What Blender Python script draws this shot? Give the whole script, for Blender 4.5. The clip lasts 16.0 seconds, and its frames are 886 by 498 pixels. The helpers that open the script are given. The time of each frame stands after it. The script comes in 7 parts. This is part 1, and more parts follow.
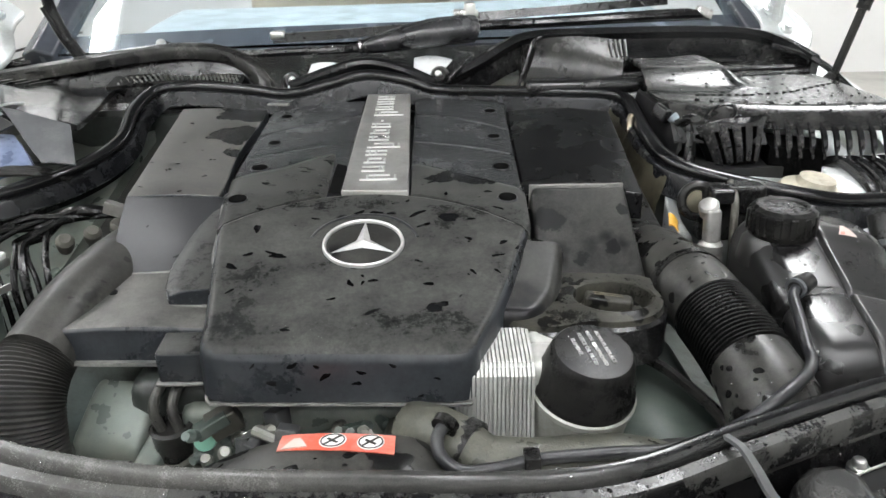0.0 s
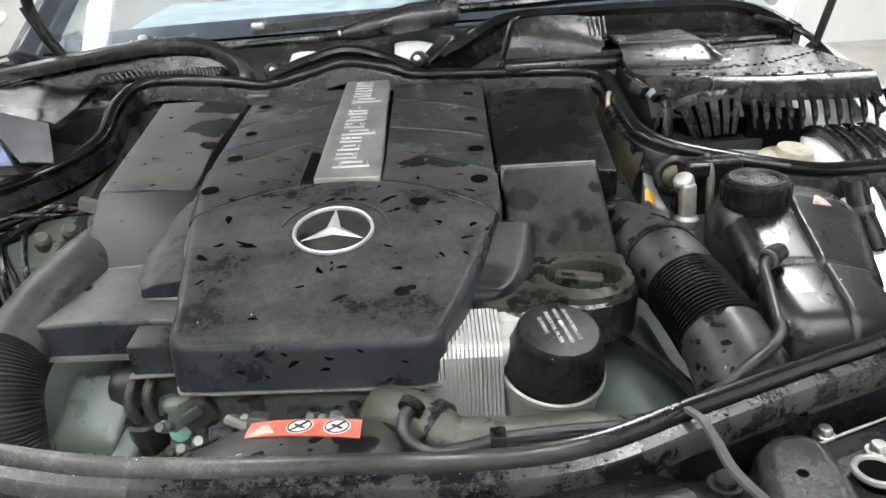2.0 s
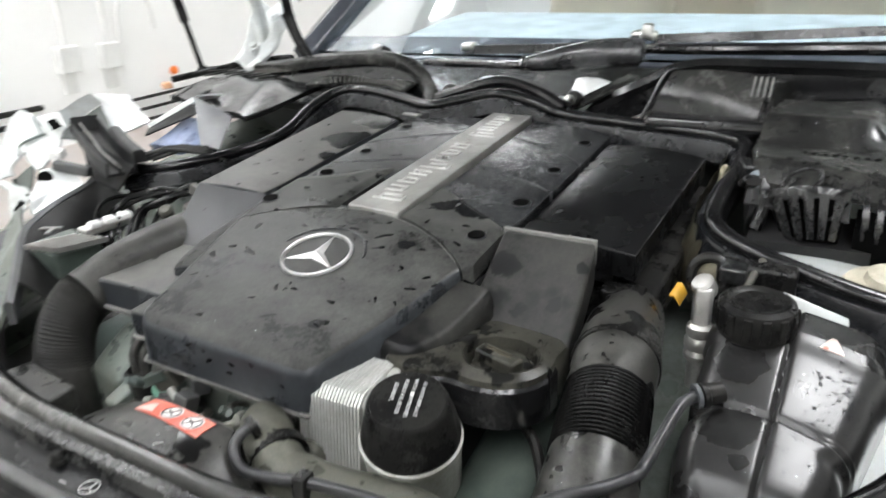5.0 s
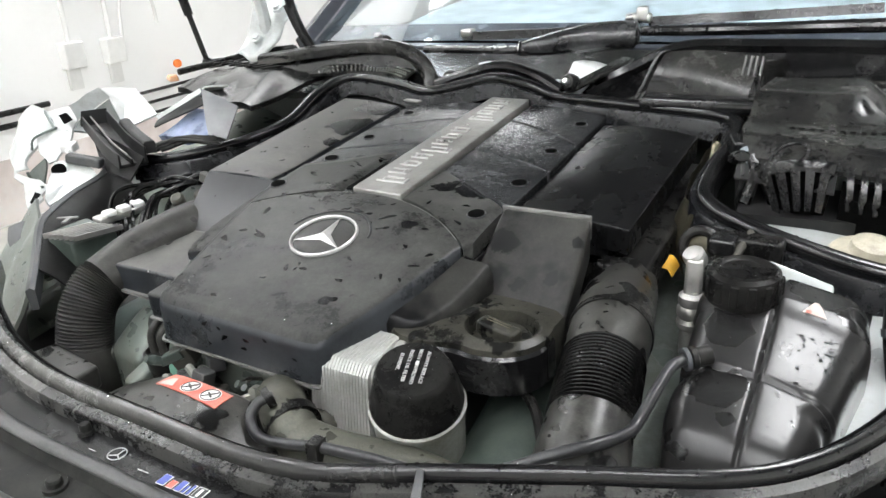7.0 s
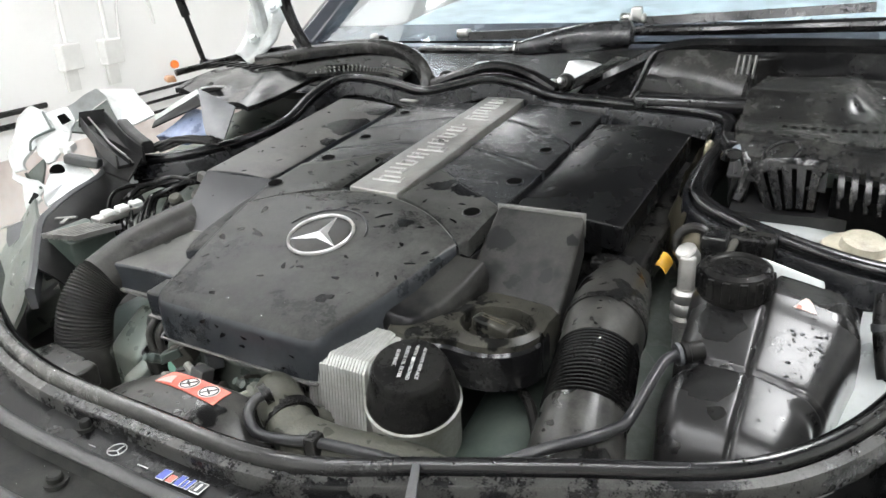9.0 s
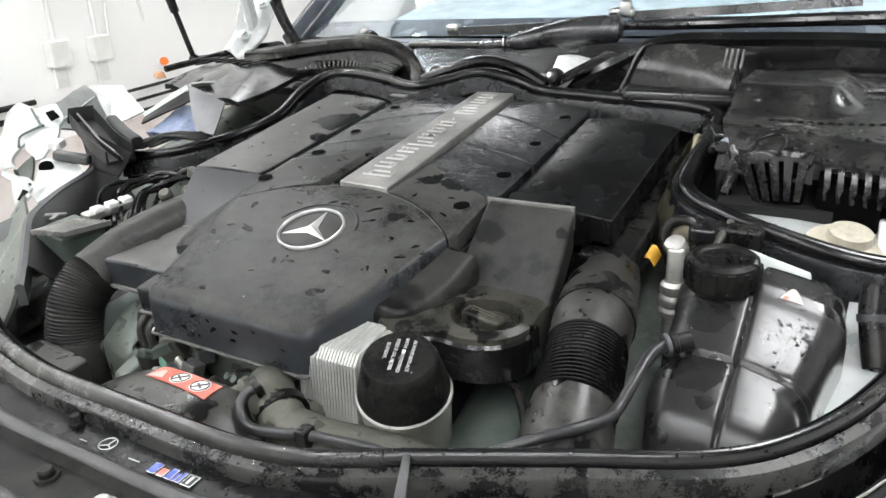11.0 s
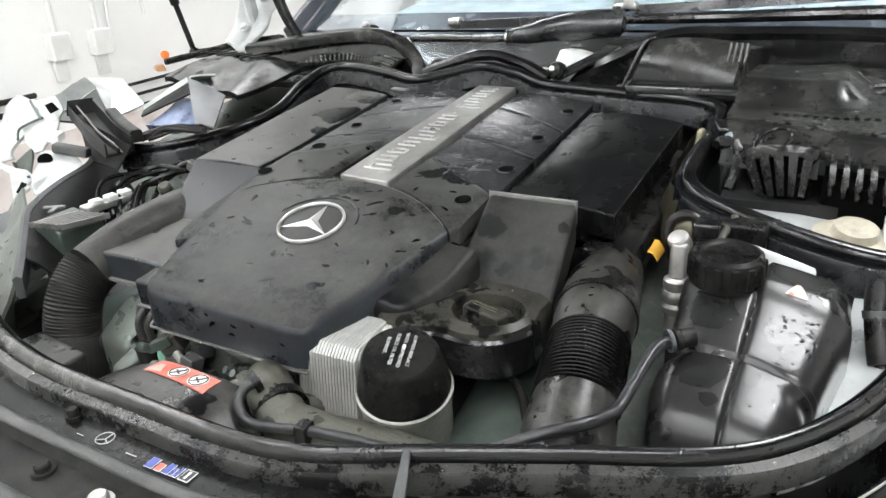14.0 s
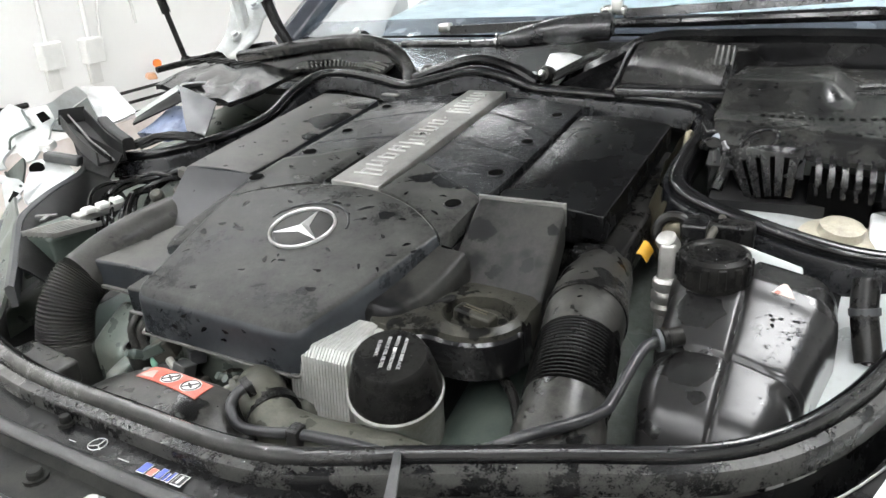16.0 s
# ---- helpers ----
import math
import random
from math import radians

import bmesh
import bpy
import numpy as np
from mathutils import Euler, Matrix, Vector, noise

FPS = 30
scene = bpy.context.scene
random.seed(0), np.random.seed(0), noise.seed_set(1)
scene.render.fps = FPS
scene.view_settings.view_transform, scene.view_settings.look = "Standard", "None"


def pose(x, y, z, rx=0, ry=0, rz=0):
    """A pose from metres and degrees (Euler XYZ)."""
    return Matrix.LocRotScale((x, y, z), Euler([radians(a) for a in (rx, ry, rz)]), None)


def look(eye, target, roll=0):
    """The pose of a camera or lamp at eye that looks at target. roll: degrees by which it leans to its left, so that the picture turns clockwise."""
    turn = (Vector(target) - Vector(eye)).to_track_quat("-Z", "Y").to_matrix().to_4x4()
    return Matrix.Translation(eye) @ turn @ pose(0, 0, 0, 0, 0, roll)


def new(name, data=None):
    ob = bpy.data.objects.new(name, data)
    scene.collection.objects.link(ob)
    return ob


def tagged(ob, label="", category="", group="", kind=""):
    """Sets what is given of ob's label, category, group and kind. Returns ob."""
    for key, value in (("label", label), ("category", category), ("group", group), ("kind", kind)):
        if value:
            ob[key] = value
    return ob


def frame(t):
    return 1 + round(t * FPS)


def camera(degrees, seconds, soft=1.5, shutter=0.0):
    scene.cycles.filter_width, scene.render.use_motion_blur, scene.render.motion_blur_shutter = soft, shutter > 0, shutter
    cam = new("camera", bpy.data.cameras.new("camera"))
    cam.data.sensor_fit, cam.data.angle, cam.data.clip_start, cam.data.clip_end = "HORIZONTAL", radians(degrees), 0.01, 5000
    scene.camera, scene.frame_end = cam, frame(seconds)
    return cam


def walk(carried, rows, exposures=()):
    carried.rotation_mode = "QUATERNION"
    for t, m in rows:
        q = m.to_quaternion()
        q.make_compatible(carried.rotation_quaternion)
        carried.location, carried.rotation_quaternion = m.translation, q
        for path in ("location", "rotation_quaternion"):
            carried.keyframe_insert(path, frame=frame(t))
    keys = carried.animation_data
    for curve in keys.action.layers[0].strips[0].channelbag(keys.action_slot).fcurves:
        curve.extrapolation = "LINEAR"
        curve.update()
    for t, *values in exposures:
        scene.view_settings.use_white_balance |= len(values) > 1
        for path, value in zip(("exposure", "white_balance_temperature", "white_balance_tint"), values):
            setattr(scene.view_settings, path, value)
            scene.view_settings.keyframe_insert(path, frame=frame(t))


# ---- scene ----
cam = camera(59.4, 16.0, shutter=0.5)
PATH = [
    (0, (0.083, 0.013, 1.32), (0.1, 1.875, 0.589), -0.8),
    (0.5, (0.08, 0.009, 1.318), (0.089, 1.869, 0.582), -1.1),
    (1, (0.091, 0.011, 1.319), (0.073, 1.877, 0.6), -1.8),
    (1.5, (0.097, 0.014, 1.318), (0.084, 1.875, 0.586), -2.0),
    (2, (0.125, 0.01, 1.316), (0.116, 1.859, 0.554), -3.2),
    (2.5, (0.146, 0.013, 1.323), (0.102, 1.873, 0.59), -3.0),
    (3, (0.166, -0.001, 1.324), (0.103, 1.857, 0.586), -2.4),
    (3.5, (0.263, -0.032, 1.333), (0.116, 1.83, 0.618), -2.6),
    (4, (0.369, 0.023, 1.344), (0.015, 1.847, 0.604), -3.8),
    (4.5, (0.443, 0.109, 1.358), (-0.111, 1.883, 0.618), -1.9),
    (5, (0.555, 0.116, 1.367), (-0.354, 1.737, 0.628), -1.4),
    (5.2, (0.585, 0.113, 1.37), (-0.39, 1.681, 0.601), -2.0),
    (7.5, (0.579, 0.078, 1.372), (-0.331, 1.686, 0.607), -2.9),
    (8, (0.583, 0.077, 1.373), (-0.336, 1.681, 0.608), -3.1),
    (10.5, (0.589, 0.07, 1.37), (-0.311, 1.683, 0.602), -2.7),
    (11, (0.591, 0.071, 1.37), (-0.303, 1.684, 0.595), -3.0),
    (11.5, (0.592, 0.077, 1.369), (-0.306, 1.689, 0.599), -3.3),
    (12, (0.594, 0.077, 1.369), (-0.305, 1.689, 0.598), -3.4),
    (12.5, (0.592, 0.077, 1.371), (-0.304, 1.692, 0.602), -3.3),
    (13, (0.59, 0.077, 1.369), (-0.305, 1.69, 0.598), -3.2),
    (13.5, (0.59, 0.077, 1.367), (-0.301, 1.69, 0.59), -3.0),
    (14, (0.587, 0.077, 1.365), (-0.307, 1.685, 0.58), -2.8),
    (14.5, (0.586, 0.076, 1.364), (-0.303, 1.687, 0.58), -2.9),
    (15, (0.592, 0.07, 1.366), (-0.296, 1.684, 0.585), -3.1),
    (15.5, (0.593, 0.075, 1.364), (-0.292, 1.691, 0.587), -3.1),
    (16, (0.595, 0.074, 1.365), (-0.29, 1.693, 0.592), -3.3),
]
walk(cam, [(t, look(eye, target, roll)) for t, eye, target, roll in PATH])

from mathutils.bvhtree import BVHTree

EXPOSURE = 0.0
scene.view_settings.exposure = EXPOSURE

# ---- world: a closed garage, so only a dim grey outside ----
world = bpy.data.worlds.new("garage_air")
scene.world = world
world.use_nodes = True
world.node_tree.nodes["Background"].inputs[0].default_value = (0.75, 0.8, 0.85, 1)
world.node_tree.nodes["Background"].inputs[1].default_value = 0.15

# ---- materials ----


def nodes_of(name):
    m = bpy.data.materials.new(name)
    m.use_nodes = True
    nt = m.node_tree
    return m, nt, nt.nodes["Principled BSDF"]


def node(nt, kind, **inputs):
    n = nt.nodes.new(kind)
    for k, v in inputs.items():
        n.inputs[k.replace("_", " ")].default_value = v
    return n


def noise_tex(nt, co, scale, detail=4.0, rough=0.55):
    n = node(nt, "ShaderNodeTexNoise", Scale=scale, Detail=detail, Roughness=rough)
    nt.links.new(co, n.inputs["Vector"])
    return n.outputs["Fac"]


def ramp(nt, fac, lo, hi, a=(0, 0, 0, 1), b=(1, 1, 1, 1)):
    r = nt.nodes.new("ShaderNodeValToRGB")
    r.color_ramp.elements[0].position, r.color_ramp.elements[1].position = lo, hi
    r.color_ramp.elements[0].color, r.color_ramp.elements[1].color = a, b
    nt.links.new(fac, r.inputs["Fac"])
    return r.outputs["Color"]


def mix(nt, fac, a, b, blend="MIX"):
    m = nt.nodes.new("ShaderNodeMix")
    m.data_type, m.blend_type = "RGBA", blend
    for sock, v in ((m.inputs[0], fac), (m.inputs[6], a), (m.inputs[7], b)):
        if hasattr(v, "is_linked"):
            nt.links.new(v, sock)
        else:
            sock.default_value = v if isinstance(v, float) else (*v, 1)
    return m.outputs[2]


def maths(nt, op, a, b_):
    m = nt.nodes.new("ShaderNodeMath")
    m.operation = op
    for sock, v in zip(m.inputs, (a, b_)):
        if hasattr(v, "is_linked"):
            nt.links.new(v, sock)
        else:
            sock.default_value = v
    return m.outputs[0]


def surface(name, col, rough=0.5, metal=0.0, dust=None, dust_lo=0.42, dust_hi=0.62, dust_scale=12.0, grain=900.0, bump=0.15,
            drops=None, patch=None, vary=0.25, coat=0.0, big=14.0, film_rough=0.5, wet_rough=0.16, spec=0.5, pools=()):
    """A worn surface: base colour with broad and fine variation, a film of dust, and wet marks where the dust is gone.
    drops: (scale, size) of small marks; patch: (scale, low, high) of larger ones; pools: (x, y, z, radius) of standing water."""
    m, nt, b = nodes_of(name)
    co = nt.nodes.new("ShaderNodeTexCoord").outputs["Object"]
    fine, broad = noise_tex(nt, co, grain, 2.0), noise_tex(nt, co, big, 5.0)
    dark = tuple(c * (1 - vary) for c in col)
    light = tuple(min(1, c * (1 + vary)) for c in col)
    colour = mix(nt, ramp(nt, broad, 0.3, 0.7), dark, light)
    rsock = ramp(nt, broad, 0.3, 0.7, (rough * 0.8,) * 3 + (1,), (min(1, rough * 1.2),) * 3 + (1,))
    if dust:
        f = maths(nt, "ADD", maths(nt, "MULTIPLY", noise_tex(nt, co, dust_scale, 5.0, 0.55), 0.60), maths(nt, "MULTIPLY", noise_tex(nt, co, dust_scale * 5.5, 4.0, 0.6), 0.22))
        f = maths(nt, "ADD", f, maths(nt, "MULTIPLY", noise_tex(nt, co, dust_scale * 19.0, 3.0, 0.6), 0.18))
        film = ramp(nt, f, dust_lo, dust_hi)
        film = mix(nt, 0.5, film, ramp(nt, fine, 0.25, 0.65), "MULTIPLY")
        wet = None
        if drops:
            warp = nt.nodes.new("ShaderNodeVectorMath")
            warp.operation = "MULTIPLY_ADD"
            nz_ = node(nt, "ShaderNodeTexNoise", Scale=70.0, Detail=1.0)
            nt.links.new(co, nz_.inputs["Vector"])
            nt.links.new(nz_.outputs["Color"], warp.inputs[0])
            warp.inputs[1].default_value = (0.014, 0.009, 0.009)
            st = nt.nodes.new("ShaderNodeVectorMath")
            st.operation = "MULTIPLY"
            st.inputs[1].default_value = (0.62, 1.0, 1.0)
            nt.links.new(co, st.inputs[0])
            nt.links.new(st.outputs[0], warp.inputs[2])
            vo = node(nt, "ShaderNodeTexVoronoi", Scale=drops[0])
            nt.links.new(warp.outputs[0], vo.inputs["Vector"])
            sep = nt.nodes.new("ShaderNodeSeparateColor")
            nt.links.new(vo.outputs["Color"], sep.inputs[0])
            size = maths(nt, "MULTIPLY", maths(nt, "POWER", sep.outputs[0], 3.0), drops[1])
            wet = maths(nt, "LESS_THAN", vo.outputs["Distance"], size)
        if patch:
            pt_ = ramp(nt, noise_tex(nt, co, patch[0], 3.0, 0.5), patch[1], patch[2])
            wet = pt_ if wet is None else mix(nt, wet, pt_, (1.0, 1.0, 1.0))
        for px_, py_, pz_, pr_ in pools:
            far = nt.nodes.new("ShaderNodeVectorMath")
            far.operation = "DISTANCE"
            nt.links.new(co, far.inputs[0])
            far.inputs[1].default_value = (px_, py_, pz_)
            edge_ = maths(nt, "ADD", maths(nt, "DIVIDE", far.outputs["Value"], pr_), maths(nt, "MULTIPLY", noise_tex(nt, co, 0.9 / pr_, 4.0, 0.6), 1.6))
            pool = ramp(nt, maths(nt, "MULTIPLY", edge_, 0.5), 0.78 if pr_ < 0.2 else 0.62, 0.83 if pr_ < 0.2 else 1.0, (1, 1, 1, 1), (0, 0, 0, 1))
            wet = pool if wet is None else mix(nt, pool, wet, (1.0, 1.0, 1.0))
        if wet is not None:
            film = mix(nt, wet, film, (0.0, 0.0, 0.0))
            rsock = mix(nt, wet, rsock, (wet_rough,) * 3)
        colour = mix(nt, film, colour, dust)
        rsock = mix(nt, film, rsock, (film_rough,) * 3)
    nt.links.new(colour, b.inputs["Base Color"])
    nt.links.new(rsock, b.inputs["Roughness"])
    b.inputs["Metallic"].default_value = metal
    b.inputs["Coat Weight"].default_value = coat
    b.inputs["Specular IOR Level"].default_value = spec
    b.inputs["Coat Roughness"].default_value = 0.08
    bp = node(nt, "ShaderNodeBump", Strength=bump, Distance=0.001)
    nt.links.new(mix(nt, 0.5, fine, broad), bp.inputs["Height"])
    nt.links.new(bp.outputs["Normal"], b.inputs["Normal"])
    return m


M_RLID = surface("clean_black_lid", (0.0045, 0.0045, 0.0048), 0.25, dust=(0.015, 0.017, 0.017), dust_lo=0.45, dust_hi=0.8, dust_scale=7, grain=1600, film_rough=0.33, spec=0.16, bump=0.05)
M_COVER = surface("cover_plastic", (0.006, 0.0062, 0.0068), 0.2, dust=(0.092, 0.093, 0.086), dust_lo=0.34, dust_hi=0.66, dust_scale=13, grain=1100, film_rough=0.55, spec=0.10, pools=((0.13, 0.962, 1.05, 0.040), (0.09, 0.955, 1.05, 0.022), (0.098, 0.843, 1.03, 0.014), (0.165, 0.80, 1.01, 0.016), (0.081, 0.684, 0.995, 0.009)))
M_REAR = surface("cover_plastic_wet", (0.009, 0.0096, 0.0108), 0.19, dust=(0.062, 0.064, 0.066), dust_lo=0.4, dust_hi=0.66, dust_scale=9, grain=1600, film_rough=0.34, spec=0.5)
M_RFACE = surface("airbox_front_plastic", (0.004, 0.004, 0.0045), 0.32, wet_rough=0.3, spec=0.2, film_rough=0.5, dust=(0.046, 0.0455, 0.041), dust_lo=0.32, dust_hi=0.64, dust_scale=13, patch=(15, 0.56, 0.64), grain=1400, pools=((0.215, 0.865, 1.02, 0.022), (0.285, 0.835, 1.0, 0.015), (0.25, 0.825, 0.99, 0.014), (0.305, 0.875, 1.03, 0.012)))
M_FACE = surface("clean_cover_plastic", (0.010, 0.0115, 0.0135), 0.26, dust=(0.044, 0.049, 0.055), dust_lo=0.38, dust_hi=0.70, dust_scale=12, grain=1600, film_rough=0.34, spec=0.38)
M_DISH = surface("dusty_oil_cap", (0.008, 0.008, 0.0075), 0.24, dust=(0.062, 0.060, 0.048), dust_lo=0.36, dust_hi=0.62, dust_scale=26, patch=(34, 0.56, 0.62), film_rough=0.5, spec=0.2)
# pale dirt on seams and rims; also the painted highlight of the arc seam
M_SEAM = surface("seam_dirt_and_highlight", (0.1, 0.1, 0.097), 0.35, dust=(0.22, 0.215, 0.2), dust_lo=0.4, dust_hi=0.6, dust_scale=40)
M_FILM = surface("water_film", (0.003, 0.003, 0.0033), 0.26, bump=0.02, grain=300, spec=0.05)
M_BULB = surface("seal_bulb_rubber", (0.008, 0.008, 0.0085), 0.2, dust=(0.15, 0.148, 0.137), dust_lo=0.28, dust_hi=0.72, dust_scale=6, film_rough=0.34, wet_rough=0.2, bump=0.06, pools=((0.45, 0.58, 0.965, 0.36),))
M_CROSS = surface("crossmember_plastic", (0.004, 0.004, 0.0045), 0.22, dust=(0.013, 0.0132, 0.0125), dust_lo=0.40, dust_hi=0.68, dust_scale=14, spec=0.17, film_rough=0.4)
M_CROSSD = surface("dusty_crossmember", (0.007, 0.007, 0.0068), 0.5, dust=(0.034, 0.0345, 0.031), dust_lo=0.38, dust_hi=0.62, dust_scale=30, spec=0.16, film_rough=0.65, bump=0.4, patch=(40, 0.60, 0.64), wet_rough=0.4)
M_RIDGE = surface("dusty_ridge_plastic", (0.012, 0.0122, 0.012), 0.34, dust=(0.07, 0.0705, 0.068), dust_lo=0.34, dust_hi=0.62, dust_scale=24, spec=0.45, film_rough=0.42)
M_FCAP = surface("filter_cap_plastic", (0.005, 0.005, 0.0052), 0.2, spec=0.13, film_rough=0.48, dust=(0.022, 0.0215, 0.0195), dust_lo=0.38, dust_hi=0.70, dust_scale=26, bump=0.15)
M_FADED = surface("faded_label_print", (0.52, 0.40, 0.36), 0.5, dust=(0.46, 0.43, 0.40), dust_lo=0.42, dust_hi=0.6, dust_scale=60)
M_TAPE = surface("grimy_blue_tape", (0.20, 0.235, 0.26), 0.4, dust=(0.03, 0.03, 0.03), dust_lo=0.42, dust_hi=0.62, dust_scale=60)
M_HOSE2 = surface("thin_hose_rubber", (0.014, 0.0145, 0.016), 0.33, dust=(0.045, 0.046, 0.047), dust_lo=0.44, dust_hi=0.64, dust_scale=40)
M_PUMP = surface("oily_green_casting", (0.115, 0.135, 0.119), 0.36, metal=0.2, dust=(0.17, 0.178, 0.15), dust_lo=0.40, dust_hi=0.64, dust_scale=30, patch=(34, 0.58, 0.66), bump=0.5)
M_HOSEDUST = surface("dust_caked_hose", (0.012, 0.0118, 0.011), 0.38, dust=(0.064, 0.063, 0.057), dust_lo=0.32, dust_hi=0.64, dust_scale=20, drops=(62, 0.40), patch=(26, 0.60, 0.68), wet_rough=0.3, spec=0.3)
# darker copy of the green casting, with shade put into its colour
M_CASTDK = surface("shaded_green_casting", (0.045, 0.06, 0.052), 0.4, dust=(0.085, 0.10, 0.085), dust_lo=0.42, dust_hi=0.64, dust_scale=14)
M_GREY = surface("scratched_grey_metal", (0.085, 0.088, 0.092), 0.3, metal=0.3, dust=(0.14, 0.14, 0.14), dust_lo=0.5, dust_hi=0.66, dust_scale=30)
M_COVER_CLEAN = surface("cover_plastic_clean", (0.011, 0.0115, 0.013), 0.3, dust=(0.026, 0.027, 0.029), dust_lo=0.42, dust_hi=0.75, grain=1600, film_rough=0.34)
M_SIDE = surface("airbox_plastic", (0.007, 0.007, 0.0075), 0.3, dust=(0.155, 0.152, 0.140), dust_lo=0.30, dust_hi=0.66, dust_scale=14, grain=1100, film_rough=0.55, spec=0.25, pools=((-0.218, 1.27, 1.07, 0.06), (-0.212, 1.17, 1.065, 0.05), (-0.2, 1.09, 1.06, 0.026), (0.19, 0.725, 0.96, 0.02)))
M_HOSE = surface("hose_plastic", (0.007, 0.007, 0.007), 0.28, spec=0.35, dust=(0.066, 0.065, 0.058), dust_lo=0.38, dust_hi=0.64, dust_scale=20, patch=(22, 0.55, 0.62), drops=(75, 0.42))
M_CORR = surface("ribbed_rubber", (0.003, 0.003, 0.003), 0.22, spec=0.32, dust=(0.016, 0.016, 0.015), dust_lo=0.52, dust_hi=0.76)
M_CORRDUST = surface("dusty_ribbed_rubber", (0.008, 0.008, 0.0075), 0.38, dust=(0.040, 0.0385, 0.034), dust_lo=0.4, dust_hi=0.66, dust_scale=18)
M_INNER = surface("dark_inner_wall", (0.004, 0.004, 0.0042), 0.5, dust=(0.016, 0.016, 0.015), dust_lo=0.42, dust_hi=0.66, dust_scale=22, spec=0.18, bump=0.4)
M_RUBBER = surface("seal_rubber", (0.005, 0.005, 0.0055), 0.17, dust=(0.02, 0.02, 0.0195), dust_lo=0.46, dust_hi=0.74, dust_scale=12, film_rough=0.3, spec=0.42, bump=0.06)
M_FRONTRUB = surface("front_seal_rubber", (0.006, 0.006, 0.0063), 0.22, dust=(0.048, 0.048, 0.0445), dust_lo=0.465, dust_hi=0.545, dust_scale=26, wet_rough=0.22, film_rough=0.42, spec=0.34)
M_GLOSS = surface("tank_plastic", (0.010, 0.0098, 0.0098), 0.3, dust=(0.018, 0.0176, 0.0172), dust_lo=0.3, dust_hi=0.7, patch=(22, 0.62, 0.66), bump=0.03, film_rough=0.36, spec=0.58, wet_rough=0.22, pools=((0.485, 0.742, 0.97, 0.034), (0.505, 0.705, 0.955, 0.012), (0.485, 0.81, 0.99, 0.03), (0.455, 0.78, 0.95, 0.03), (0.57, 0.90, 1.0, 0.045), (0.60, 0.87, 0.99, 0.03)))
M_CAPBLK = surface("cap_plastic", (0.006, 0.006, 0.006), 0.26, spec=0.22, film_rough=0.42, dust=(0.034, 0.033, 0.030), dust_lo=0.44, dust_hi=0.68, dust_scale=24, bump=0.25)
M_BLKMAT = surface("broken_black_plastic", (0.009, 0.009, 0.0095), 0.45, dust=(0.03, 0.03, 0.029), dust_lo=0.45, dust_hi=0.7, spec=0.3)
M_PANEL = surface("panel_plastic", (0.008, 0.008, 0.0083), 0.2, dust=(0.062, 0.0615, 0.056), dust_lo=0.34, dust_hi=0.70, dust_scale=12, patch=(9, 0.46, 0.66), film_rough=0.34)
M_WETBLK = surface("wet_black_plastic", (0.009, 0.009, 0.0095), 0.14, dust=(0.05, 0.05, 0.048), dust_lo=0.48, dust_hi=0.75, bump=0.12)
M_ALU = surface("cast_aluminium", (0.46, 0.455, 0.435), 0.45, metal=0.85, dust=(0.22, 0.21, 0.175), dust_lo=0.46, dust_hi=0.68, grain=500, bump=0.3)
M_ALU2 = surface("dirty_cast_metal", (0.10, 0.098, 0.086), 0.42, metal=0.3, dust=(0.056, 0.053, 0.042), dust_lo=0.38, dust_hi=0.6, dust_scale=20, grain=400, bump=0.5)
M_STEEL = surface("bright_steel", (0.62, 0.62, 0.6), 0.28, metal=1.0, bump=0.1)
M_PLATE = surface("brushed_plate", (0.42, 0.42, 0.40), 0.42, metal=0.75, dust=(0.25, 0.24, 0.22), dust_lo=0.42, dust_hi=0.7, bump=0.2)
M_CHROME = surface("badge_chrome", (0.62, 0.62, 0.61), 0.36, metal=0.7, dust=(0.35, 0.35, 0.34), dust_lo=0.4, dust_hi=0.7, dust_scale=60, bump=0.03)
M_LETTER = surface("embossed_letter", (0.6, 0.6, 0.585), 0.32, metal=0.85, bump=0.05)
M_PAINT = surface("pale_body_paint", (0.52, 0.55, 0.545), 0.32, metal=0.25, coat=0.5, dust=(0.32, 0.315, 0.29), dust_lo=0.46, dust_hi=0.72, vary=0.06, bump=0.05)
# whiter copy of the body paint, with the strong light put into its colour
M_PAINT_LIT = surface("lit_pale_paint", (0.76, 0.78, 0.775), 0.28, coat=0.5, dust=(0.5, 0.5, 0.47), dust_lo=0.52, dust_hi=0.8, vary=0.05, bump=0.04)
M_BAND = surface("seal_band_rubber", (0.006, 0.0064, 0.0075), 0.24, dust=(0.022, 0.023, 0.025), dust_lo=0.42, dust_hi=0.66, dust_scale=24, spec=0.4, film_rough=0.36)
M_HOUSING = surface("dirty_filter_housing", (0.32, 0.325, 0.30), 0.5, metal=0.4, dust=(0.20, 0.20, 0.165), dust_lo=0.40, dust_hi=0.62, dust_scale=30, grain=400, bump=0.5)
M_COOLER = surface("satin_aluminium_plates", (0.50, 0.505, 0.485), 0.62, metal=0.55, dust=(0.34, 0.34, 0.30), dust_lo=0.44, dust_hi=0.66, dust_scale=26, grain=500, bump=0.3)
M_THERM = surface("grimy_olive_casting", (0.055, 0.056, 0.046), 0.42, metal=0.2, dust=(0.105, 0.104, 0.080), dust_lo=0.40, dust_hi=0.62, dust_scale=36, patch=(50, 0.58, 0.63), grain=400, bump=0.8, film_rough=0.6)
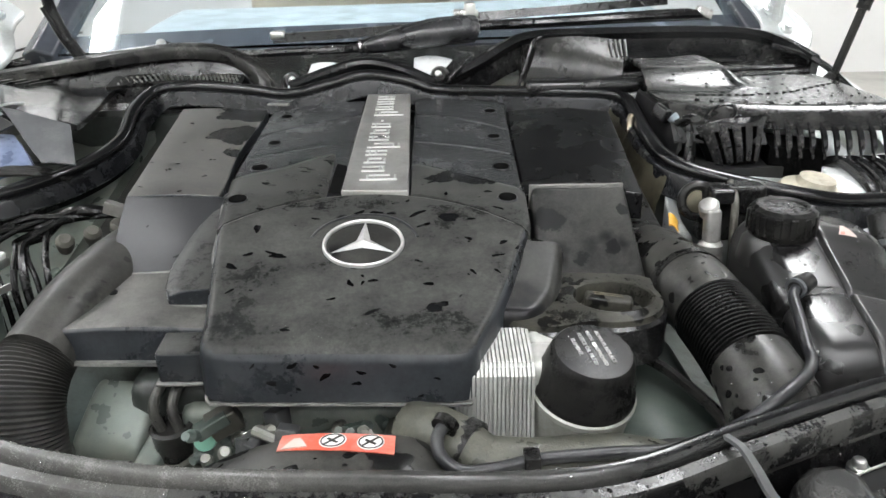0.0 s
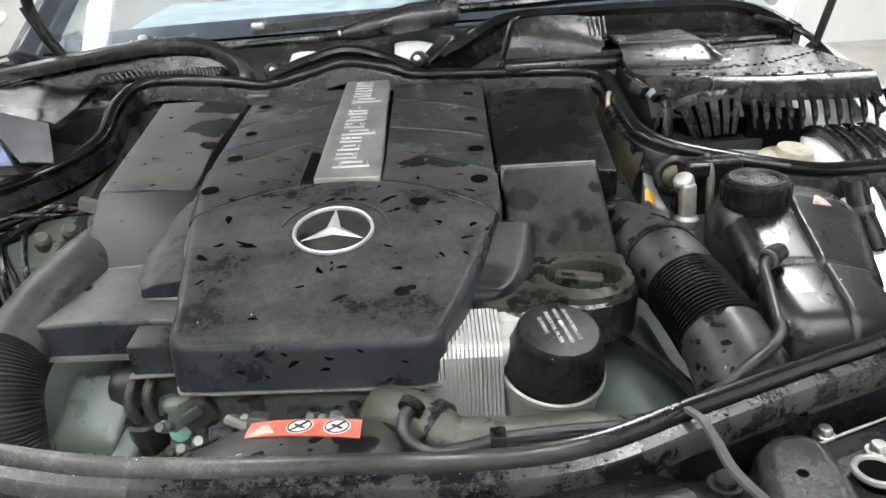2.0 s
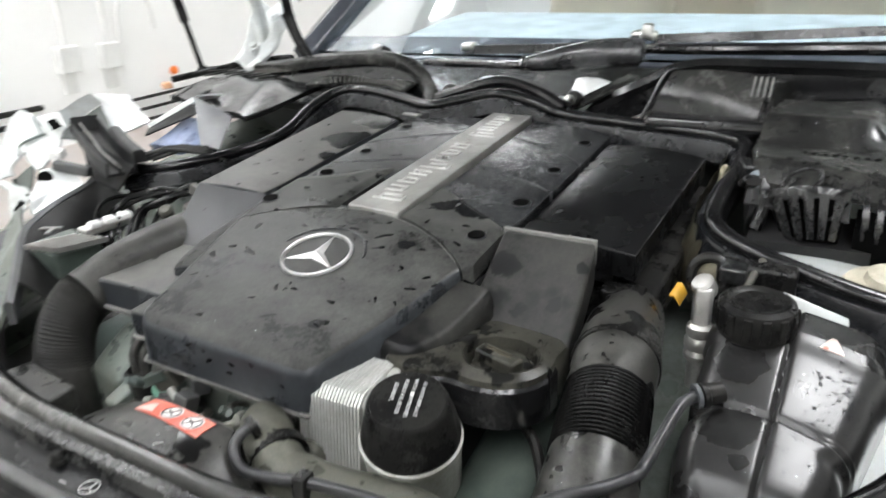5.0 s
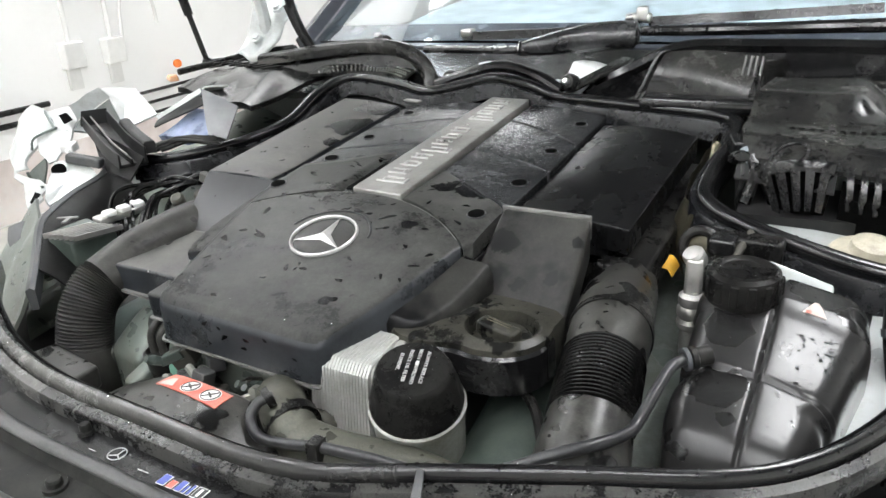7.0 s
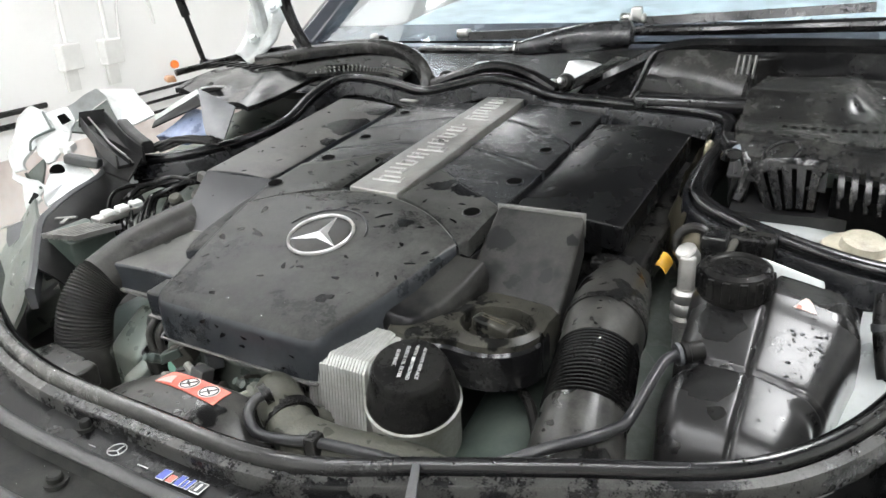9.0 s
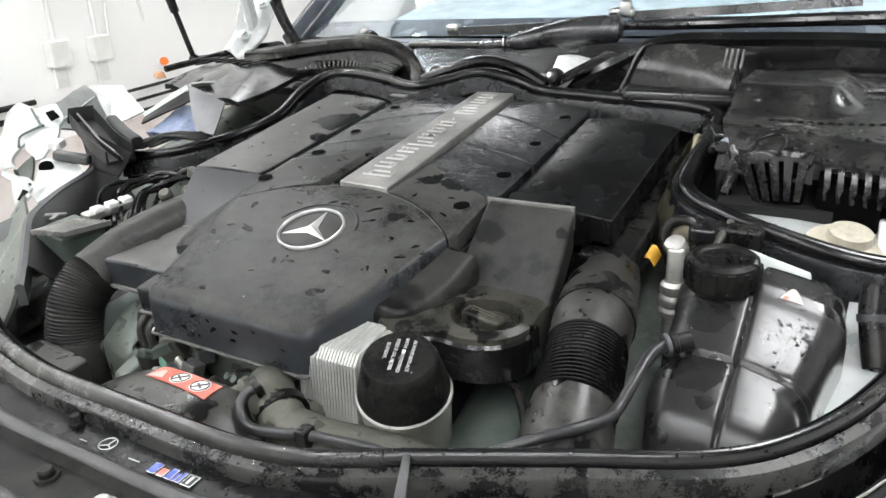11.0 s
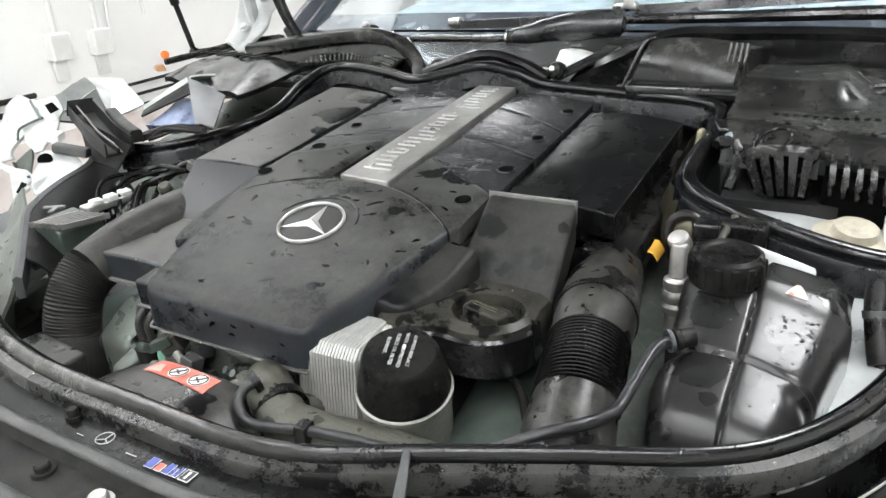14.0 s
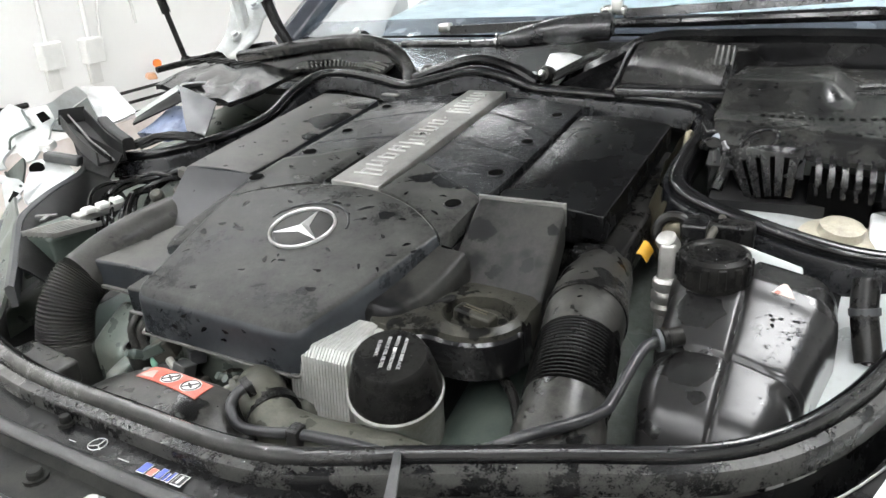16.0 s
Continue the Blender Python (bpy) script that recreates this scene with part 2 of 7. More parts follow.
# lighter copy of the rail paint: light on the right rail put into its colour
M_RAIL_LIT = surface("lit_rail_primer", (0.20, 0.228, 0.208), 0.4, dust=(0.10, 0.107, 0.090), dust_lo=0.38, dust_hi=0.62, dust_scale=16, vary=0.3, patch=(16, 0.58, 0.64), bump=0.4)
M_BOOT = surface("wet_wiper_plastic", (0.014, 0.0145, 0.016), 0.22, dust=(0.06, 0.061, 0.063), dust_lo=0.36, dust_hi=0.66, dust_scale=14, spec=0.6, film_rough=0.3)
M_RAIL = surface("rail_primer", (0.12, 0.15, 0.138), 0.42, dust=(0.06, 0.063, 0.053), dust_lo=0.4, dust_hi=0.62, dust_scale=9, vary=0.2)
M_FELT = surface("insulation_felt", (0.018, 0.018, 0.018), 0.95, grain=300, bump=0.8)
M_BROWN = surface("grimy_heat_shield", (0.075, 0.07, 0.05), 0.32, metal=0.55, dust=(0.12, 0.105, 0.07), dust_lo=0.42, dust_hi=0.62, dust_scale=24, bump=0.7)
M_BRASS = surface("dull_brass_pipe", (0.3, 0.27, 0.2), 0.35, metal=0.8, dust=(0.15, 0.13, 0.09), dust_lo=0.42, dust_hi=0.62, dust_scale=40)
M_DARK = surface("engine_grime", (0.012, 0.0145, 0.0128), 0.45, dust=(0.036, 0.043, 0.037), dust_lo=0.4, dust_hi=0.65)
M_PIPE = surface("grey_hose", (0.05, 0.053, 0.057), 0.42, dust=(0.12, 0.117, 0.108), dust_lo=0.45, dust_hi=0.7)
M_RED = surface("red_label", (0.6, 0.1, 0.06), 0.4, dust=(0.52, 0.3, 0.25), dust_lo=0.44, dust_hi=0.66, dust_scale=30, vary=0.08)
M_WHITE = surface("white_print", (0.75, 0.75, 0.73), 0.45, vary=0.06)
M_PRINT = surface("worn_white_print", (0.5, 0.5, 0.49), 0.5, dust=(0.2, 0.2, 0.19), dust_lo=0.45, dust_hi=0.7, dust_scale=90)
M_BLACK = surface("black_print", (0.02, 0.02, 0.02), 0.4)
# near-black for holes, slots and gaps: their shade is put into the colour
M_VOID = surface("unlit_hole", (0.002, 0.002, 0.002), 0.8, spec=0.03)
M_BLUE = surface("blue_print", (0.06, 0.09, 0.38), 0.4, vary=0.05)
M_BLUEBAG = surface("blue_fluid_bag", (0.16, 0.20, 0.31), 0.3, vary=0.45, big=30, bump=0.5)
M_YELLOW = surface("yellow_tag", (0.62, 0.33, 0.03), 0.45, dust=(0.3, 0.2, 0.08), dust_lo=0.48, dust_hi=0.72)
M_CREAM = surface("cream_plastic", (0.46, 0.43, 0.34), 0.28, dust=(0.24, 0.22, 0.17), dust_lo=0.42, dust_hi=0.68, dust_scale=24, bump=0.3)
M_GREEN = surface("green_plug", (0.2, 0.42, 0.32), 0.4)
M_AMBER = surface("faded_amber_lens", (0.6, 0.32, 0.17), 0.3, vary=0.1)
M_ORANGE = surface("orange_lens", (0.85, 0.2, 0.03), 0.3, vary=0.05)
M_WALL = surface("white_wall", (0.9, 0.9, 0.885), 0.6, dust=(0.8, 0.79, 0.77), dust_lo=0.5, dust_hi=0.95, dust_scale=2.0, vary=0.03, big=1.5, grain=120)
M_CEIL = surface("dark_unseen_roof", (0.10, 0.105, 0.11), 0.6, dust=(0.16, 0.16, 0.155), dust_lo=0.45, dust_hi=0.8, dust_scale=2.0, big=1.5, grain=120)
M_PINK = surface("faded_red_paint", (0.72, 0.64, 0.6), 0.6, dust=(0.75, 0.72, 0.7), dust_scale=3, big=3)
M_FLOOR = surface("garage_concrete", (0.42, 0.41, 0.38), 0.55, dust=(0.5, 0.49, 0.45), dust_scale=2, big=2, grain=200)
M_BEIGE = surface("beige_leather", (0.55, 0.49, 0.38), 0.5, vary=0.08)
M_DASH = surface("dash_vinyl", (0.58, 0.66, 0.69), 0.6)
M_FRIT = surface("glass_frit", (0.045, 0.05, 0.06), 0.25, bump=0.0)

M_DROP, nt, b = nodes_of("water_drop")
b.inputs["Base Color"].default_value = (0.9, 0.92, 0.95, 1)
b.inputs["Roughness"].default_value = 0.03
b.inputs["Transmission Weight"].default_value = 1.0
b.inputs["IOR"].default_value = 1.33

M_GLASS, nt, b = nodes_of("windscreen_glass")
b.inputs["Base Color"].default_value = (0.84, 0.91, 0.94, 1)
b.inputs["Roughness"].default_value = 0.02
b.inputs["Transmission Weight"].default_value = 1.0
b.inputs["IOR"].default_value = 1.5

M_TUBE, nt, b = nodes_of("added_light_tube")
b.inputs["Base Color"].default_value = (1, 1, 1, 1)
b.inputs["Emission Color"].default_value = (0.97, 0.98, 1.0, 1)
b.inputs["Emission Strength"].default_value = 30.0

# ---- builders ----


def smooth(ob, angle=35):
    for p in ob.data.polygons:
        p.use_smooth = True
    ob.data.set_sharp_from_angle(angle=radians(angle))
    return ob


def link(name, bm, material, bevel=0.0, seg=2, sharp=35, side=None):
    bmesh.ops.recalc_face_normals(bm, faces=bm.faces[:])
    me = bpy.data.meshes.new(name)
    bm.to_mesh(me)
    bm.free()
    me.materials.append(material)
    if side:
        # steep faces stay clean of settled dust
        me.materials.append(side)
        for p in me.polygons:
            p.material_index = 1 if abs(p.normal.z) < 0.6 else 0
    ob = new(name, me)
    if bevel:
        mod = ob.modifiers.new("bevel", "BEVEL")
        mod.width, mod.segments, mod.limit_method, mod.angle_limit = bevel, seg, "ANGLE", radians(40)
        mod.harden_normals = False
        for p in me.polygons:
            p.use_smooth = True
        me.set_sharp_from_angle(angle=radians(180 if bevel else sharp))
        mod2 = ob.modifiers.new("normals", "WEIGHTED_NORMAL")
        mod2.keep_sharp = True
    else:
        smooth(ob, sharp)
    return ob


def thing(name, at, label, category, group="", kind=""):
    ob = new(name)
    ob.location = at
    ob.empty_display_size = 0.02
    return tagged(ob, label, category, group, kind)


def under(ob, parent):
    ob.parent = parent
    if parent.data is None:
        ob.matrix_parent_inverse = Matrix.Translation(parent.location).inverted()
    return ob


def part(name, bm, material, parent, label="", bevel=0.0, seg=2, sharp=35, side=None):
    ob = link(name, bm, material, bevel, seg, sharp, side)
    under(ob, parent)
    return tagged(ob, label) if label else ob


def alone(name, bm, material, label, category, kind="", bevel=0.0, seg=2, group=""):
    return tagged(link(name, bm, material, bevel, seg), label, category, group, kind)


def spline(points, n=8):
    """A smooth line through the points."""
    p = [Vector(q) for q in points]
    p = [p[0] * 2 - p[1]] + p + [p[-1] * 2 - p[-2]]
    out = []
    for i in range(1, len(p) - 2):
        for k in range(n):
            t = k / n
            a, b_, c, d = p[i - 1], p[i], p[i + 1], p[i + 2]
            out.append(0.5 * ((2 * b_) + (c - a) * t + (2 * a - 5 * b_ + 4 * c - d) * t * t + (3 * b_ - a - 3 * c + d) * t ** 3))
    out.append(p[-2].copy())
    return out


def interp(t, table):
    xs, ys = [a for a, _ in table], [c for _, c in table]
    return float(np.interp(t, xs, ys))


def sweep(bm, line, section, up=(0, 0, 1), closed=True, caps=True):
    """Sweeps a section, a list of (side, up) or a function of 0..1 that gives one, along a line."""
    up = Vector(up)
    rings = []
    for i, p in enumerate(line):
        d = (line[min(i + 1, len(line) - 1)] - line[max(i - 1, 0)]).normalized()
        s = d.cross(up)
        s = s.normalized() if s.length > 1e-4 else Vector((1, 0, 0))
        u = s.cross(d).normalized()
        sec = section(i / (len(line) - 1)) if callable(section) else section
        rings.append([bm.verts.new(p + s * a + u * b_) for a, b_ in sec])
    n = len(rings[0])
    for r0, r1 in zip(rings, rings[1:]):
        for j in range(n if closed else n - 1):
            bm.faces.new((r0[j], r0[(j + 1) % n], r1[(j + 1) % n], r1[j]))
    if caps and closed:
        bm.faces.new(rings[0][::-1])
        bm.faces.new(rings[-1])
    return bm


def circle(r, n=12, sx=1.0, sy=1.0):
    return [(r * sx * math.cos(2 * math.pi * k / n), r * sy * math.sin(2 * math.pi * k / n)) for k in range(n)]


def tube(points, r, n=12, steps=8, bm=None, up=(0, 0, 1), sx=1.0, sy=1.0):
    bm = bm or bmesh.new()
    if callable(r):
        return sweep(bm, spline(points, steps), lambda t: circle(r(t), n, sx, sy), up)
    return sweep(bm, spline(points, steps), circle(r, n, sx, sy), up)


def slab(rows, bottom, bm=None):
    """A solid under a grid of top points; bottom: a height, a depth below the top (negative) or a function of the point."""
    bm = bm or bmesh.new()
    top = [[bm.verts.new(p) for p in row] for row in rows]

    def low(p):
        z = bottom(p) if callable(bottom) else (bottom if bottom > 0 else p[2] + bottom)
        return bm.verts.new((p[0], p[1], z))
    bot = [[low(p) for p in row] for row in rows]
    a, c = len(rows), len(rows[0])
    for i in range(a - 1):
        for j in range(c - 1):
            bm.faces.new((top[i][j], top[i][j + 1], top[i + 1][j + 1], top[i + 1][j]))
            bm.faces.new((bot[i][j], bot[i + 1][j], bot[i + 1][j + 1], bot[i][j + 1]))
    ring = [(0, j) for j in range(c)] + [(i, c - 1) for i in range(1, a)] + [(a - 1, j) for j in range(c - 2, -1, -1)] + [(i, 0) for i in range(a - 2, 0, -1)]
    for (i, j), (k, l) in zip(ring, ring[1:] + ring[:1]):
        bm.faces.new((top[i][j], bot[i][j], bot[k][l], top[k][l]))
    return bm


def quad(a, b_, c, d, n=6, m=6, f=None):
    """Rows of points over four corners (a, b front; d, c back); f lifts each by (u, v)."""
    a, b_, c, d = (Vector(q) for q in (a, b_, c, d))
    rows = []
    for i in range(m + 1):
        v = i / m
        row = []
        for j in range(n + 1):
            u = j / n
            p = (a * (1 - u) + b_ * u) * (1 - v) + (d * (1 - u) + c * u) * v
            if f:
                p = p + Vector(f(u, v))
            row.append(p)
        rows.append(row)
    return rows


def prism(outline, z0, z1, bm=None, taper=0.0):
    """An upright block with that outline in plan."""
    bm = bm or bmesh.new()
    cx, cy = sum(p[0] for p in outline) / len(outline), sum(p[1] for p in outline) / len(outline)
    lo = [bm.verts.new((p[0], p[1], z0)) for p in outline]
    hi = [bm.verts.new((p[0] + (cx - p[0]) * taper, p[1] + (cy - p[1]) * taper, z1)) for p in outline]
    n = len(lo)
    bm.faces.new(lo[::-1]), bm.faces.new(hi)
    for i in range(n):
        bm.faces.new((lo[i], lo[(i + 1) % n], hi[(i + 1) % n], hi[i]))
    return bm


def box(size, at, turn=(0, 0, 0), bm=None):
    bm = bm or bmesh.new()
    m = pose(*at, *turn) @ Matrix.Diagonal((*size, 1))
    bmesh.ops.create_cube(bm, size=1.0, matrix=m)
    return bm


def lathe(profile, at, axis=(0, 0, 1), n=32, bm=None, wave=None):
    """Turns (radius, height) pairs about an axis; wave(angle, k) scales the radius."""
    bm = bm or bmesh.new()
    q = Vector(axis).to_track_quat("Z", "Y").to_matrix().to_4x4()
    m = Matrix.Translation(at) @ q
    rings = []
    for k, (r, h) in enumerate(profile):
        ring = []
        for i in range(n):
            a = 2 * math.pi * i / n
            s = wave(a, k) if wave else 1
            ring.append(bm.verts.new(m @ Vector((r * s * math.cos(a), r * s * math.sin(a), h))))
        rings.append(ring)
    for r0, r1 in zip(rings, rings[1:]):
        for i in range(n):
            bm.faces.new((r0[i], r0[(i + 1) % n], r1[(i + 1) % n], r1[i]))
    bm.faces.new(rings[0][::-1])
    bm.faces.new(rings[-1])
    return bm


def bolt(name, at, r, material, label, axis=(0, 0, 1), group=""):
    bm = lathe([(r * 1.5, -0.004), (r * 1.5, 0.002), (r, 0.002), (r, 0.007), (r * 0.8, 0.009)], at, axis, 12)
    return alone(name, bm, material, label, "bolt", group=group)


def text_on(name, words, m, size, material, parent, depth=0.0004):
    cu = bpy.data.curves.new(name, "FONT")
    cu.body, cu.size, cu.extrude, cu.align_x, cu.align_y = words, size, depth, "CENTER", "CENTER"
    tmp = bpy.data.objects.new(name, cu)
    scene.collection.objects.link(tmp)
    me = bpy.data.meshes.new_from_object(tmp.evaluated_get(bpy.context.evaluated_depsgraph_get()))
    bpy.data.objects.remove(tmp)
    bpy.data.curves.remove(cu)
    me.materials.clear()
    me.materials.append(material)
    me.transform(m)
    ob = new(name, me)
    return under(ob, parent)



# ---- garage ----
alone("ground", box((12, 12, 0.1), (1.5, 1.5, 0.08)), M_FLOOR, "pale worn concrete garage floor under the car", "floor", "structure")
alone("wall_left", box((0.2, 12, 3.6), (-3.1, 1.5, 1.9)), M_WALL, "white painted garage wall with pipes and boxes", "wall", "structure")
alone("wall_right", box((0.2, 12, 3.6), (4.9, 1.5, 1.9)), M_WALL, "white painted garage wall", "wall", "structure")
alone("wall_back", box((7.8, 0.2, 3.6), (0.9, 7.6, 1.9)), M_WALL, "white painted garage end wall", "wall", "structure")
alone("wall_front", box((7.8, 0.2, 3.6), (0.9, -4.6, 1.9)), M_WALL, "white painted garage end wall", "wall", "structure")
# out of view; kept dark so that wet plastics reflect black
alone("ceiling", box((12, 12, 0.1), (1.5, 1.5, 3.75)), M_CEIL, "unseen dark garage roof carrying the added lights", "ceiling", "structure")
alone("trim_left", box((0.01, 11.9, 0.3), (-2.994, 1.5, 0.29)), M_PINK, "faded red painted band along the wall", "trim", "structure")


def ceiling_light(x, y, turn=0):
    t = thing("ceiling_light", (x, y, 3.7), "long white ceiling light, added out of view", "lamp", "ceiling lights")
    part("housing", box((0.26, 1.5, 0.06), (x, y, 3.665), (0, 0, turn)), M_WHITE, t)
    part("diffuser", box((0.2, 1.44, 0.05), (x, y, 3.61), (0, 0, turn)), M_TUBE, t, bevel=0.012)


# unseen lights, added to brighten walls and corner and give the tank its highlight
for lx, rows_ in ((-2.6, (-2.9, -0.9, 0.8, 2.6, 4.4, 6.2)), (-1.0, (-0.3,)), (0.0, (-2.9, -0.9)), (1.1, (-3.0, -1.3, 2.0)), (1.36, (2.0,)), (1.62, (2.0,)), (1.88, (-3.0, -1.3)), (3.0, (6.6,)), (4.2, (6.0,))):
    for ly in rows_:
        ceiling_light(lx, ly)


def conduit(y, z0, z1, r=0.012):
    t = thing("conduit", (-2.98, y, z0), "white electrical conduit on the wall with a junction box", "conduit", "wall conduits")
    part("pipe", tube([(-2.975, y, z0 + 0.1), (-2.975, y, (z0 + z1) / 2), (-2.975, y, z1)], r, 8, 2, up=(0, 1, 0)), M_WHITE, t)
    part("junction_box", box((0.06, 0.115, 0.13), (-2.968, y, z0 + 0.06)), M_WHITE, t, bevel=0.008)
    part("bracket", box((0.02, 0.07, 0.1), (-2.985, y, z0 - 0.06)), M_WHITE, t)


conduit(2.65, 0.80, 3.6)
conduit(2.90, 0.79, 3.6)
tagged(link("wall_hose", tube([(-2.97, 2.97, 0.9), (-2.97, 3.0, 1.1), (-2.97, 3.1, 1.16), (-2.97, 3.2, 1.08), (-2.97, 3.22, 0.95)], 0.008, 8, 6, up=(1, 0, 0)), M_WHITE), "thin white cable looped on the wall", "cable")
for k, z in enumerate((0.66, 0.6)):
    tagged(link("wall_pipe", tube([(-2.95, -4, z + 0.02), (-2.95, 2.45, z)], 0.014, 10, 2), M_CAPBLK), "dark pipe running along the wall", "pipe", "wall pipes")
for k, z in enumerate((0.60, 0.54, 0.48)):
    tagged(link("wall_pipe", tube([(-2.95, 2.95, z), (-2.95, 7, z + 0.05)], 0.009, 10, 2), M_CAPBLK), "thin grey pipe running along the wall", "pipe", "wall pipes")

# ---- car body ----
car = thing("saloon_car", (0, 1.2, 0.6), "pale silver car body with an open engine bay", "car")

# inner wings, rails and firewall
part("firewall", slab(quad((-0.68, 1.40, 1.04), (0.72, 1.40, 1.04), (0.72, 1.46, 1.04), (-0.68, 1.46, 1.04), 8, 2), 0.35), M_DARK, car)
part("rail", slab(quad((0.30, 0.50, 0.80), (0.46, 0.50, 0.80), (0.46, 1.38, 0.86), (0.27, 1.38, 0.86), 4, 8, lambda u, v: (0, 0, 0.03 * math.sin(math.pi * u))), 0.62), M_RAIL_LIT, car, "pale green-grey painted chassis rail", bevel=0.012)
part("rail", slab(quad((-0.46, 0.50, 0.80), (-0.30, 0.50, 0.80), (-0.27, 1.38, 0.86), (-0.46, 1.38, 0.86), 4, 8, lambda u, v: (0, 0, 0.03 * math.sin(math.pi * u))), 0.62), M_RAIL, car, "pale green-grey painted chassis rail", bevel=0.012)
part("inner_wing", slab(quad((0.50, 0.72, 0.86), (0.70, 0.80, 0.93), (0.74, 1.40, 1.03), (0.46, 1.40, 1.0), 8, 10, lambda u, v: (0, 0, 0.02 * math.sin(math.pi * v))), -0.02), M_PAINT, car, "pale grey painted inner wing panel")
part("strut_tower", lathe([(0.15, -0.2), (0.13, 0.0), (0.11, 0.03), (0.05, 0.035)], (0.58, 1.10, 0.965), (0.1, 0, 1), 28), M_PAINT, car, "pale painted suspension tower", bevel=0.01)
part("inner_wing", slab(quad((-0.66, 0.80, 0.88), (-0.46, 0.66, 0.84), (-0.42, 1.40, 1.0), (-0.74, 1.40, 1.0), 8, 10, lambda u, v: (0, 0, 0.015 * math.sin(9 * u + 5 * v))), -0.02), M_PUMP, car, "grimy grey dented inner wing panel")
part("undertray", box((1.3, 1.0, 0.02), (0, 0.95, 0.5)), M_DARK, car)
part("wheel_liner", slab(quad((-0.62, 0.56, 0.80), (-0.33, 0.52, 0.80), (-0.38, 1.0, 0.86), (-0.80, 0.98, 0.86), 6, 6, lambda u, v: (0, 0, 0.02 * math.sin(math.pi * u))), -0.01), M_BLKMAT, car, "dark plastic wheel arch liner")

# right fender
fend = []
for i in range(13):
    v = i / 12
    y = 0.55 + 1.25 * v
    x0 = interp(y, [(0.55, 0.60), (0.8, 0.70), (1.0, 0.735), (1.26, 0.765), (1.8, 0.80)])
    z0 = interp(y, [(0.55, 0.88), (0.8, 0.945), (1.0, 0.985), (1.26, 1.06), (1.8, 1.13)])
    fend.append([(x0 + d, y, z0 + h) for d, h in ((0, -0.02), (0.004, 0.004), (0.02, 0.01), (0.06, 0.0), (0.11, -0.035), (0.14, -0.11), (0.15, -0.3))])
part("fender", slab(fend, lambda p: p[2] - 0.012), M_PAINT_LIT, car, "pale silver painted wing")

# windscreen and surround
GL = []
for i in range(9):
    v = i / 8
    row = []
    for j in range(17):
        u = j / 16
        x = (-0.80 + 1.62 * u) * (1 - 0.14 * v)
        bow = (2 * u - 1) ** 2
        row.append((x, 1.70 + 0.12 * bow + 1.0 * v, 1.118 + 0.03 * u + 0.53 * v - 0.02 * bow))
    GL.append(row)
part("windscreen", slab(GL, lambda p: p[2] - 0.005), M_GLASS, car, "blue-tinted windscreen glass with wet marks")
car.children[-1].visible_shadow = False
FV0, FV1 = 0.4, 0.6
FR = [[(p[0], p[1] - 0.002, p[2] - 0.012) for p in row] for row in ([GL[0]] + [[tuple(np.array(a) * 0.9 + np.array(c) * 0.1) for a, c in zip(GL[0], GL[1])], [tuple(np.array(a) * FV0 + np.array(c) * FV1) for a, c in zip(GL[0], GL[1])]])]
part("frit_band", slab(FR, lambda p: p[2] - 0.004), M_FRIT, car, "dark edge band under the glass")
for s, x0, x1 in ((-1, -0.80, -0.69), (1, 0.82, 0.705)):
    part("a_pillar", sweep(bmesh.new(), spline([(x0, 1.80, 1.10 + 0.015 * s), (x0 * 0.95, 2.2, 1.33), (x1, 2.8, 1.65)], 6), [(-0.035, -0.03), (0.035, -0.03), (0.04, 0.02), (0.0, 0.035), (-0.035, 0.02)]), M_FRIT, car, "dark windscreen pillar", bevel=0.006)
part("roof", slab(quad((-0.70, 2.72, 1.66), (0.72, 2.72, 1.66), (0.68, 4.2, 1.68), (-0.66, 4.2, 1.68), 6, 6, lambda u, v: (0, 0, 0.05 * math.sin(math.pi * u))), -0.03), M_PAINT, car, "pale silver roof")
part("dashboard", slab(quad((-0.72, 1.80, 1.03), (0.74, 1.80, 1.05), (0.72, 2.55, 1.16), (-0.70, 2.55, 1.14), 6, 6, lambda u, v: (0, 0, 0.02 * math.sin(math.pi * v))), 0.7), M_DASH, car, "pale blue-grey dashboard top", bevel=0.02)
part("cabin_back", box((1.5, 0.05, 1.0), (0, 4.2, 1.15)), M_BEIGE, car, "light beige rear of the cabin")
for x in (-0.36, 0.38):
    st = thing("car_seat", (x, 3.0, 0.9), "cream leather front seat with headrest", "seat", "front seats")
    part("backrest", box((0.46, 0.16, 0.62), (x, 3.05, 0.98), (-12, 0, 0)), M_BEIGE, st, bevel=0.06, seg=4)
    part("headrest", box((0.27, 0.11, 0.19), (x, 3.13, 1.40), (-8, 0, 0)), M_BEIGE, st, bevel=0.05, seg=4)

# raised bonnet, its pale inner side facing the engine
BON = []
for i in range(9):
    v = i / 8
    row = []
    for j in range(13):
        u = j / 12
        x = (-0.74 + 1.50 * u) * (1 - 0.05 * v)
        dip = (abs(2 * u - 1)) ** 6
        row.append((x, 1.72 - 0.26 * v + 0.02 * math.sin(5 * u), 1.36 - 0.13 * dip * (1 - v) + 1.15 * v))
    BON.append(row)
bonnet = thing("bonnet", (0, 1.72, 1.3), "raised pale silver bonnet with a cream inner panel", "bonnet")
part("inner_panel", slab(BON, lambda p: p[2] + 0.02), M_PAINT, bonnet)
PAD = [[(p[0] * 0.94, p[1] - 0.012, p[2] - 0.022) for p in row[1:-1]] for row in BON[:-1]]
part("insulation_pad", slab(PAD, lambda p: p[2] + 0.016), M_FELT, bonnet, "black felt insulation pad")
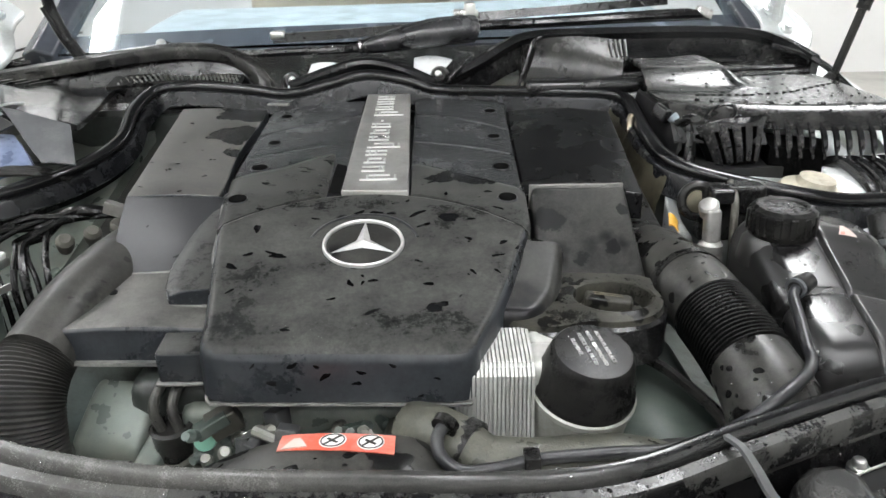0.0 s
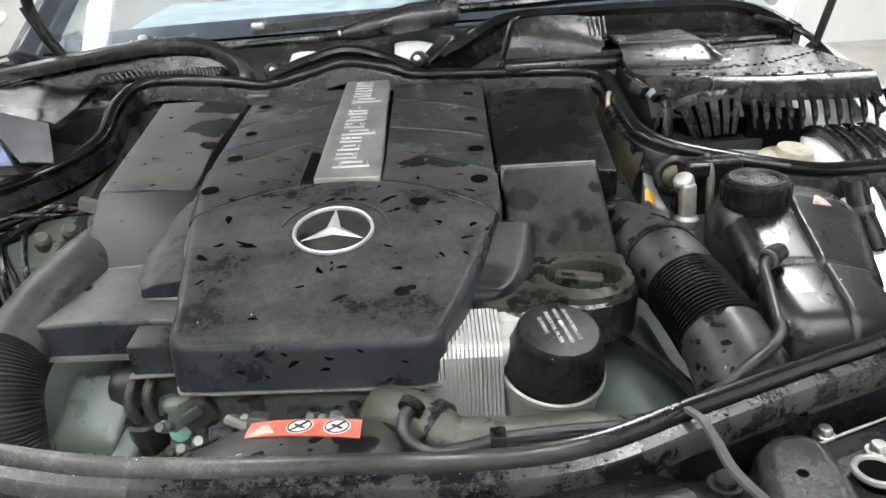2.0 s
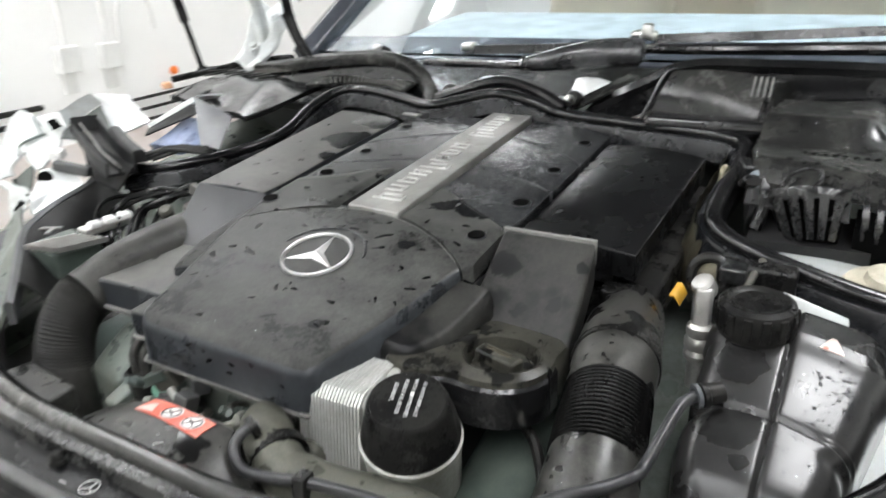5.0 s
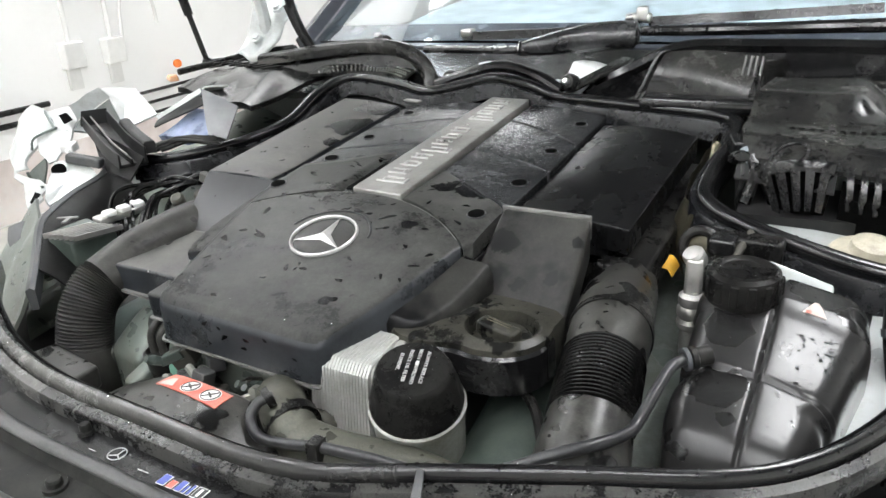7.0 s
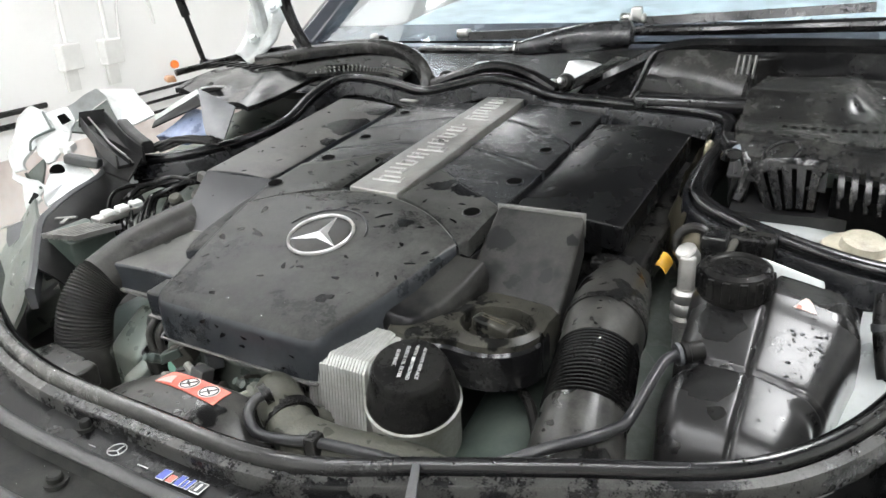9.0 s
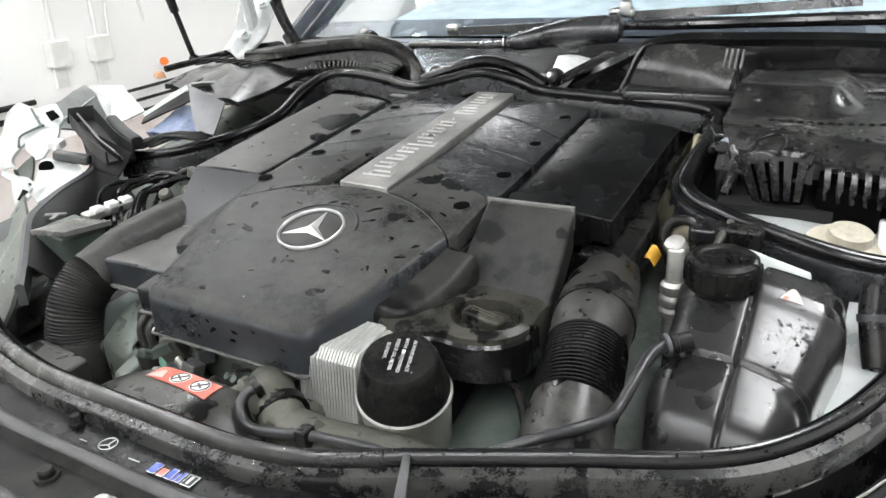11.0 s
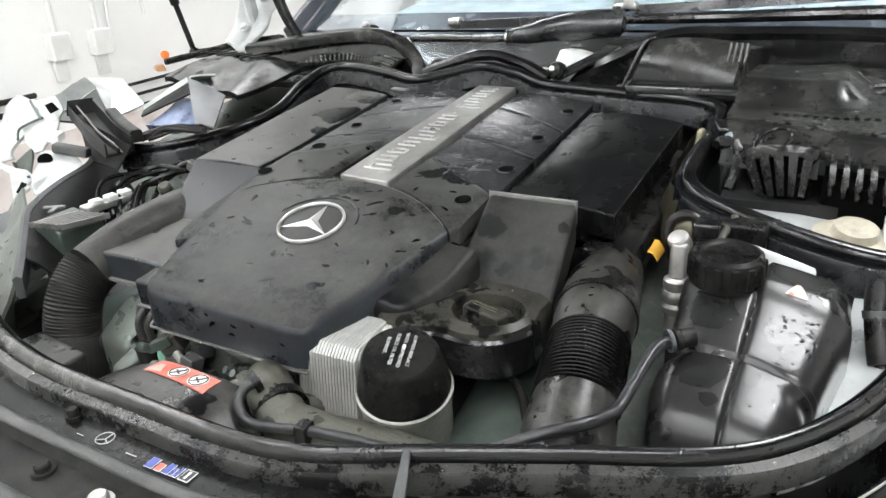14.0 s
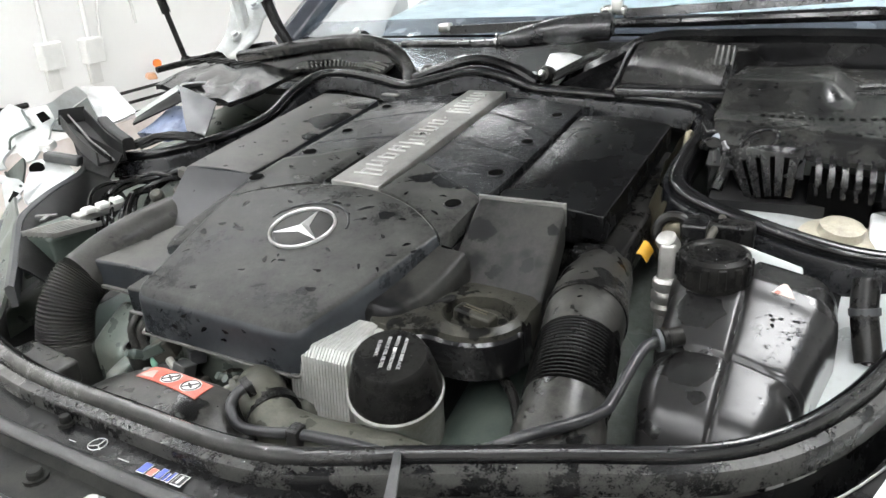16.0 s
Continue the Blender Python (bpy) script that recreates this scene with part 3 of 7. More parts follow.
for x, sg in ((-0.845, -1), (0.80, 1)):
    hg = thing("hinge_bracket", (x, 1.74, 1.12), "pale painted bonnet hinge bracket with bolts", "hinge", "bonnet hinges")
    zz = 0.012 * sg
    part("bracket", slab(quad((x - 0.05, 1.62, 1.10 + zz), (x + 0.05, 1.62, 1.10 + zz), (x + 0.05, 1.78, 1.22 + zz), (x - 0.06, 1.78, 1.24 + zz), 4, 6, lambda u, v: (0.015 * math.sin(6 * v), 0, 0.012 * math.sin(8 * u + 3 * v))), -0.012), M_PAINT, hg, bevel=0.004)
    part("arm", tube([(x, 1.70, 1.14 + zz), (x, 1.68, 1.24 + zz), (x * 0.99, 1.62, 1.36)], 0.016, 8, 5), M_PAINT, hg)
    for k, (dy, dz) in enumerate(((0.03, 0.03), (0.08, 0.065), (0.12, 0.095))):
        part("bolt", lathe([(0.014, 0), (0.014, 0.008), (0.009, 0.009), (0.009, 0.016)], (x + 0.01 * (-1) ** k, 1.62 + dy, 1.105 + dz + zz), (0, -0.6, 0.8), 12), M_PAINT, hg)

# bonnet stays
def stay(a, c, label, bend=0.0):
    t = thing("bonnet_stay", a, label, "gas strut", "bonnet stays")
    a, c = Vector(a), Vector(c)
    part("rod", tube([a, a.lerp(c, 0.5), c], 0.007, 10, 4, up=(0.3, 1, 0)), M_CAPBLK, t)
    part("cylinder", tube([a.lerp(c, 0.22), a.lerp(c, 0.6), c], 0.0115, 12, 4, up=(0.3, 1, 0)), M_CAPBLK, t)
    part("ball_socket", lathe([(0.008, -0.012), (0.013, -0.006), (0.013, 0.006), (0.008, 0.012)], a, (1, 0, 0), 14), M_CAPBLK, t)


stay((-0.955, 1.58, 1.072), (-1.05, 1.50, 1.62), "slim black gas strut holding up the bonnet")
part("stay_mount", tube([(-0.955, 1.58, 1.068), (-0.90, 1.66, 1.07), (-0.82, 1.78, 1.08)], 0.012, 8, 4), M_CAPBLK, car)
stay((0.766, 1.35, 1.095), (0.90, 1.33, 1.62), "black gas strut holding up the bonnet")
cab = thing("bonnet_cable", (-0.54, 1.52, 1.08), "black washer hose running up to the bonnet", "hose")
part("sleeve", tube([(-0.562, 1.585, 1.045), (-0.575, 1.58, 1.07), (-0.613, 1.565, 1.145), (-0.632, 1.56, 1.19), (-0.640, 1.55, 1.25), (-0.62, 1.50, 1.45)], 0.011, 12, 8), M_RUBBER, cab)
part("inner_hose", tube([(-0.555, 1.575, 1.05), (-0.60, 1.568, 1.11), (-0.628, 1.558, 1.16), (-0.650, 1.55, 1.22)], 0.006, 8, 8), M_RUBBER, cab)

# ---- cowl ----
part("cowl_panel", slab(quad((-0.72, 1.42, 1.03), (0.76, 1.42, 1.06), (0.84, 1.86, 1.125), (-0.84, 1.86, 1.098), 20, 8, lambda u, v: (0, 0, -0.03 * math.sin(math.pi * v) + 0.006 * math.sin(14 * u))), -0.03), M_WETBLK, car, "wet black cowl tray under the windscreen")
lip = [(-0.80, 1.62, 1.082), (-0.66, 1.56, 1.105), (-0.52, 1.53, 1.128), (-0.40, 1.515, 1.142), (-0.32, 1.51, 1.138), (-0.265, 1.50, 1.118), (-0.235, 1.49, 1.085), (-0.225, 1.47, 1.06)]
cl = thing("cowl_lip", (-0.5, 1.53, 1.05), "arched black plastic cowl edge trim", "trim piece")
part("rim", sweep(bmesh.new(), spline(lip, 8), [(-0.012, -0.016), (0.012, -0.016), (0.017, -0.004), (0.015, 0.006), (0.006, 0.012), (-0.006, 0.012), (-0.014, 0.006), (-0.016, -0.004)]), M_PANEL, cl)
rows = []
for p in spline(lip, 4):
    rows.append([Vector((p.x, p.y + 0.01, p.z)), Vector((p.x, p.y - 0.002, (p.z + 1.06) / 2)), Vector((p.x, p.y - 0.02, 1.05)), ])
part("apron", slab(rows, -0.006), M_WETBLK, cl)
gr = thing("cowl_grille", (-0.40, 1.50, 1.08), "perforated metal mesh in the cowl air inlet", "grille")
bm = bmesh.new()
for i in range(26):
    for j in range(4):
        x = -0.49 + i * 0.0084 + 0.0042 * (j % 2)
        y = 1.446 + 0.009 * j + 0.05 * math.sin(math.pi * i / 25)
        a = 0.0022
        box((a, 2.6 * a, 0.003), (x, y, 1.091 + 0.002 * j), (0, 0, 45), bm)
part("mesh", bm, M_STEEL, gr, "small bright mesh bars")
part("backing", slab(quad((-0.51, 1.436, 1.087), (-0.27, 1.436, 1.087), (-0.27, 1.486, 1.098), (-0.51, 1.486, 1.098), 14, 3, lambda u, v: (0, 0.05 * math.sin(math.pi * u), 0)), -0.006), M_CAPBLK, gr, "dark mesh backing")

# small fittings in the cowl
for at, ax in (((-0.180, 1.475, 1.085), (0.2, -1, 0.4)), ((0.095, 1.42, 1.10), (-0.2, -1, 0.4))):
    fx = thing("wiper_linkage_mount", at, "round black rubber mount of the wiper linkage", "mount", "wiper mounts")
    part("bush", lathe([(0.013, -0.014), (0.017, -0.006), (0.017, 0.006), (0.012, 0.014)], at, ax, 18), M_CAPBLK, fx)
    part("stud", lathe([(0.006, 0.01), (0.006, 0.022), (0.004, 0.024)], at, ax, 10), M_STEEL, fx, "bright stud")
part("bracket", slab(quad((0.088, 1.42, 1.098), (0.112, 1.41, 1.098), (0.165, 1.585, 1.122), (0.135, 1.60, 1.122), 3, 8), -0.01), M_PANEL, car, "grey wiper bracket arm", bevel=0.004)
part("cowl_brace", slab(quad((-0.185, 1.45, 1.080), (-0.125, 1.44, 1.084), (-0.095, 1.55, 1.102), (-0.155, 1.56, 1.100), 4, 8, lambda u, v: (0, 0, 0.010 * math.sin(7 * v + 2 * u))), -0.01), M_PAINT_LIT, car, "pale painted metal behind the seal", bevel=0.003)
part("cowl_brace", slab(quad((0.045, 1.45, 1.084), (0.090, 1.44, 1.086), (0.14, 1.56, 1.110), (0.045, 1.57, 1.108), 4, 8, lambda u, v: (0, 0, 0.010 * math.sin(6 * v + 1 + 3 * u))), -0.01), M_PAINT_LIT, car, "pale painted metal behind the seal", bevel=0.003)

# washer nozzle at the foot of the glass
nz = thing("washer_nozzle", (-0.48, 1.68, 1.12), "chromed-looking wet washer nozzle at the windscreen foot", "nozzle")
part("body", lathe([(0.028, -0.012), (0.026, 0.0), (0.018, 0.008), (0.006, 0.011)], (-0.478, 1.68, 1.125), (0, -0.4, 1), 20), M_WETBLK, nz)
part("jet", lathe([(0.01, 0), (0.009, 0.008), (0.003, 0.01)], (-0.478, 1.67, 1.134), (0, -0.6, 1), 12), M_CHROME, nz)

# wipers
wp = thing("windscreen_wiper", (0.05, 1.56, 1.13), "wet black wiper arm with a broad teardrop root", "wiper")
root = spline([(-0.06, 1.545, 1.138), (-0.02, 1.545, 1.144), (0.04, 1.555, 1.155), (0.10, 1.567, 1.162), (0.150, 1.58, 1.165), (0.172, 1.586, 1.164)], 8)
part("arm_root", sweep(bmesh.new(), root, lambda t: circle(1.0, 28, interp(t, [(0, 0.012), (0.3, 0.026), (0.6, 0.036), (0.9, 0.034), (1, 0.016)]), interp(t, [(0, 0.011), (0.3, 0.021), (0.55, 0.028), (0.9, 0.026), (1, 0.010)]))), M_BOOT, wp)
part("arm", tube([(-0.05, 1.545, 1.137), (-0.12, 1.56, 1.132), (-0.22, 1.60, 1.124), (-0.33, 1.64, 1.115)], 0.012, 10, 6, sy=0.7), M_WETBLK, wp)
for k in range(2):
    part("ring", lathe([(0.0165, -0.002), (0.0165, 0.002)], (-0.056 + 0.012 * k, 1.545, 1.138), (1, 0.05, 0.06), 18), M_STEEL, wp, "thin bright ring")
part("blade", sweep(bmesh.new(), spline([(-0.245, 1.665, 1.146), (-0.1, 1.655, 1.155), (0.05, 1.65, 1.165)], 6), [(-0.009, -0.012), (0.009, -0.012), (0.006, 0.006), (-0.006, 0.006)]), M_WETBLK, wp)
part("blade_tip", box((0.03, 0.022, 0.018), (-0.235, 1.664, 1.15), (0, -4, -4)), M_STEEL, wp, bevel=0.005)
wq = thing("windscreen_wiper", (0.4, 1.68, 1.15), "wet black wiper blade lying along the windscreen foot", "wiper")
part("blade", sweep(bmesh.new(), spline([(0.17, 1.655, 1.182), (0.35, 1.67, 1.192), (0.57, 1.70, 1.205)], 6), [(-0.01, -0.008), (0.01, -0.008), (0.005, 0.008), (-0.005, 0.008)]), M_WETBLK, wq, "wet shining black blade")
part("arm", tube([(0.14, 1.63, 1.165), (0.30, 1.635, 1.170), (0.48, 1.655, 1.176), (0.62, 1.68, 1.178), (0.66, 1.69, 1.172)], lambda t: interp(t, [(0, 0.012), (0.7, 0.017), (1, 0.010)]), 10, 6, sy=0.75), M_WETBLK, wq)
part("arm_tip", box((0.035, 0.022, 0.022), (0.645, 1.682, 1.18), (0, 20, 10)), M_STEEL, wq, bevel=0.005)
part("clip", box((0.05, 0.03, 0.018), (0.150, 1.65, 1.188), (0, 0, 8)), M_STEEL, wq, bevel=0.005)
part("clip", box((0.022, 0.022, 0.03), (0.158, 1.645, 1.196), (0, 0, 8)), M_STEEL, wq, bevel=0.005)

# ---- right cowl covers ----
ab = thing("cabin_air_box", (0.34, 1.40, 1.08), "black plastic cabin air inlet box with a ribbed vent", "air box")
part("shell", slab(quad((0.240, 1.372, 1.092), (0.405, 1.352, 1.098), (0.415, 1.415, 1.158), (0.266, 1.402, 1.164), 10, 6, lambda u, v: (0, -0.012 * math.sin(math.pi * v), 0.006 * math.sin(math.pi * u))), 1.05), M_PANEL, ab, bevel=0.006)
part("back", slab(quad((0.266, 1.402, 1.160), (0.415, 1.415, 1.154), (0.44, 1.56, 1.135), (0.25, 1.56, 1.135), 8, 6), 1.07), M_PANEL, ab, bevel=0.006)
part("ledge", box((0.21, 0.05, 0.026), (0.345, 1.352, 1.092), (0, -2, -6)), M_WETBLK, ab, bevel=0.011, seg=4)
part("side_lip", tube([(0.224, 1.362, 1.078), (0.240, 1.374, 1.115), (0.256, 1.392, 1.158), (0.272, 1.402, 1.168)], lambda t: interp(t, [(0, 0.003), (0.3, 0.004), (0.8, 0.0035), (1, 0.002)]), 10, 6, up=(1, 0, 0)), M_WETBLK, ab)
for k in range(4):
    part("vent_rib", box((0.0026, 0.012, 0.036), (0.392 + 0.0085 * k, 1.392, 1.145), (-45, 0, 0)), M_SEAM, ab)
for k in range(11):
    part("tooth", lathe([(0.006, 0), (0.006, 0.006), (0.003, 0.008)], (0.252 + 0.0125 * k, 1.362 - 0.0012 * k, 1.094), (0, -1, 0.6), 8), M_WETBLK, ab)
rc = thing("cowl_cover", (0.58, 1.28, 1.08), "wet black moulded plastic cover beside the bulkhead", "cover")


def ease(t):
    t = min(1.0, max(0.0, t))
    return t * t * (3 - 2 * t)


def fold_y(x):
    return 1.152 - 0.30 * (x - 0.48)


def cover_top(x, y):
    z = 1.098 + 0.03 * (x - 0.5) + 0.002 * math.sin(22 * x + 9 * y)
    hump = ease((y - 1.245) / 0.07) * (1 - ease((x - 0.555) / 0.05)) * (1 - ease((y - 1.43) / 0.07))
    d = fold_y(x) - y
    down = 0.0 if d < -0.012 else (0.95 / 0.048 * (d + 0.012) ** 2 if d < 0.012 else 0.95 * d)
    return z + 0.03 * hump - down


def front_y(x):
    return fold_y(x) - 0.026


rows = []
for i in range(41):
    v = (i / 40) ** 1.5
    row = []
    for j in range(37):
        u = j / 36
        y = 1.1
        for _ in range(4):
            x0 = interp(y, [(1.07, 0.45), (1.2, 0.425), (1.3, 0.425), (1.34, 0.43), (1.53, 0.44)])
            x = x0 + (0.735 - 0.02 * (1.5 - y) - x0) * u
            y = front_y(x) + (1.53 - front_y(x)) * v
        row.append((x, y, cover_top(x, y)))
    rows.append(row)
part("panel", slab(rows, -0.006), M_PANEL, rc)
for k in range(20):
    x = 0.488 + 0.0122 * k
    y = 1.205 + 0.9 * max(0, x - 0.62) ** 1.3
    part("hole", lathe([(0.0034, -0.004), (0.0034, 0.0008), (0.002, 0.001)], (x, y, cover_top(x, y) + 0.0004), (0, 0, 1), 8), M_VOID, rc)
for k in range(7):
    x = 0.475 + 0.033 * k
    y = fold_y(x) + 0.012
    part("stud", lathe([(0.004, -0.002), (0.004, 0.002), (0.002, 0.003)], (x, y, cover_top(x, y)), (0, 0, 1), 8), M_WETBLK, rc)
# fingers of the comb below the fold
for k in range(12):
    x = 0.568 + 0.0148 * k
    y = front_y(x)
    z = cover_top(x, y) - 0.003
    part("finger", sweep(bmesh.new(), spline([(x, y + 0.006, z + 0.006), (x + 0.001, y - 0.006, z - 0.006), (x + 0.002, y - 0.013, z - 0.022), (x + 0.003, y - 0.014, z - 0.040)], 3), [(-0.0040, -0.002), (0.0040, -0.002), (0.0034, 0.002), (-0.0034, 0.002)]), M_WETBLK, rc)
# black sheet painted as the shade between the fingers
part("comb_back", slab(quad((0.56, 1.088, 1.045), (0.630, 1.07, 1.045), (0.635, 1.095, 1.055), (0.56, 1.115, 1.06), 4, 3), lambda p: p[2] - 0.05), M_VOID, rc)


def scoop_at(u, a):
    """The bulging vent: u across, a from its lip down to its foot."""
    bulge = math.sin(math.pi * min(1, max(0, u))) ** 0.7
    top = 0.458 + 0.094 * u
    d = 0.043 - 0.016 * u
    x = top + (0.516 + 0.058 * (u - 0.5) - top) * a ** 1.3
    y = fold_y(top) - d - 0.008 - 0.012 * bulge - 0.012 * math.sin(0.5 * math.pi * a)
    z = 1.112 - 0.95 * d + 0.010 * bulge - 0.002 * a - 0.056 * a ** 1.5
    return Vector((x, y, z))


part("front_slope", slab([[Vector((x, fold_y(x) - d, 1.0945 + 0.03 * (x - 0.5) - 0.95 * max(0, d))) for x in np.linspace(0.432, 0.553, 12)] for d in np.linspace(0.046, -0.012, 7)], lambda p: p[2] - 0.003), M_BLKMAT, rc)
part("scoop", slab([[scoop_at(u, a) for u in np.linspace(0, 1, 21)] for a in np.linspace(0.32, 0, 7)], lambda p: p[2] - 0.003), M_WETBLK, rc, "bulging slotted vent")
for k in range(5):
    us = np.linspace(k / 5 + 0.03, (k + 1) / 5 - 0.045, 4)
    part("scoop_finger", slab([[scoop_at(u, a) for u in us] for a in np.linspace(1.0, 0.30, 9)], lambda p: p[2] - 0.004), M_WETBLK, rc)
# black sheet painted as the shade inside the vent slots
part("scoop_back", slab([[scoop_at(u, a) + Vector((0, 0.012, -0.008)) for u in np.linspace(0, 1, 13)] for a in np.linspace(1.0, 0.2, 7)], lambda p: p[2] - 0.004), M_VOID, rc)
part("under_tray", slab(quad((0.445, 1.075, 1.016), (0.63, 1.085, 1.018), (0.66, 1.16, 1.03), (0.44, 1.18, 1.03), 4, 4), -0.02), M_BLKMAT, rc)
part("eyelet", sweep(bmesh.new(), [Vector((0.496 + 0.021 * math.cos(a) + 0.004 * math.sin(a), 1.118 + 0.010 * math.sin(a), 1.086 + 0.013 * math.sin(a) + 0.004 * math.cos(a))) for a in np.linspace(0, 2 * math.pi, 25)], circle(0.0028, 8)), M_WETBLK, rc)
part("left_skirt", slab([[Vector((interp(y, [(1.07, 0.45), (1.2, 0.425), (1.3, 0.425)]) + d, y, min(1.09, cover_top(0.44, y)) + h)) for y in np.linspace(1.12, 1.32, 10)] for d, h in ((0.004, -0.001), (0.0, -0.004), (-0.004, -0.03), (-0.002, -0.06))], lambda p: p[2] - 0.02), M_BLKMAT, rc)
part("ridge", tube([(0.60, 1.40, 1.104), (0.66, 1.405, 1.108), (0.72, 1.40, 1.11)], 0.005, 8, 6), M_WETBLK, rc)
part("ridge", tube([(0.59, 1.36, 1.102), (0.66, 1.36, 1.105), (0.73, 1.36, 1.108)], 0.004, 8, 6), M_WETBLK, rc)
part("edge_rib", tube([(0.735, 1.53, 1.13), (0.775, 1.42, 1.115), (0.765, 1.26, 1.085), (0.745, 1.08, 1.05)], 0.006, 8, 6), M_WETBLK, rc)

# rear edge gutter seal on the right cowl
rg = thing("gutter_seal", (0.5, 1.56, 1.12), "thick black rubber gutter seal under the windscreen", "seal")
part("strip", sweep(bmesh.new(), spline([(0.10, 1.50, 1.075), (0.17, 1.515, 1.11), (0.26, 1.55, 1.150), (0.40, 1.565, 1.155), (0.58, 1.58, 1.155), (0.70, 1.575, 1.150), (0.755, 1.53, 1.135), (0.775, 1.44, 1.115)], 8), [(-0.012, -0.012), (0.010, -0.012), (0.014, 0.0), (0.006, 0.010), (-0.006, 0.010), (-0.014, 0.0)]), M_RUBBER, rg)
part("carrier", sweep(bmesh.new(), spline([(0.10, 1.50, 1.05), (0.17, 1.515, 1.08), (0.26, 1.55, 1.115), (0.40, 1.565, 1.12), (0.58, 1.58, 1.12), (0.70, 1.575, 1.118), (0.755, 1.53, 1.105), (0.775, 1.44, 1.09)], 8), [(-0.008, -0.02), (0.008, -0.02), (0.008, 0.03), (-0.008, 0.03)]), M_WETBLK, rg)

# ---- rear engine bay seal ----
rs = thing("bulkhead_seal", (0, 1.38, 1.04), "long wavy black rubber bulkhead seal with a broad band", "seal")
line = spline([(-0.60, 1.02, 0.998), (-0.52, 1.06, 1.005), (-0.455, 1.15, 1.015), (-0.425, 1.25, 1.032), (-0.432, 1.35, 1.062), (-0.415, 1.42, 1.083), (-0.35, 1.43, 1.088), (-0.24, 1.385, 1.088), (-0.165, 1.355, 1.085), (-0.10, 1.365, 1.098), (-0.035, 1.375, 1.112), (0.03, 1.38, 1.102), (0.085, 1.38, 1.085), (0.16, 1.37, 1.083), (0.27, 1.345, 1.084), (0.36, 1.33, 1.083), (0.40, 1.305, 1.078), (0.405, 1.24, 1.064), (0.40, 1.15, 1.052), (0.405, 1.07, 1.040), (0.44, 1.03, 1.028), (0.53, 1.00, 1.012), (0.62, 0.99, 0.998), (0.69, 1.0, 0.995), (0.76, 1.01, 0.995)], 8)
one_rib = [(-0.016, -0.016), (0.010, -0.016)] + [(-0.001 + 0.0115 * math.cos(a), -0.001 + 0.0095 * math.sin(a)) for a in np.linspace(-0.5, 3.5, 14)]
part("strip", sweep(bmesh.new(), line, one_rib), M_RUBBER, rs, "smooth rounded rubber ridge", sharp=60)
part("carrier", sweep(bmesh.new(), line, [(-0.010, -0.045), (0.010, -0.045), (0.012, -0.013), (-0.012, -0.013)]), M_WETBLK, rs)
part("side_wall", sweep(bmesh.new(), line, lambda t: [(0.0125, -0.034 - 0.014 * t * t), (0.0205, -0.033 - 0.014 * t * t), (0.0230, -0.030 - 0.014 * t * t), (0.0210, -0.025 - 0.012 * t * t), (0.0185, -0.012), (0.0165, -0.008), (0.0105, -0.007)]), M_BAND, rs, "broad flat band of the seal")
part("upper_strip", tube([(-0.17, 1.40, 1.088), (-0.10, 1.405, 1.112), (-0.035, 1.412, 1.126), (0.03, 1.412, 1.112), (0.085, 1.40, 1.09)], 0.011, 10, 8), M_RUBBER, rs)

# ---- front seal and crossmember ----
FRONT = [(-0.47, 0.640, 0.972), (-0.40, 0.588, 0.969), (-0.31, 0.541, 0.967), (-0.22, 0.504, 0.966), (-0.11, 0.480, 0.965), (0.03, 0.472, 0.965), (0.15, 0.468, 0.965), (0.225, 0.480, 0.965), (0.31, 0.519, 0.965), (0.42, 0.568, 0.965), (0.525, 0.614, 0.965), (0.585, 0.665, 0.966), (0.635, 0.745, 0.968), (0.675, 0.85, 0.972), (0.70, 0.94, 0.976), (0.712, 1.01, 0.982)]
fs = thing("front_seal", (0, 0.5, 0.93), "long curved black rubber bonnet seal, wet and dusty", "seal")
part("bulb", sweep(bmesh.new(), spline(FRONT, 8), [(-0.008, -0.03), (-0.0092, -0.008), (-0.0085, -0.003), (-0.006, 0.002), (-0.002, 0.0048), (0.001, 0.0045), (0.004, 0.002), (0.0058, -0.003), (0.006, -0.03)]), M_BULB, fs)
strip_section = [(0.007, -0.03), (0.007, -0.008), (0.009, -0.006), (0.0185, -0.008), (0.020, -0.011), (0.020, -0.03)]
for run, ma in ((spline(FRONT, 8)[:33], M_BULB), (spline(FRONT, 8)[32:], M_FRONTRUB)):
    part("flat_strip", sweep(bmesh.new(), run, strip_section), ma, fs, "flat dusty outer flange")
part("inner_lip", sweep(bmesh.new(), spline(FRONT, 8), [(-0.015, -0.03), (-0.015, -0.006), (-0.012, -0.003), (-0.010, -0.006), (-0.010, -0.03)]), M_RUBBER, fs)
pl = spline(FRONT, 4)
LEVELS = ((0.014, -0.022, -0.040), (0.021, -0.0225, -0.074), (0.034, -0.023, -0.076), (0.038, -0.023, -0.051), (0.056, -0.025, -0.052), (0.064, -0.037, -0.053), (0.085, -0.038, -0.054), (0.105, -0.040, -0.056), (0.13, -0.050, -0.062), (0.22, -0.11, -0.11))


def lowered(x):
    """How far the crossmember has dropped towards the headlamp, 0 to 1."""
    k = min(1.0, max(0.0, (x - 0.235) / 0.10))
    return k * k * (3 - 2 * k)


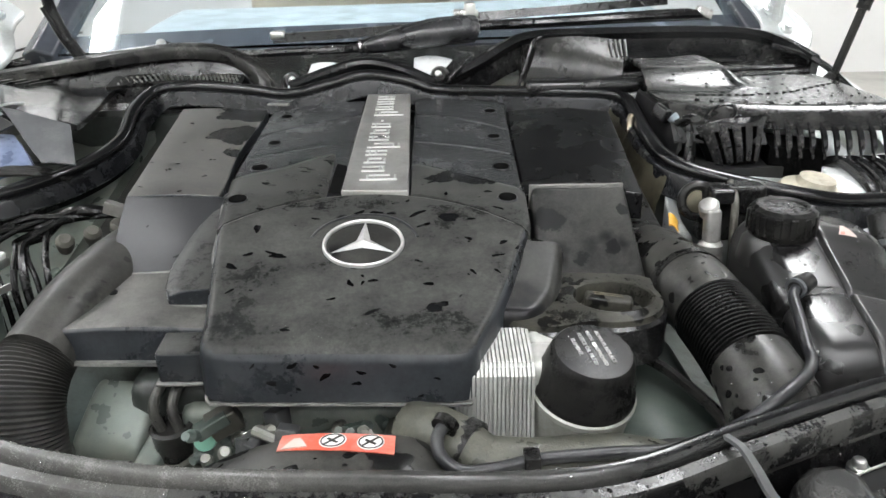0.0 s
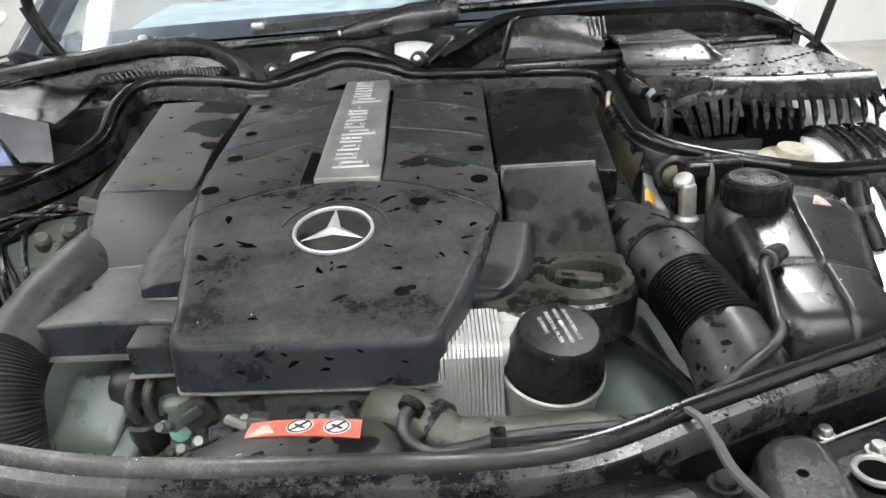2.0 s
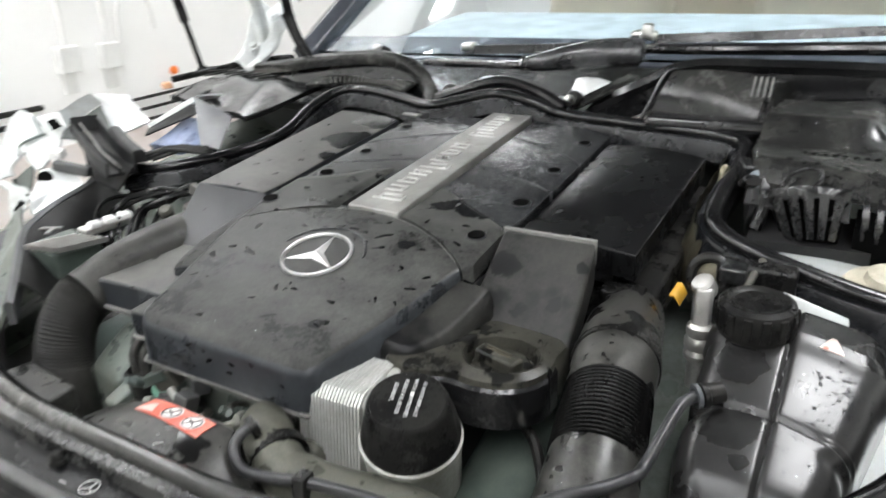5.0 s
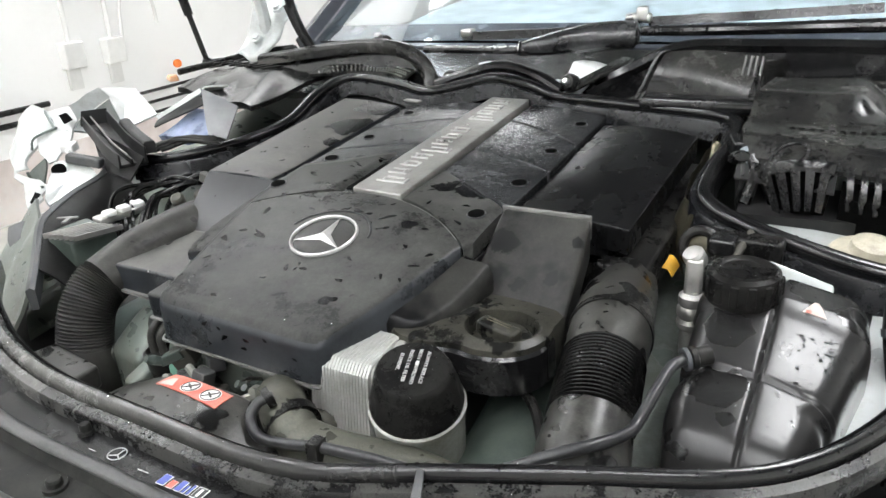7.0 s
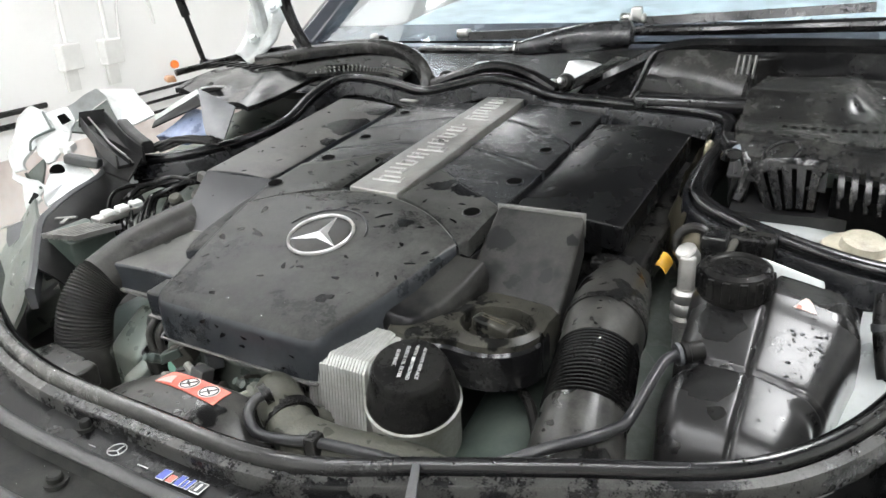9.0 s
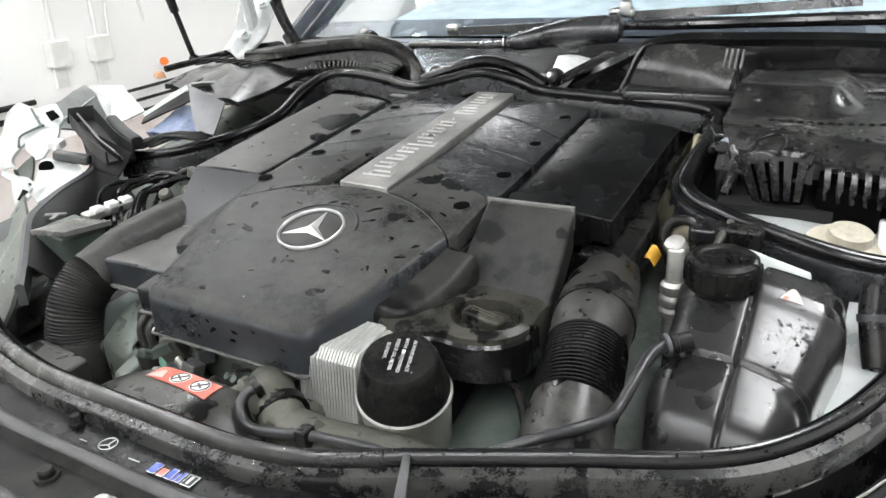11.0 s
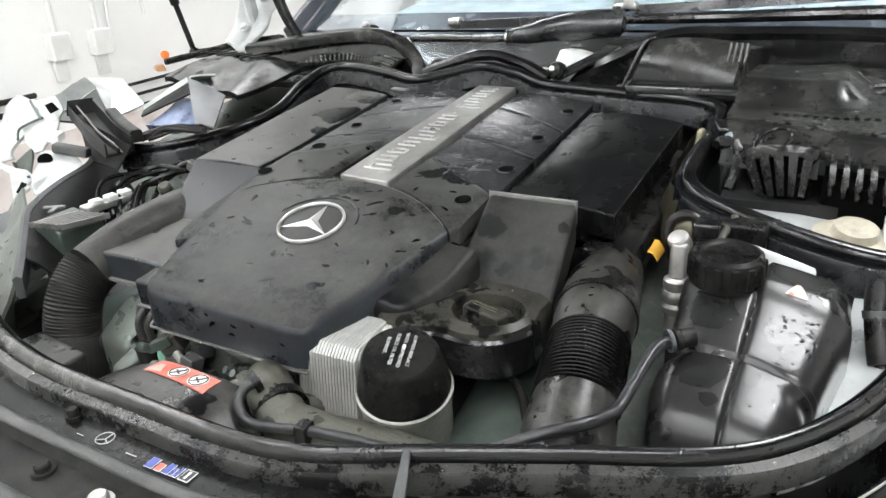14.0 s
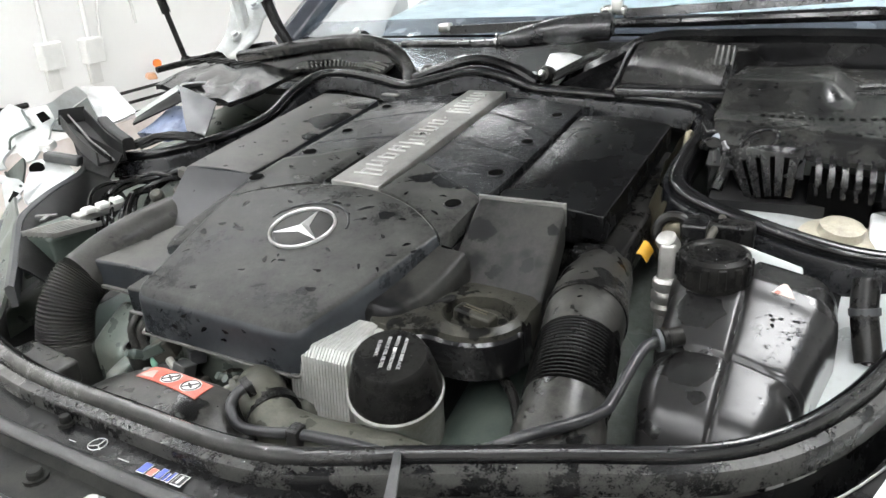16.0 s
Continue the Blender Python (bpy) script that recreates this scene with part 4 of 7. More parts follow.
rows = [[] for _ in LEVELS]
rim = []
for i, p in enumerate(pl):
    d = (pl[min(i + 1, len(pl) - 1)] - pl[max(i - 1, 0)]).normalized()
    s = Vector((d.y, -d.x, 0))
    k0 = lowered(p.x)
    for k, (o, h, h2) in enumerate(LEVELS):
        q = p + s * o
        rows[k].append(Vector((q.x, max(q.y, 0.16), q.z + h + (h2 - h) * k0)))
    if p.x > 0.34:
        rim.append(rows[3][-1] + Vector((0, 0, 0.002)))
part("crossmember", slab(rows[:5], lambda p: p[2] - 0.03), M_CROSS, car, "black front crossmember cover beside the seal")
n0 = next(i for i, p in enumerate(pl) if p.x > 0.33)
part("crossmember", slab([[p + Vector((0, 0, -0.0005)) for p in r[:n0 + 1]] for r in rows[4:]], lambda p: p[2] - 0.03), M_CROSSD, car, "dull dusty front face of the crossmember")
part("crossmember", slab([[p + Vector((0, 0, -0.0005)) for p in r[n0:]] for r in rows[4:]], lambda p: p[2] - 0.03), M_PANEL, car, "wet black panel over the headlamp")
part("panel_edge", sweep(bmesh.new(), rim, circle(0.0013, 6)), M_PLATE, car, "thin bright edge of the panel")
for o, h, w in ((0.054, -0.024, 0.0075), (0.112, -0.042, 0.008)):
    q = []
    for i, p in enumerate(pl[4:31]):
        d = (pl[4 + min(i + 1, 26)] - pl[4 + max(i - 1, 0)]).normalized()
        q.append(p + Vector((d.y, -d.x, 0)) * o + Vector((0, 0, h - 0.02 * lowered(p.x))))
    part("ridge", sweep(bmesh.new(), q, circle(w, 14, 1.0, 0.5)), M_RIDGE, car, "light dusty ridge of the crossmember")

# ---- engine core under the covers ----
en = thing("engine_block", (0, 0.9, 0.6), "grimy dark engine block under its covers", "engine")
part("block", box((0.46, 0.62, 0.32), (0, 0.99, 0.76)), M_DARK, en, bevel=0.02)
part("timing_cover", box((0.31, 0.05, 0.22), (-0.02, 0.690, 0.79)), M_PUMP, en, bevel=0.015)
part("pulley", lathe([(0.07, -0.02), (0.07, 0.02), (0.03, 0.024)], (-0.02, 0.60, 0.74), (0, -1, 0), 28), M_ALU2, en)
random.seed(5)
for k in range(96):
    x, y, z = random.uniform(-0.17, 0.10), random.uniform(0.598, 0.665), random.uniform(0.80, 0.900)
    c = random.random()
    if c < 0.4:
        bm = lathe([(0.005, -0.02), (0.0065, 0.0), (0.0045, 0.003), (0.0045, 0.009)], (x, y, z), (random.uniform(-.6, .6), -1, random.uniform(0, 1.4)), 10)
    elif c < 0.7:
        bm = box((random.uniform(.012, .04), .02, random.uniform(.01, .03)), (x, y, z), (random.uniform(-20, 20), random.uniform(-35, 35), random.uniform(-30, 30)))
    else:
        bm = tube([(x, y, z), (x + random.uniform(-.03, .03), y - 0.01, z + random.uniform(-.03, .02)), (x + random.uniform(-.05, .05), y + 0.02, z + random.uniform(-.05, .0)), (x + random.uniform(-.05, .05), y + 0.03, z - 0.06)], random.uniform(0.004, 0.008), 8, 5)
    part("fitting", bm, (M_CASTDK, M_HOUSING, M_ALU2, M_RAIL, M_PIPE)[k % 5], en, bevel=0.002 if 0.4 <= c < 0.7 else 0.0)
part("cap_bolt", lathe([(0.017, -0.03), (0.017, 0.0), (0.013, 0.004), (0.013, 0.012), (0.01, 0.014)], (0.068, 0.635, 0.895), (0, -0.1, 1), 18), M_STEEL, en, "bright round-headed bolt")
gp = thing("sensor_bracket", (-0.14, 0.66, 0.85), "small pale bracket with a green plug", "bracket")
part("plate", box((0.074, 0.008, 0.040), (-0.128, 0.668, 0.862), (-20, 0, 0)), M_PUMP, gp, bevel=0.003)
part("plug", lathe([(0.011, 0), (0.011, 0.008), (0.008, 0.010)], (-0.147, 0.662, 0.868), (0, -1, 0.5), 18), M_GREEN, gp, "green round plug")
part("bolt", lathe([(0.010, 0), (0.010, 0.006), (0.006, 0.007), (0.006, 0.012)], (-0.112, 0.662, 0.866), (0, -1, 0.5), 12), M_STEEL, gp)
pg = thing("cable_plug", (-0.19, 0.66, 0.88), "black round connector with two hoses", "connector")
part("socket", lathe([(0.018, -0.05), (0.0195, 0.0), (0.021, 0.004), (0.017, 0.006), (0.014, 0.0)], (-0.180, 0.662, 0.880), (0, -0.1, 1), 22), M_CAPBLK, pg)
for dx in (-0.008, 0.01):
    part("hose", tube([(-0.180 + dx, 0.662, 0.87), (-0.188 + dx, 0.668, 0.905), (-0.176 + dx, 0.70, 0.93)], 0.0055, 10, 6), M_HOSE, pg)
sp = thing("steering_pump", (-0.27, 0.70, 0.85), "rounded grey cast pump body at the engine front", "pump")
part("body", slab(quad((-0.288, 0.668, 0.862), (-0.212, 0.648, 0.866), (-0.192, 0.712, 0.908), (-0.272, 0.722, 0.908), 6, 6, lambda u, v: (0, 0, 0.006 * math.sin(math.pi * u) * math.sin(math.pi * v))), 0.79), M_PUMP, sp, bevel=0.010, seg=3)
part("side_lug", slab(quad((-0.220, 0.628, 0.850), (-0.196, 0.622, 0.850), (-0.180, 0.668, 0.872), (-0.206, 0.672, 0.874), 3, 3), 0.81), M_PUMP, sp, bevel=0.006, seg=3)
part("web", slab(quad((-0.335, 0.640, 0.835), (-0.285, 0.622, 0.835), (-0.280, 0.672, 0.862), (-0.330, 0.690, 0.865), 4, 4), 0.80), M_RAIL, sp, "flat green-grey web", bevel=0.006)

# ---- engine cover ----
ZC = [(0.60, 0.975), (0.635, 0.983), (0.66, 0.990), (0.70, 1.000), (0.75, 1.012), (0.80, 1.0245), (0.86, 1.038), (0.92, 1.045), (1.36, 1.078)]


def cover_z(x, y):
    lift = 0.03 * max(0.0, y - 1.0) * min(1.0, max(0.0, x / 0.17))
    return interp(y, ZC) + lift - interp(y, [(0.75, 0.0), (0.9, 0.12), (1.0, 0.2)]) * x * x


def flap_z(x, y):
    return interp(y, [(0.80, 1.0245), (0.86, 1.038), (0.90, 1.0455), (1.1, 1.056)]) - interp(y, [(0.75, 0.0), (0.9, 0.12)]) * x * x


def flap_back(x):
    return interp(x, [(-0.20, 0.984), (-0.168, 0.991), (-0.114, 1.018), (-0.077, 1.060), (-0.03, 1.085), (0.052, 1.022), (0.112, 0.979), (0.184, 0.930), (0.21, 0.915)])


def xl(y):
    return interp(y, [(0.62, -0.134), (0.68, -0.139), (0.75, -0.150), (0.82, -0.160), (0.90, -0.168), (1.0, -0.180), (1.36, -0.186)])


def xr(y):
    return interp(y, [(0.60, 0.116), (0.64, 0.122), (0.68, 0.140), (0.73, 0.158), (0.79, 0.176), (0.83, 0.188), (0.9, 0.190), (1.36, 0.200)])


def arc(x):
    return 0.903 - 0.086 * (abs(x - 0.004) / 0.18) ** 2


ec = thing("engine_cover", (0, 0.95, 0.98), "dusty black plastic engine cover with wet spots and a silver badge", "engine cover")
def rolled(d, r):
    """How far a surface drops at a distance d from an edge rounded with radius r."""
    q = r - min(r, max(0.0, d))
    return r - math.sqrt(max(0.0, r * r - q * q))


rows = []
for i in range(51):
    v = (i / 50) ** 1.7
    row = []
    for j in range(49):
        w = j / 48
        u = 0.55 * w + 0.45 * (0.5 - 0.5 * math.cos(math.pi * w))
        y = 0.635 - 0.012 * u
        x = 0
        for _ in range(6):
            front = 0.630 - 0.008 * u + 0.013 * (abs(2 * u - 1)) ** 14
            x = xl(y) + (xr(y) - xl(y)) * u
            y = front * (1 - v) + (arc(x) - 0.0015) * v
        z = cover_z(x, y) - rolled(y - front, 0.013) - rolled(x - xl(y), 0.009) - rolled(xr(y) - x, 0.008) - rolled(arc(x) - y, 0.002)
        row.append((x, y, z))
    rows.append(row)
part("front_dome", slab(rows, lambda p: interp(p[1], [(0.63, 0.930), (0.68, 0.933), (0.9, 0.99)])), M_COVER, ec, sharp=70, side=M_FACE)
# rim along the foot of the dome's front face
part("front_rim", sweep(bmesh.new(), spline([(-0.136, 0.70, 0.932), (-0.137, 0.66, 0.929), (-0.131, 0.634, 0.928), (-0.11, 0.6295, 0.928), (0.0, 0.6255, 0.928), (0.10, 0.6215, 0.928), (0.114, 0.6235, 0.9285)], 6), [(-0.0012, -0.0012), (0.0013, -0.0012), (0.0013, 0.0012), (-0.0012, 0.0012)]), M_SEAM, ec)
edge = [(-0.1385, 0.672, 0.972), (-0.146, 0.72, 0.974), (-0.152, 0.752, 0.985), (-0.160, 0.80, 1.006), (-0.165, 0.85, 1.020), (-0.170, 0.895, 1.034)]
part("seam", tube(edge, 0.0016, 6, 6), M_SEAM, ec, "pale dirt in the seam")
part("seam", tube([(-0.205, 0.764, 0.973), (-0.197, 0.748, 0.973), (-0.172, 0.745, 0.973), (-0.150, 0.745, 0.974)], 0.0018, 6, 6), M_SEAM, ec)
part("seam", tube([(-0.292, 0.826, 0.9745), (-0.25, 0.824, 0.978), (-0.206, 0.822, 0.981)], 0.0016, 6, 6), M_SEAM, ec)


def rear_panel(side, y0, y1, name="rear_panel"):
    """A piece of the rear cover between two seams; y0 and y1 give the seams over x."""
    rows = []
    for i in range(7):
        v = i / 6
        row = []
        for j in range(11):
            u = j / 10
            xi = -0.033 if side < 0 else 0.052
            yy = 1.0
            for _ in range(5):
                xo = xl(yy) if side < 0 else xr(yy)
                x = xi + (xo - xi) * u
                yy = (y0(x) + 0.0024) * (1 - v) + (y1(x) - 0.0024) * v
            row.append((x, yy, cover_z(x, yy) - 0.004))
        rows.append(row if side > 0 else row[::-1])
    return part(name, slab(rows, -0.045), M_REAR, ec, bevel=0.0022, seg=2)


def s1(x):
    return 1.118 - 0.052 * (abs(x - 0.008) / 0.18) ** 1.5


def s2(x):
    return 1.262 - 0.085 * (abs(x - 0.008) / 0.18) ** 1.5


def s3(x):
    return 1.348 - 0.03 * (abs(x) / 0.18) ** 2


def front_flap(side):
    """The raised dusty flap between the dome's seam and the rear panels."""
    rows = []
    for i in range(15):
        v = i / 14
        row = []
        for j in range(15):
            u = j / 14
            xi = -0.047 if side < 0 else 0.0535
            yy = 0.93
            for _ in range(5):
                xo = xl(yy) - 0.001 if side < 0 else xr(yy) + 0.001
                x = xi + (xo - xi) * u
                yy = (arc(x) + 0.0026) * (1 - v) + flap_back(x) * v
            z = flap_z(x, yy) - rolled(flap_back(x) - yy, 0.007) - rolled(abs(xo - x), 0.005) - rolled(abs(x - xi), 0.007 if side < 0 else 0.002) - rolled(yy - arc(x), 0.002)
            row.append((x, yy, z))
        rows.append(row if side > 0 else row[::-1])
    return part("front_flap", slab(rows, -0.022), M_COVER, ec, sharp=60)


for sd in (-1, 1):
    front_flap(sd)
    rear_panel(sd, arc, s1)
    rear_panel(sd, s1, s2)
    rear_panel(sd, s2, s3)
part("under_tray", slab(quad((-0.18, 0.83, 1.0), (0.19, 0.83, 1.0), (0.19, 1.34, 1.03), (-0.18, 1.34, 1.03), 4, 4), -0.03), M_BLACK, ec)
# slot beside the plate
part("slot", slab(quad((-0.047, 0.915, cover_z(-0.05, 0.915) - 0.0025), (-0.032, 0.915, cover_z(-0.04, 0.915) - 0.0025), (-0.033, 1.01, cover_z(-0.04, 1.01) - 0.0025), (-0.047, 1.02, cover_z(-0.05, 1.02) - 0.0025), 2, 4), -0.01), M_VOID, ec)
# name plate with raised strokes
pt = part("name_plate", slab(quad((-0.030, 0.906, 1.0475), (0.051, 0.900, 1.0475), (0.043, 1.352, 1.082), (-0.030, 1.352, 1.082), 6, 12), -0.02), M_PLATE, ec, "brushed silver name strip", bevel=0.002)
random.seed(3)
for k in range(13):
    y = 0.945 + 0.0315 * k
    z = 1.0478 + (y - 0.904) * 0.0772 + 0.0008
    tall = k in (0, 4, 9)
    w = 0.046 if tall else (0.004 if k == 8 else 0.029)
    x = 0.004 + (0.0085 if tall else 0)
    m = pose(x, y, z, 4.5, 0, 0)
    pieces = [(0, -0.0085, w, 0.0032)]
    if k != 8:
        pieces += [(0, 0.0065, w * random.choice((0.6, 1.0)), 0.0032), (random.choice((-0.45, 0.0, 0.45)) * w, -0.001, 0.0032, 0.014), (random.choice((-0.3, 0.3)) * w, 0.0, 0.0028, 0.012)]
    for dx, dy, sx_, sy_ in pieces:
        bm = bmesh.new()
        bmesh.ops.create_cube(bm, size=1, matrix=m @ Matrix.Translation((dx, dy, 0)) @ Matrix.Diagonal((sx_, sy_, 0.0024, 1)))
        part("stroke", bm, M_LETTER, pt, bevel=0.0007)
# mounting holes
for x, y in ((-0.155, 1.265), (0.173, 1.256), (-0.150, 1.127), (0.170, 1.134), (-0.151, 1.022), (0.171, 1.014), (-0.151, 0.893), (0.168, 0.888)):
    s = 0.8 if y > 1.1 else 1.0
    z = cover_z(x, y)
    ax = Vector((0.0, -0.1 if y > 0.9 else -0.15, 1))
    zz = flap_z(x, y) if arc(x) < y < flap_back(x) else z - (0.004 if y > arc(x) else 0.0)
    g = part("grommet", lathe([(0.0125 * s, -0.003), (0.0125 * s, 0.0004), (0.0118 * s, 0.0012), (0.0108 * s, 0.0012), (0.0104 * s, 0.0004)], (x, y, zz), ax, 24), M_COVER_CLEAN, ec)
    part("bore", lathe([(0.0106 * s, 0.0), (0.0106 * s, 0.0019), (0.0040 * s, 0.0020)], (x, y, zz), ax, 20), M_VOID, g)
# badge: ring and three tapering points
bz = Vector((0.005, 0.790, 1.0225))
bm_axis = Vector((0, -0.245, 1)).normalized()
BM = Matrix.Translation(bz) @ pose(0, 0, 0, 13.8, 0, 0)
bd = part("badge_ring", bmesh.new(), M_CHROME, ec, "silver ring badge")
bm = bmesh.new()
rings = []
for i in range(48):
    a = 2 * math.pi * i / 48
    rings.append([bm.verts.new(BM @ Vector((r * math.cos(a), r * math.sin(a), h))) for r, h in ((0.0400, 0.0), (0.0406, 0.0030), (0.0420, 0.0042), (0.0434, 0.0030), (0.0440, 0.0))])
for i in range(48):
    r0, r1 = rings[i], rings[(i + 1) % 48]
    for j in range(4):
        bm.faces.new((r0[j], r0[j + 1], r1[j + 1], r1[j]))
bm.to_mesh(bd.data)
bm.free()
smooth(bd)
for k in range(3):
    a = math.pi / 2 + k * 2 * math.pi / 3
    bm = bmesh.new()
    tip = bm.verts.new(BM @ Vector((0.040 * math.cos(a), 0.040 * math.sin(a), 0.002)))
    mid = bm.verts.new(BM @ Vector((0, 0, 0.0052)))
    for s in (-1, 1):
        w = bm.verts.new(BM @ Vector((0.0088 * math.cos(a + s * math.pi / 3), 0.0088 * math.sin(a + s * math.pi / 3), 0.0012)))
        bm.faces.new((mid, w, tip) if s > 0 else (mid, tip, w))
    base = [bm.verts.new(BM @ Vector((r * math.cos(b_), r * math.sin(b_), -0.0005))) for r, b_ in ((0, 0), (0.0088, a - math.pi / 3), (0.040, a), (0.0088, a + math.pi / 3))]
    bm.faces.new(base[::-1])
    part("badge_point", bm, M_CHROME, ec, sharp=5)
part("badge_disc", lathe([(0.0375, -0.002), (0.0375, 0.0008), (0.036, 0.001)], bz, Vector((0, -0.245, 1)), 40), M_RFACE, ec)
bm = bmesh.new()
sweep(bm, [BM @ Vector((0.059 * math.cos(a), 0.059 * math.sin(a), -0.001 + 0.006 * min(0, math.sin(a)))) for a in np.linspace(0.2, 2.9, 30)], circle(0.0016, 8), up=bm_axis)
part("badge_rim", bm, M_COVER_CLEAN, ec)

# left shoulder of the cover: a lower flange that ends in a step, and a tab under it
fl = []
for i in range(13):
    y = 0.748 + (0.925 - 0.748) * i / 12
    xo = interp(y, [(0.748, -0.196), (0.765, -0.204), (0.80, -0.206), (0.86, -0.197), (0.925, -0.176)])
    z = interp(y, [(0.748, 0.990), (0.80, 1.004), (0.86, 1.020), (0.925, 1.040)])
    fl.append([(xo, y, z - 0.006), (xo * 0.6 + xl(y) * 0.4, y, z), (xl(y) + 0.012, y, z + 0.003)])
part("left_flange", slab(fl, lambda p: p[2] - 0.03), M_COVER, ec, bevel=0.004, seg=3, side=M_FACE)
part("tab", box((0.054, 0.044, 0.036), (-0.160, 0.688, 0.947), (5, 0, 0)), M_COVER, ec, bevel=0.004, seg=3, side=M_FACE)
part("tab_rim", box((0.059, 0.046, 0.003), (-0.160, 0.687, 0.929), (2, 0, 0)), M_SEAM, ec, bevel=0.001)
# right shoulder: a lower rounded shelf that drops to a wall at its side and front
fr = []
for i in range(25):
    y = 0.703 + 0.113 * i / 24
    xo = interp(y, [(0.703, 0.176), (0.715, 0.192), (0.74, 0.206), (0.775, 0.217), (0.816, 0.224)])
    row = []
    for j in range(15):
        x = xr(y) - 0.018 + (xo - xr(y) + 0.018) * j / 14
        z = interp(y, [(0.703, 0.981), (0.75, 0.992), (0.816, 1.014)]) - 0.10 * (x - xr(y))
        row.append((x, y, z - rolled(xo - x, 0.012) - rolled(y - 0.703, 0.008)))
    fr.append(row)
part("right_flange", slab(fr, lambda p: interp(p[1], [(0.70, 0.950), (0.816, 0.975)])), M_RFACE, ec, sharp=60)
part("flange_seam", tube([(0.188, 0.8165, 1.014), (0.205, 0.8165, 1.0095), (0.217, 0.8165, 1.001), (0.223, 0.8165, 0.988)], 0.0016, 6, 5), M_VOID, ec)
# pale tube painted as the highlight along the dome's rear seam
part("seam", tube([(x, arc(x) - 0.0005, cover_z(x, arc(x)) - 0.0015) for x in np.linspace(-0.155, 0.17, 12)], 0.0012, 6, 3), M_SEAM, ec)

# ---- left air filter housing ----
la = thing("air_filter_housing", (-0.25, 1.0, 0.93), "dusty black air filter housing with a large wet patch", "air filter", "air filter housings")
part("lid", slab(quad((-0.280, 0.888, 1.0495), (-0.1765, 0.908, 1.0415), (-0.190, 1.292, 1.068), (-0.342, 1.330, 1.066), 8, 10, lambda u, v: (-0.012 * u * math.sin(math.pi * v) ** 2, 0, 0.003 * math.sin(math.pi * u) - 0.007 * u * math.sin(math.pi * v))), lambda p: p[2] - 0.06), M_SIDE, la, bevel=0.0025, seg=2, side=M_FACE)
part("front_face", slab(quad((-0.292, 0.824, 0.974), (-0.175, 0.820, 0.982), (-0.170, 0.9085, 1.0408), (-0.280, 0.8885, 1.0490), 8, 6), lambda p: p[2] - 0.05), M_COVER_CLEAN, la, "clean black sloping face", bevel=0.001)
part("snorkel", slab(quad((-0.294, 0.704, 0.969), (-0.140, 0.700, 0.969), (-0.150, 0.83, 0.979), (-0.294, 0.828, 0.975), 8, 6, lambda u, v: (0, 0, 0.003 * math.sin(math.pi * u))), lambda p: 0.931), M_SIDE, la, bevel=0.005, seg=3, side=M_FACE)
part("snorkel_rim", sweep(bmesh.new(), spline([(-0.294, 0.80, 0.936), (-0.294, 0.712, 0.933), (-0.286, 0.703, 0.933), (-0.20, 0.699, 0.933), (-0.15, 0.697, 0.933)], 5), [(-0.003, -0.002), (0.003, -0.002), (0.003, 0.002), (-0.003, 0.002)]), M_SEAM, la)
for k in range(3):
    part("clip", box((0.03, 0.012, 0.016), (-0.300, 0.905 + 0.016 * k, 1.028 - 0.008 * k), (0, 20, 0)), M_SIDE, la, bevel=0.002)
# black strip painted as the shade between lid and cover
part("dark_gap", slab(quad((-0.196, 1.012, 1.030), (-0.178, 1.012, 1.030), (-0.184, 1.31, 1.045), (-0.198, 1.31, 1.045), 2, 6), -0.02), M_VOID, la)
part("tab", box((0.036, 0.014, 0.003), (-0.178, 1.318, 1.073), (0, 0, -10)), M_SEAM, la, "small pale tab", bevel=0.001)

# ---- right air filter housing ----
ra = thing("air_filter_housing", (0.28, 1.1, 0.93), "clean black air filter housing with a raised front lip", "air filter", "air filter housings")
part("lid", slab(quad((0.1935, 0.945, 1.026), (0.345, 0.945, 1.024), (0.360, 1.238, 1.070), (0.2025, 1.285, 1.063), 8, 10, lambda u, v: (0, 0, 0.006 * math.sin(math.pi * u))), lambda p: p[2] - 0.035), M_RLID, ra, bevel=0.003, seg=2)
part("base", slab(quad((0.210, 0.925, 0.985), (0.372, 0.925, 0.978), (0.382, 1.26, 1.02), (0.210, 1.28, 1.03), 6, 6), lambda p: p[2] - 0.05), M_CAPBLK, ra, bevel=0.006)
part("foot_ledge", box((0.05, 0.03, 0.012), (0.338, 0.925, 0.985), (0, 0, 4)), M_CAPBLK, ra, bevel=0.003)
part("front_lip", slab(quad((0.1955, 0.9055, 1.0495), (0.309, 0.9075, 1.0495), (0.309, 0.9115, 1.0500), (0.1955, 0.9095, 1.0500), 8, 1), -0.03), M_SEAM, ra, "thin raised lip with a dusty edge", bevel=0.0008)
part("lip_back", slab(quad((0.198, 0.911, 1.040), (0.314, 0.912, 1.040), (0.318, 0.948, 1.022), (0.199, 0.948, 1.024), 6, 3), lambda p: p[2] - 0.04), M_RLID, ra)
part("front_face", slab(quad((0.195, 0.795, 0.972), (0.318, 0.800, 0.966), (0.310, 0.907, 1.0475), (0.197, 0.905, 1.0485), 8, 8, lambda u, v: (0, 0, -0.012 * math.sin(math.pi * u) * (1 - v))), lambda p: p[2] - 0.05), M_RFACE, ra, "dusty sloping front face with dark wet patches", bevel=0.005)

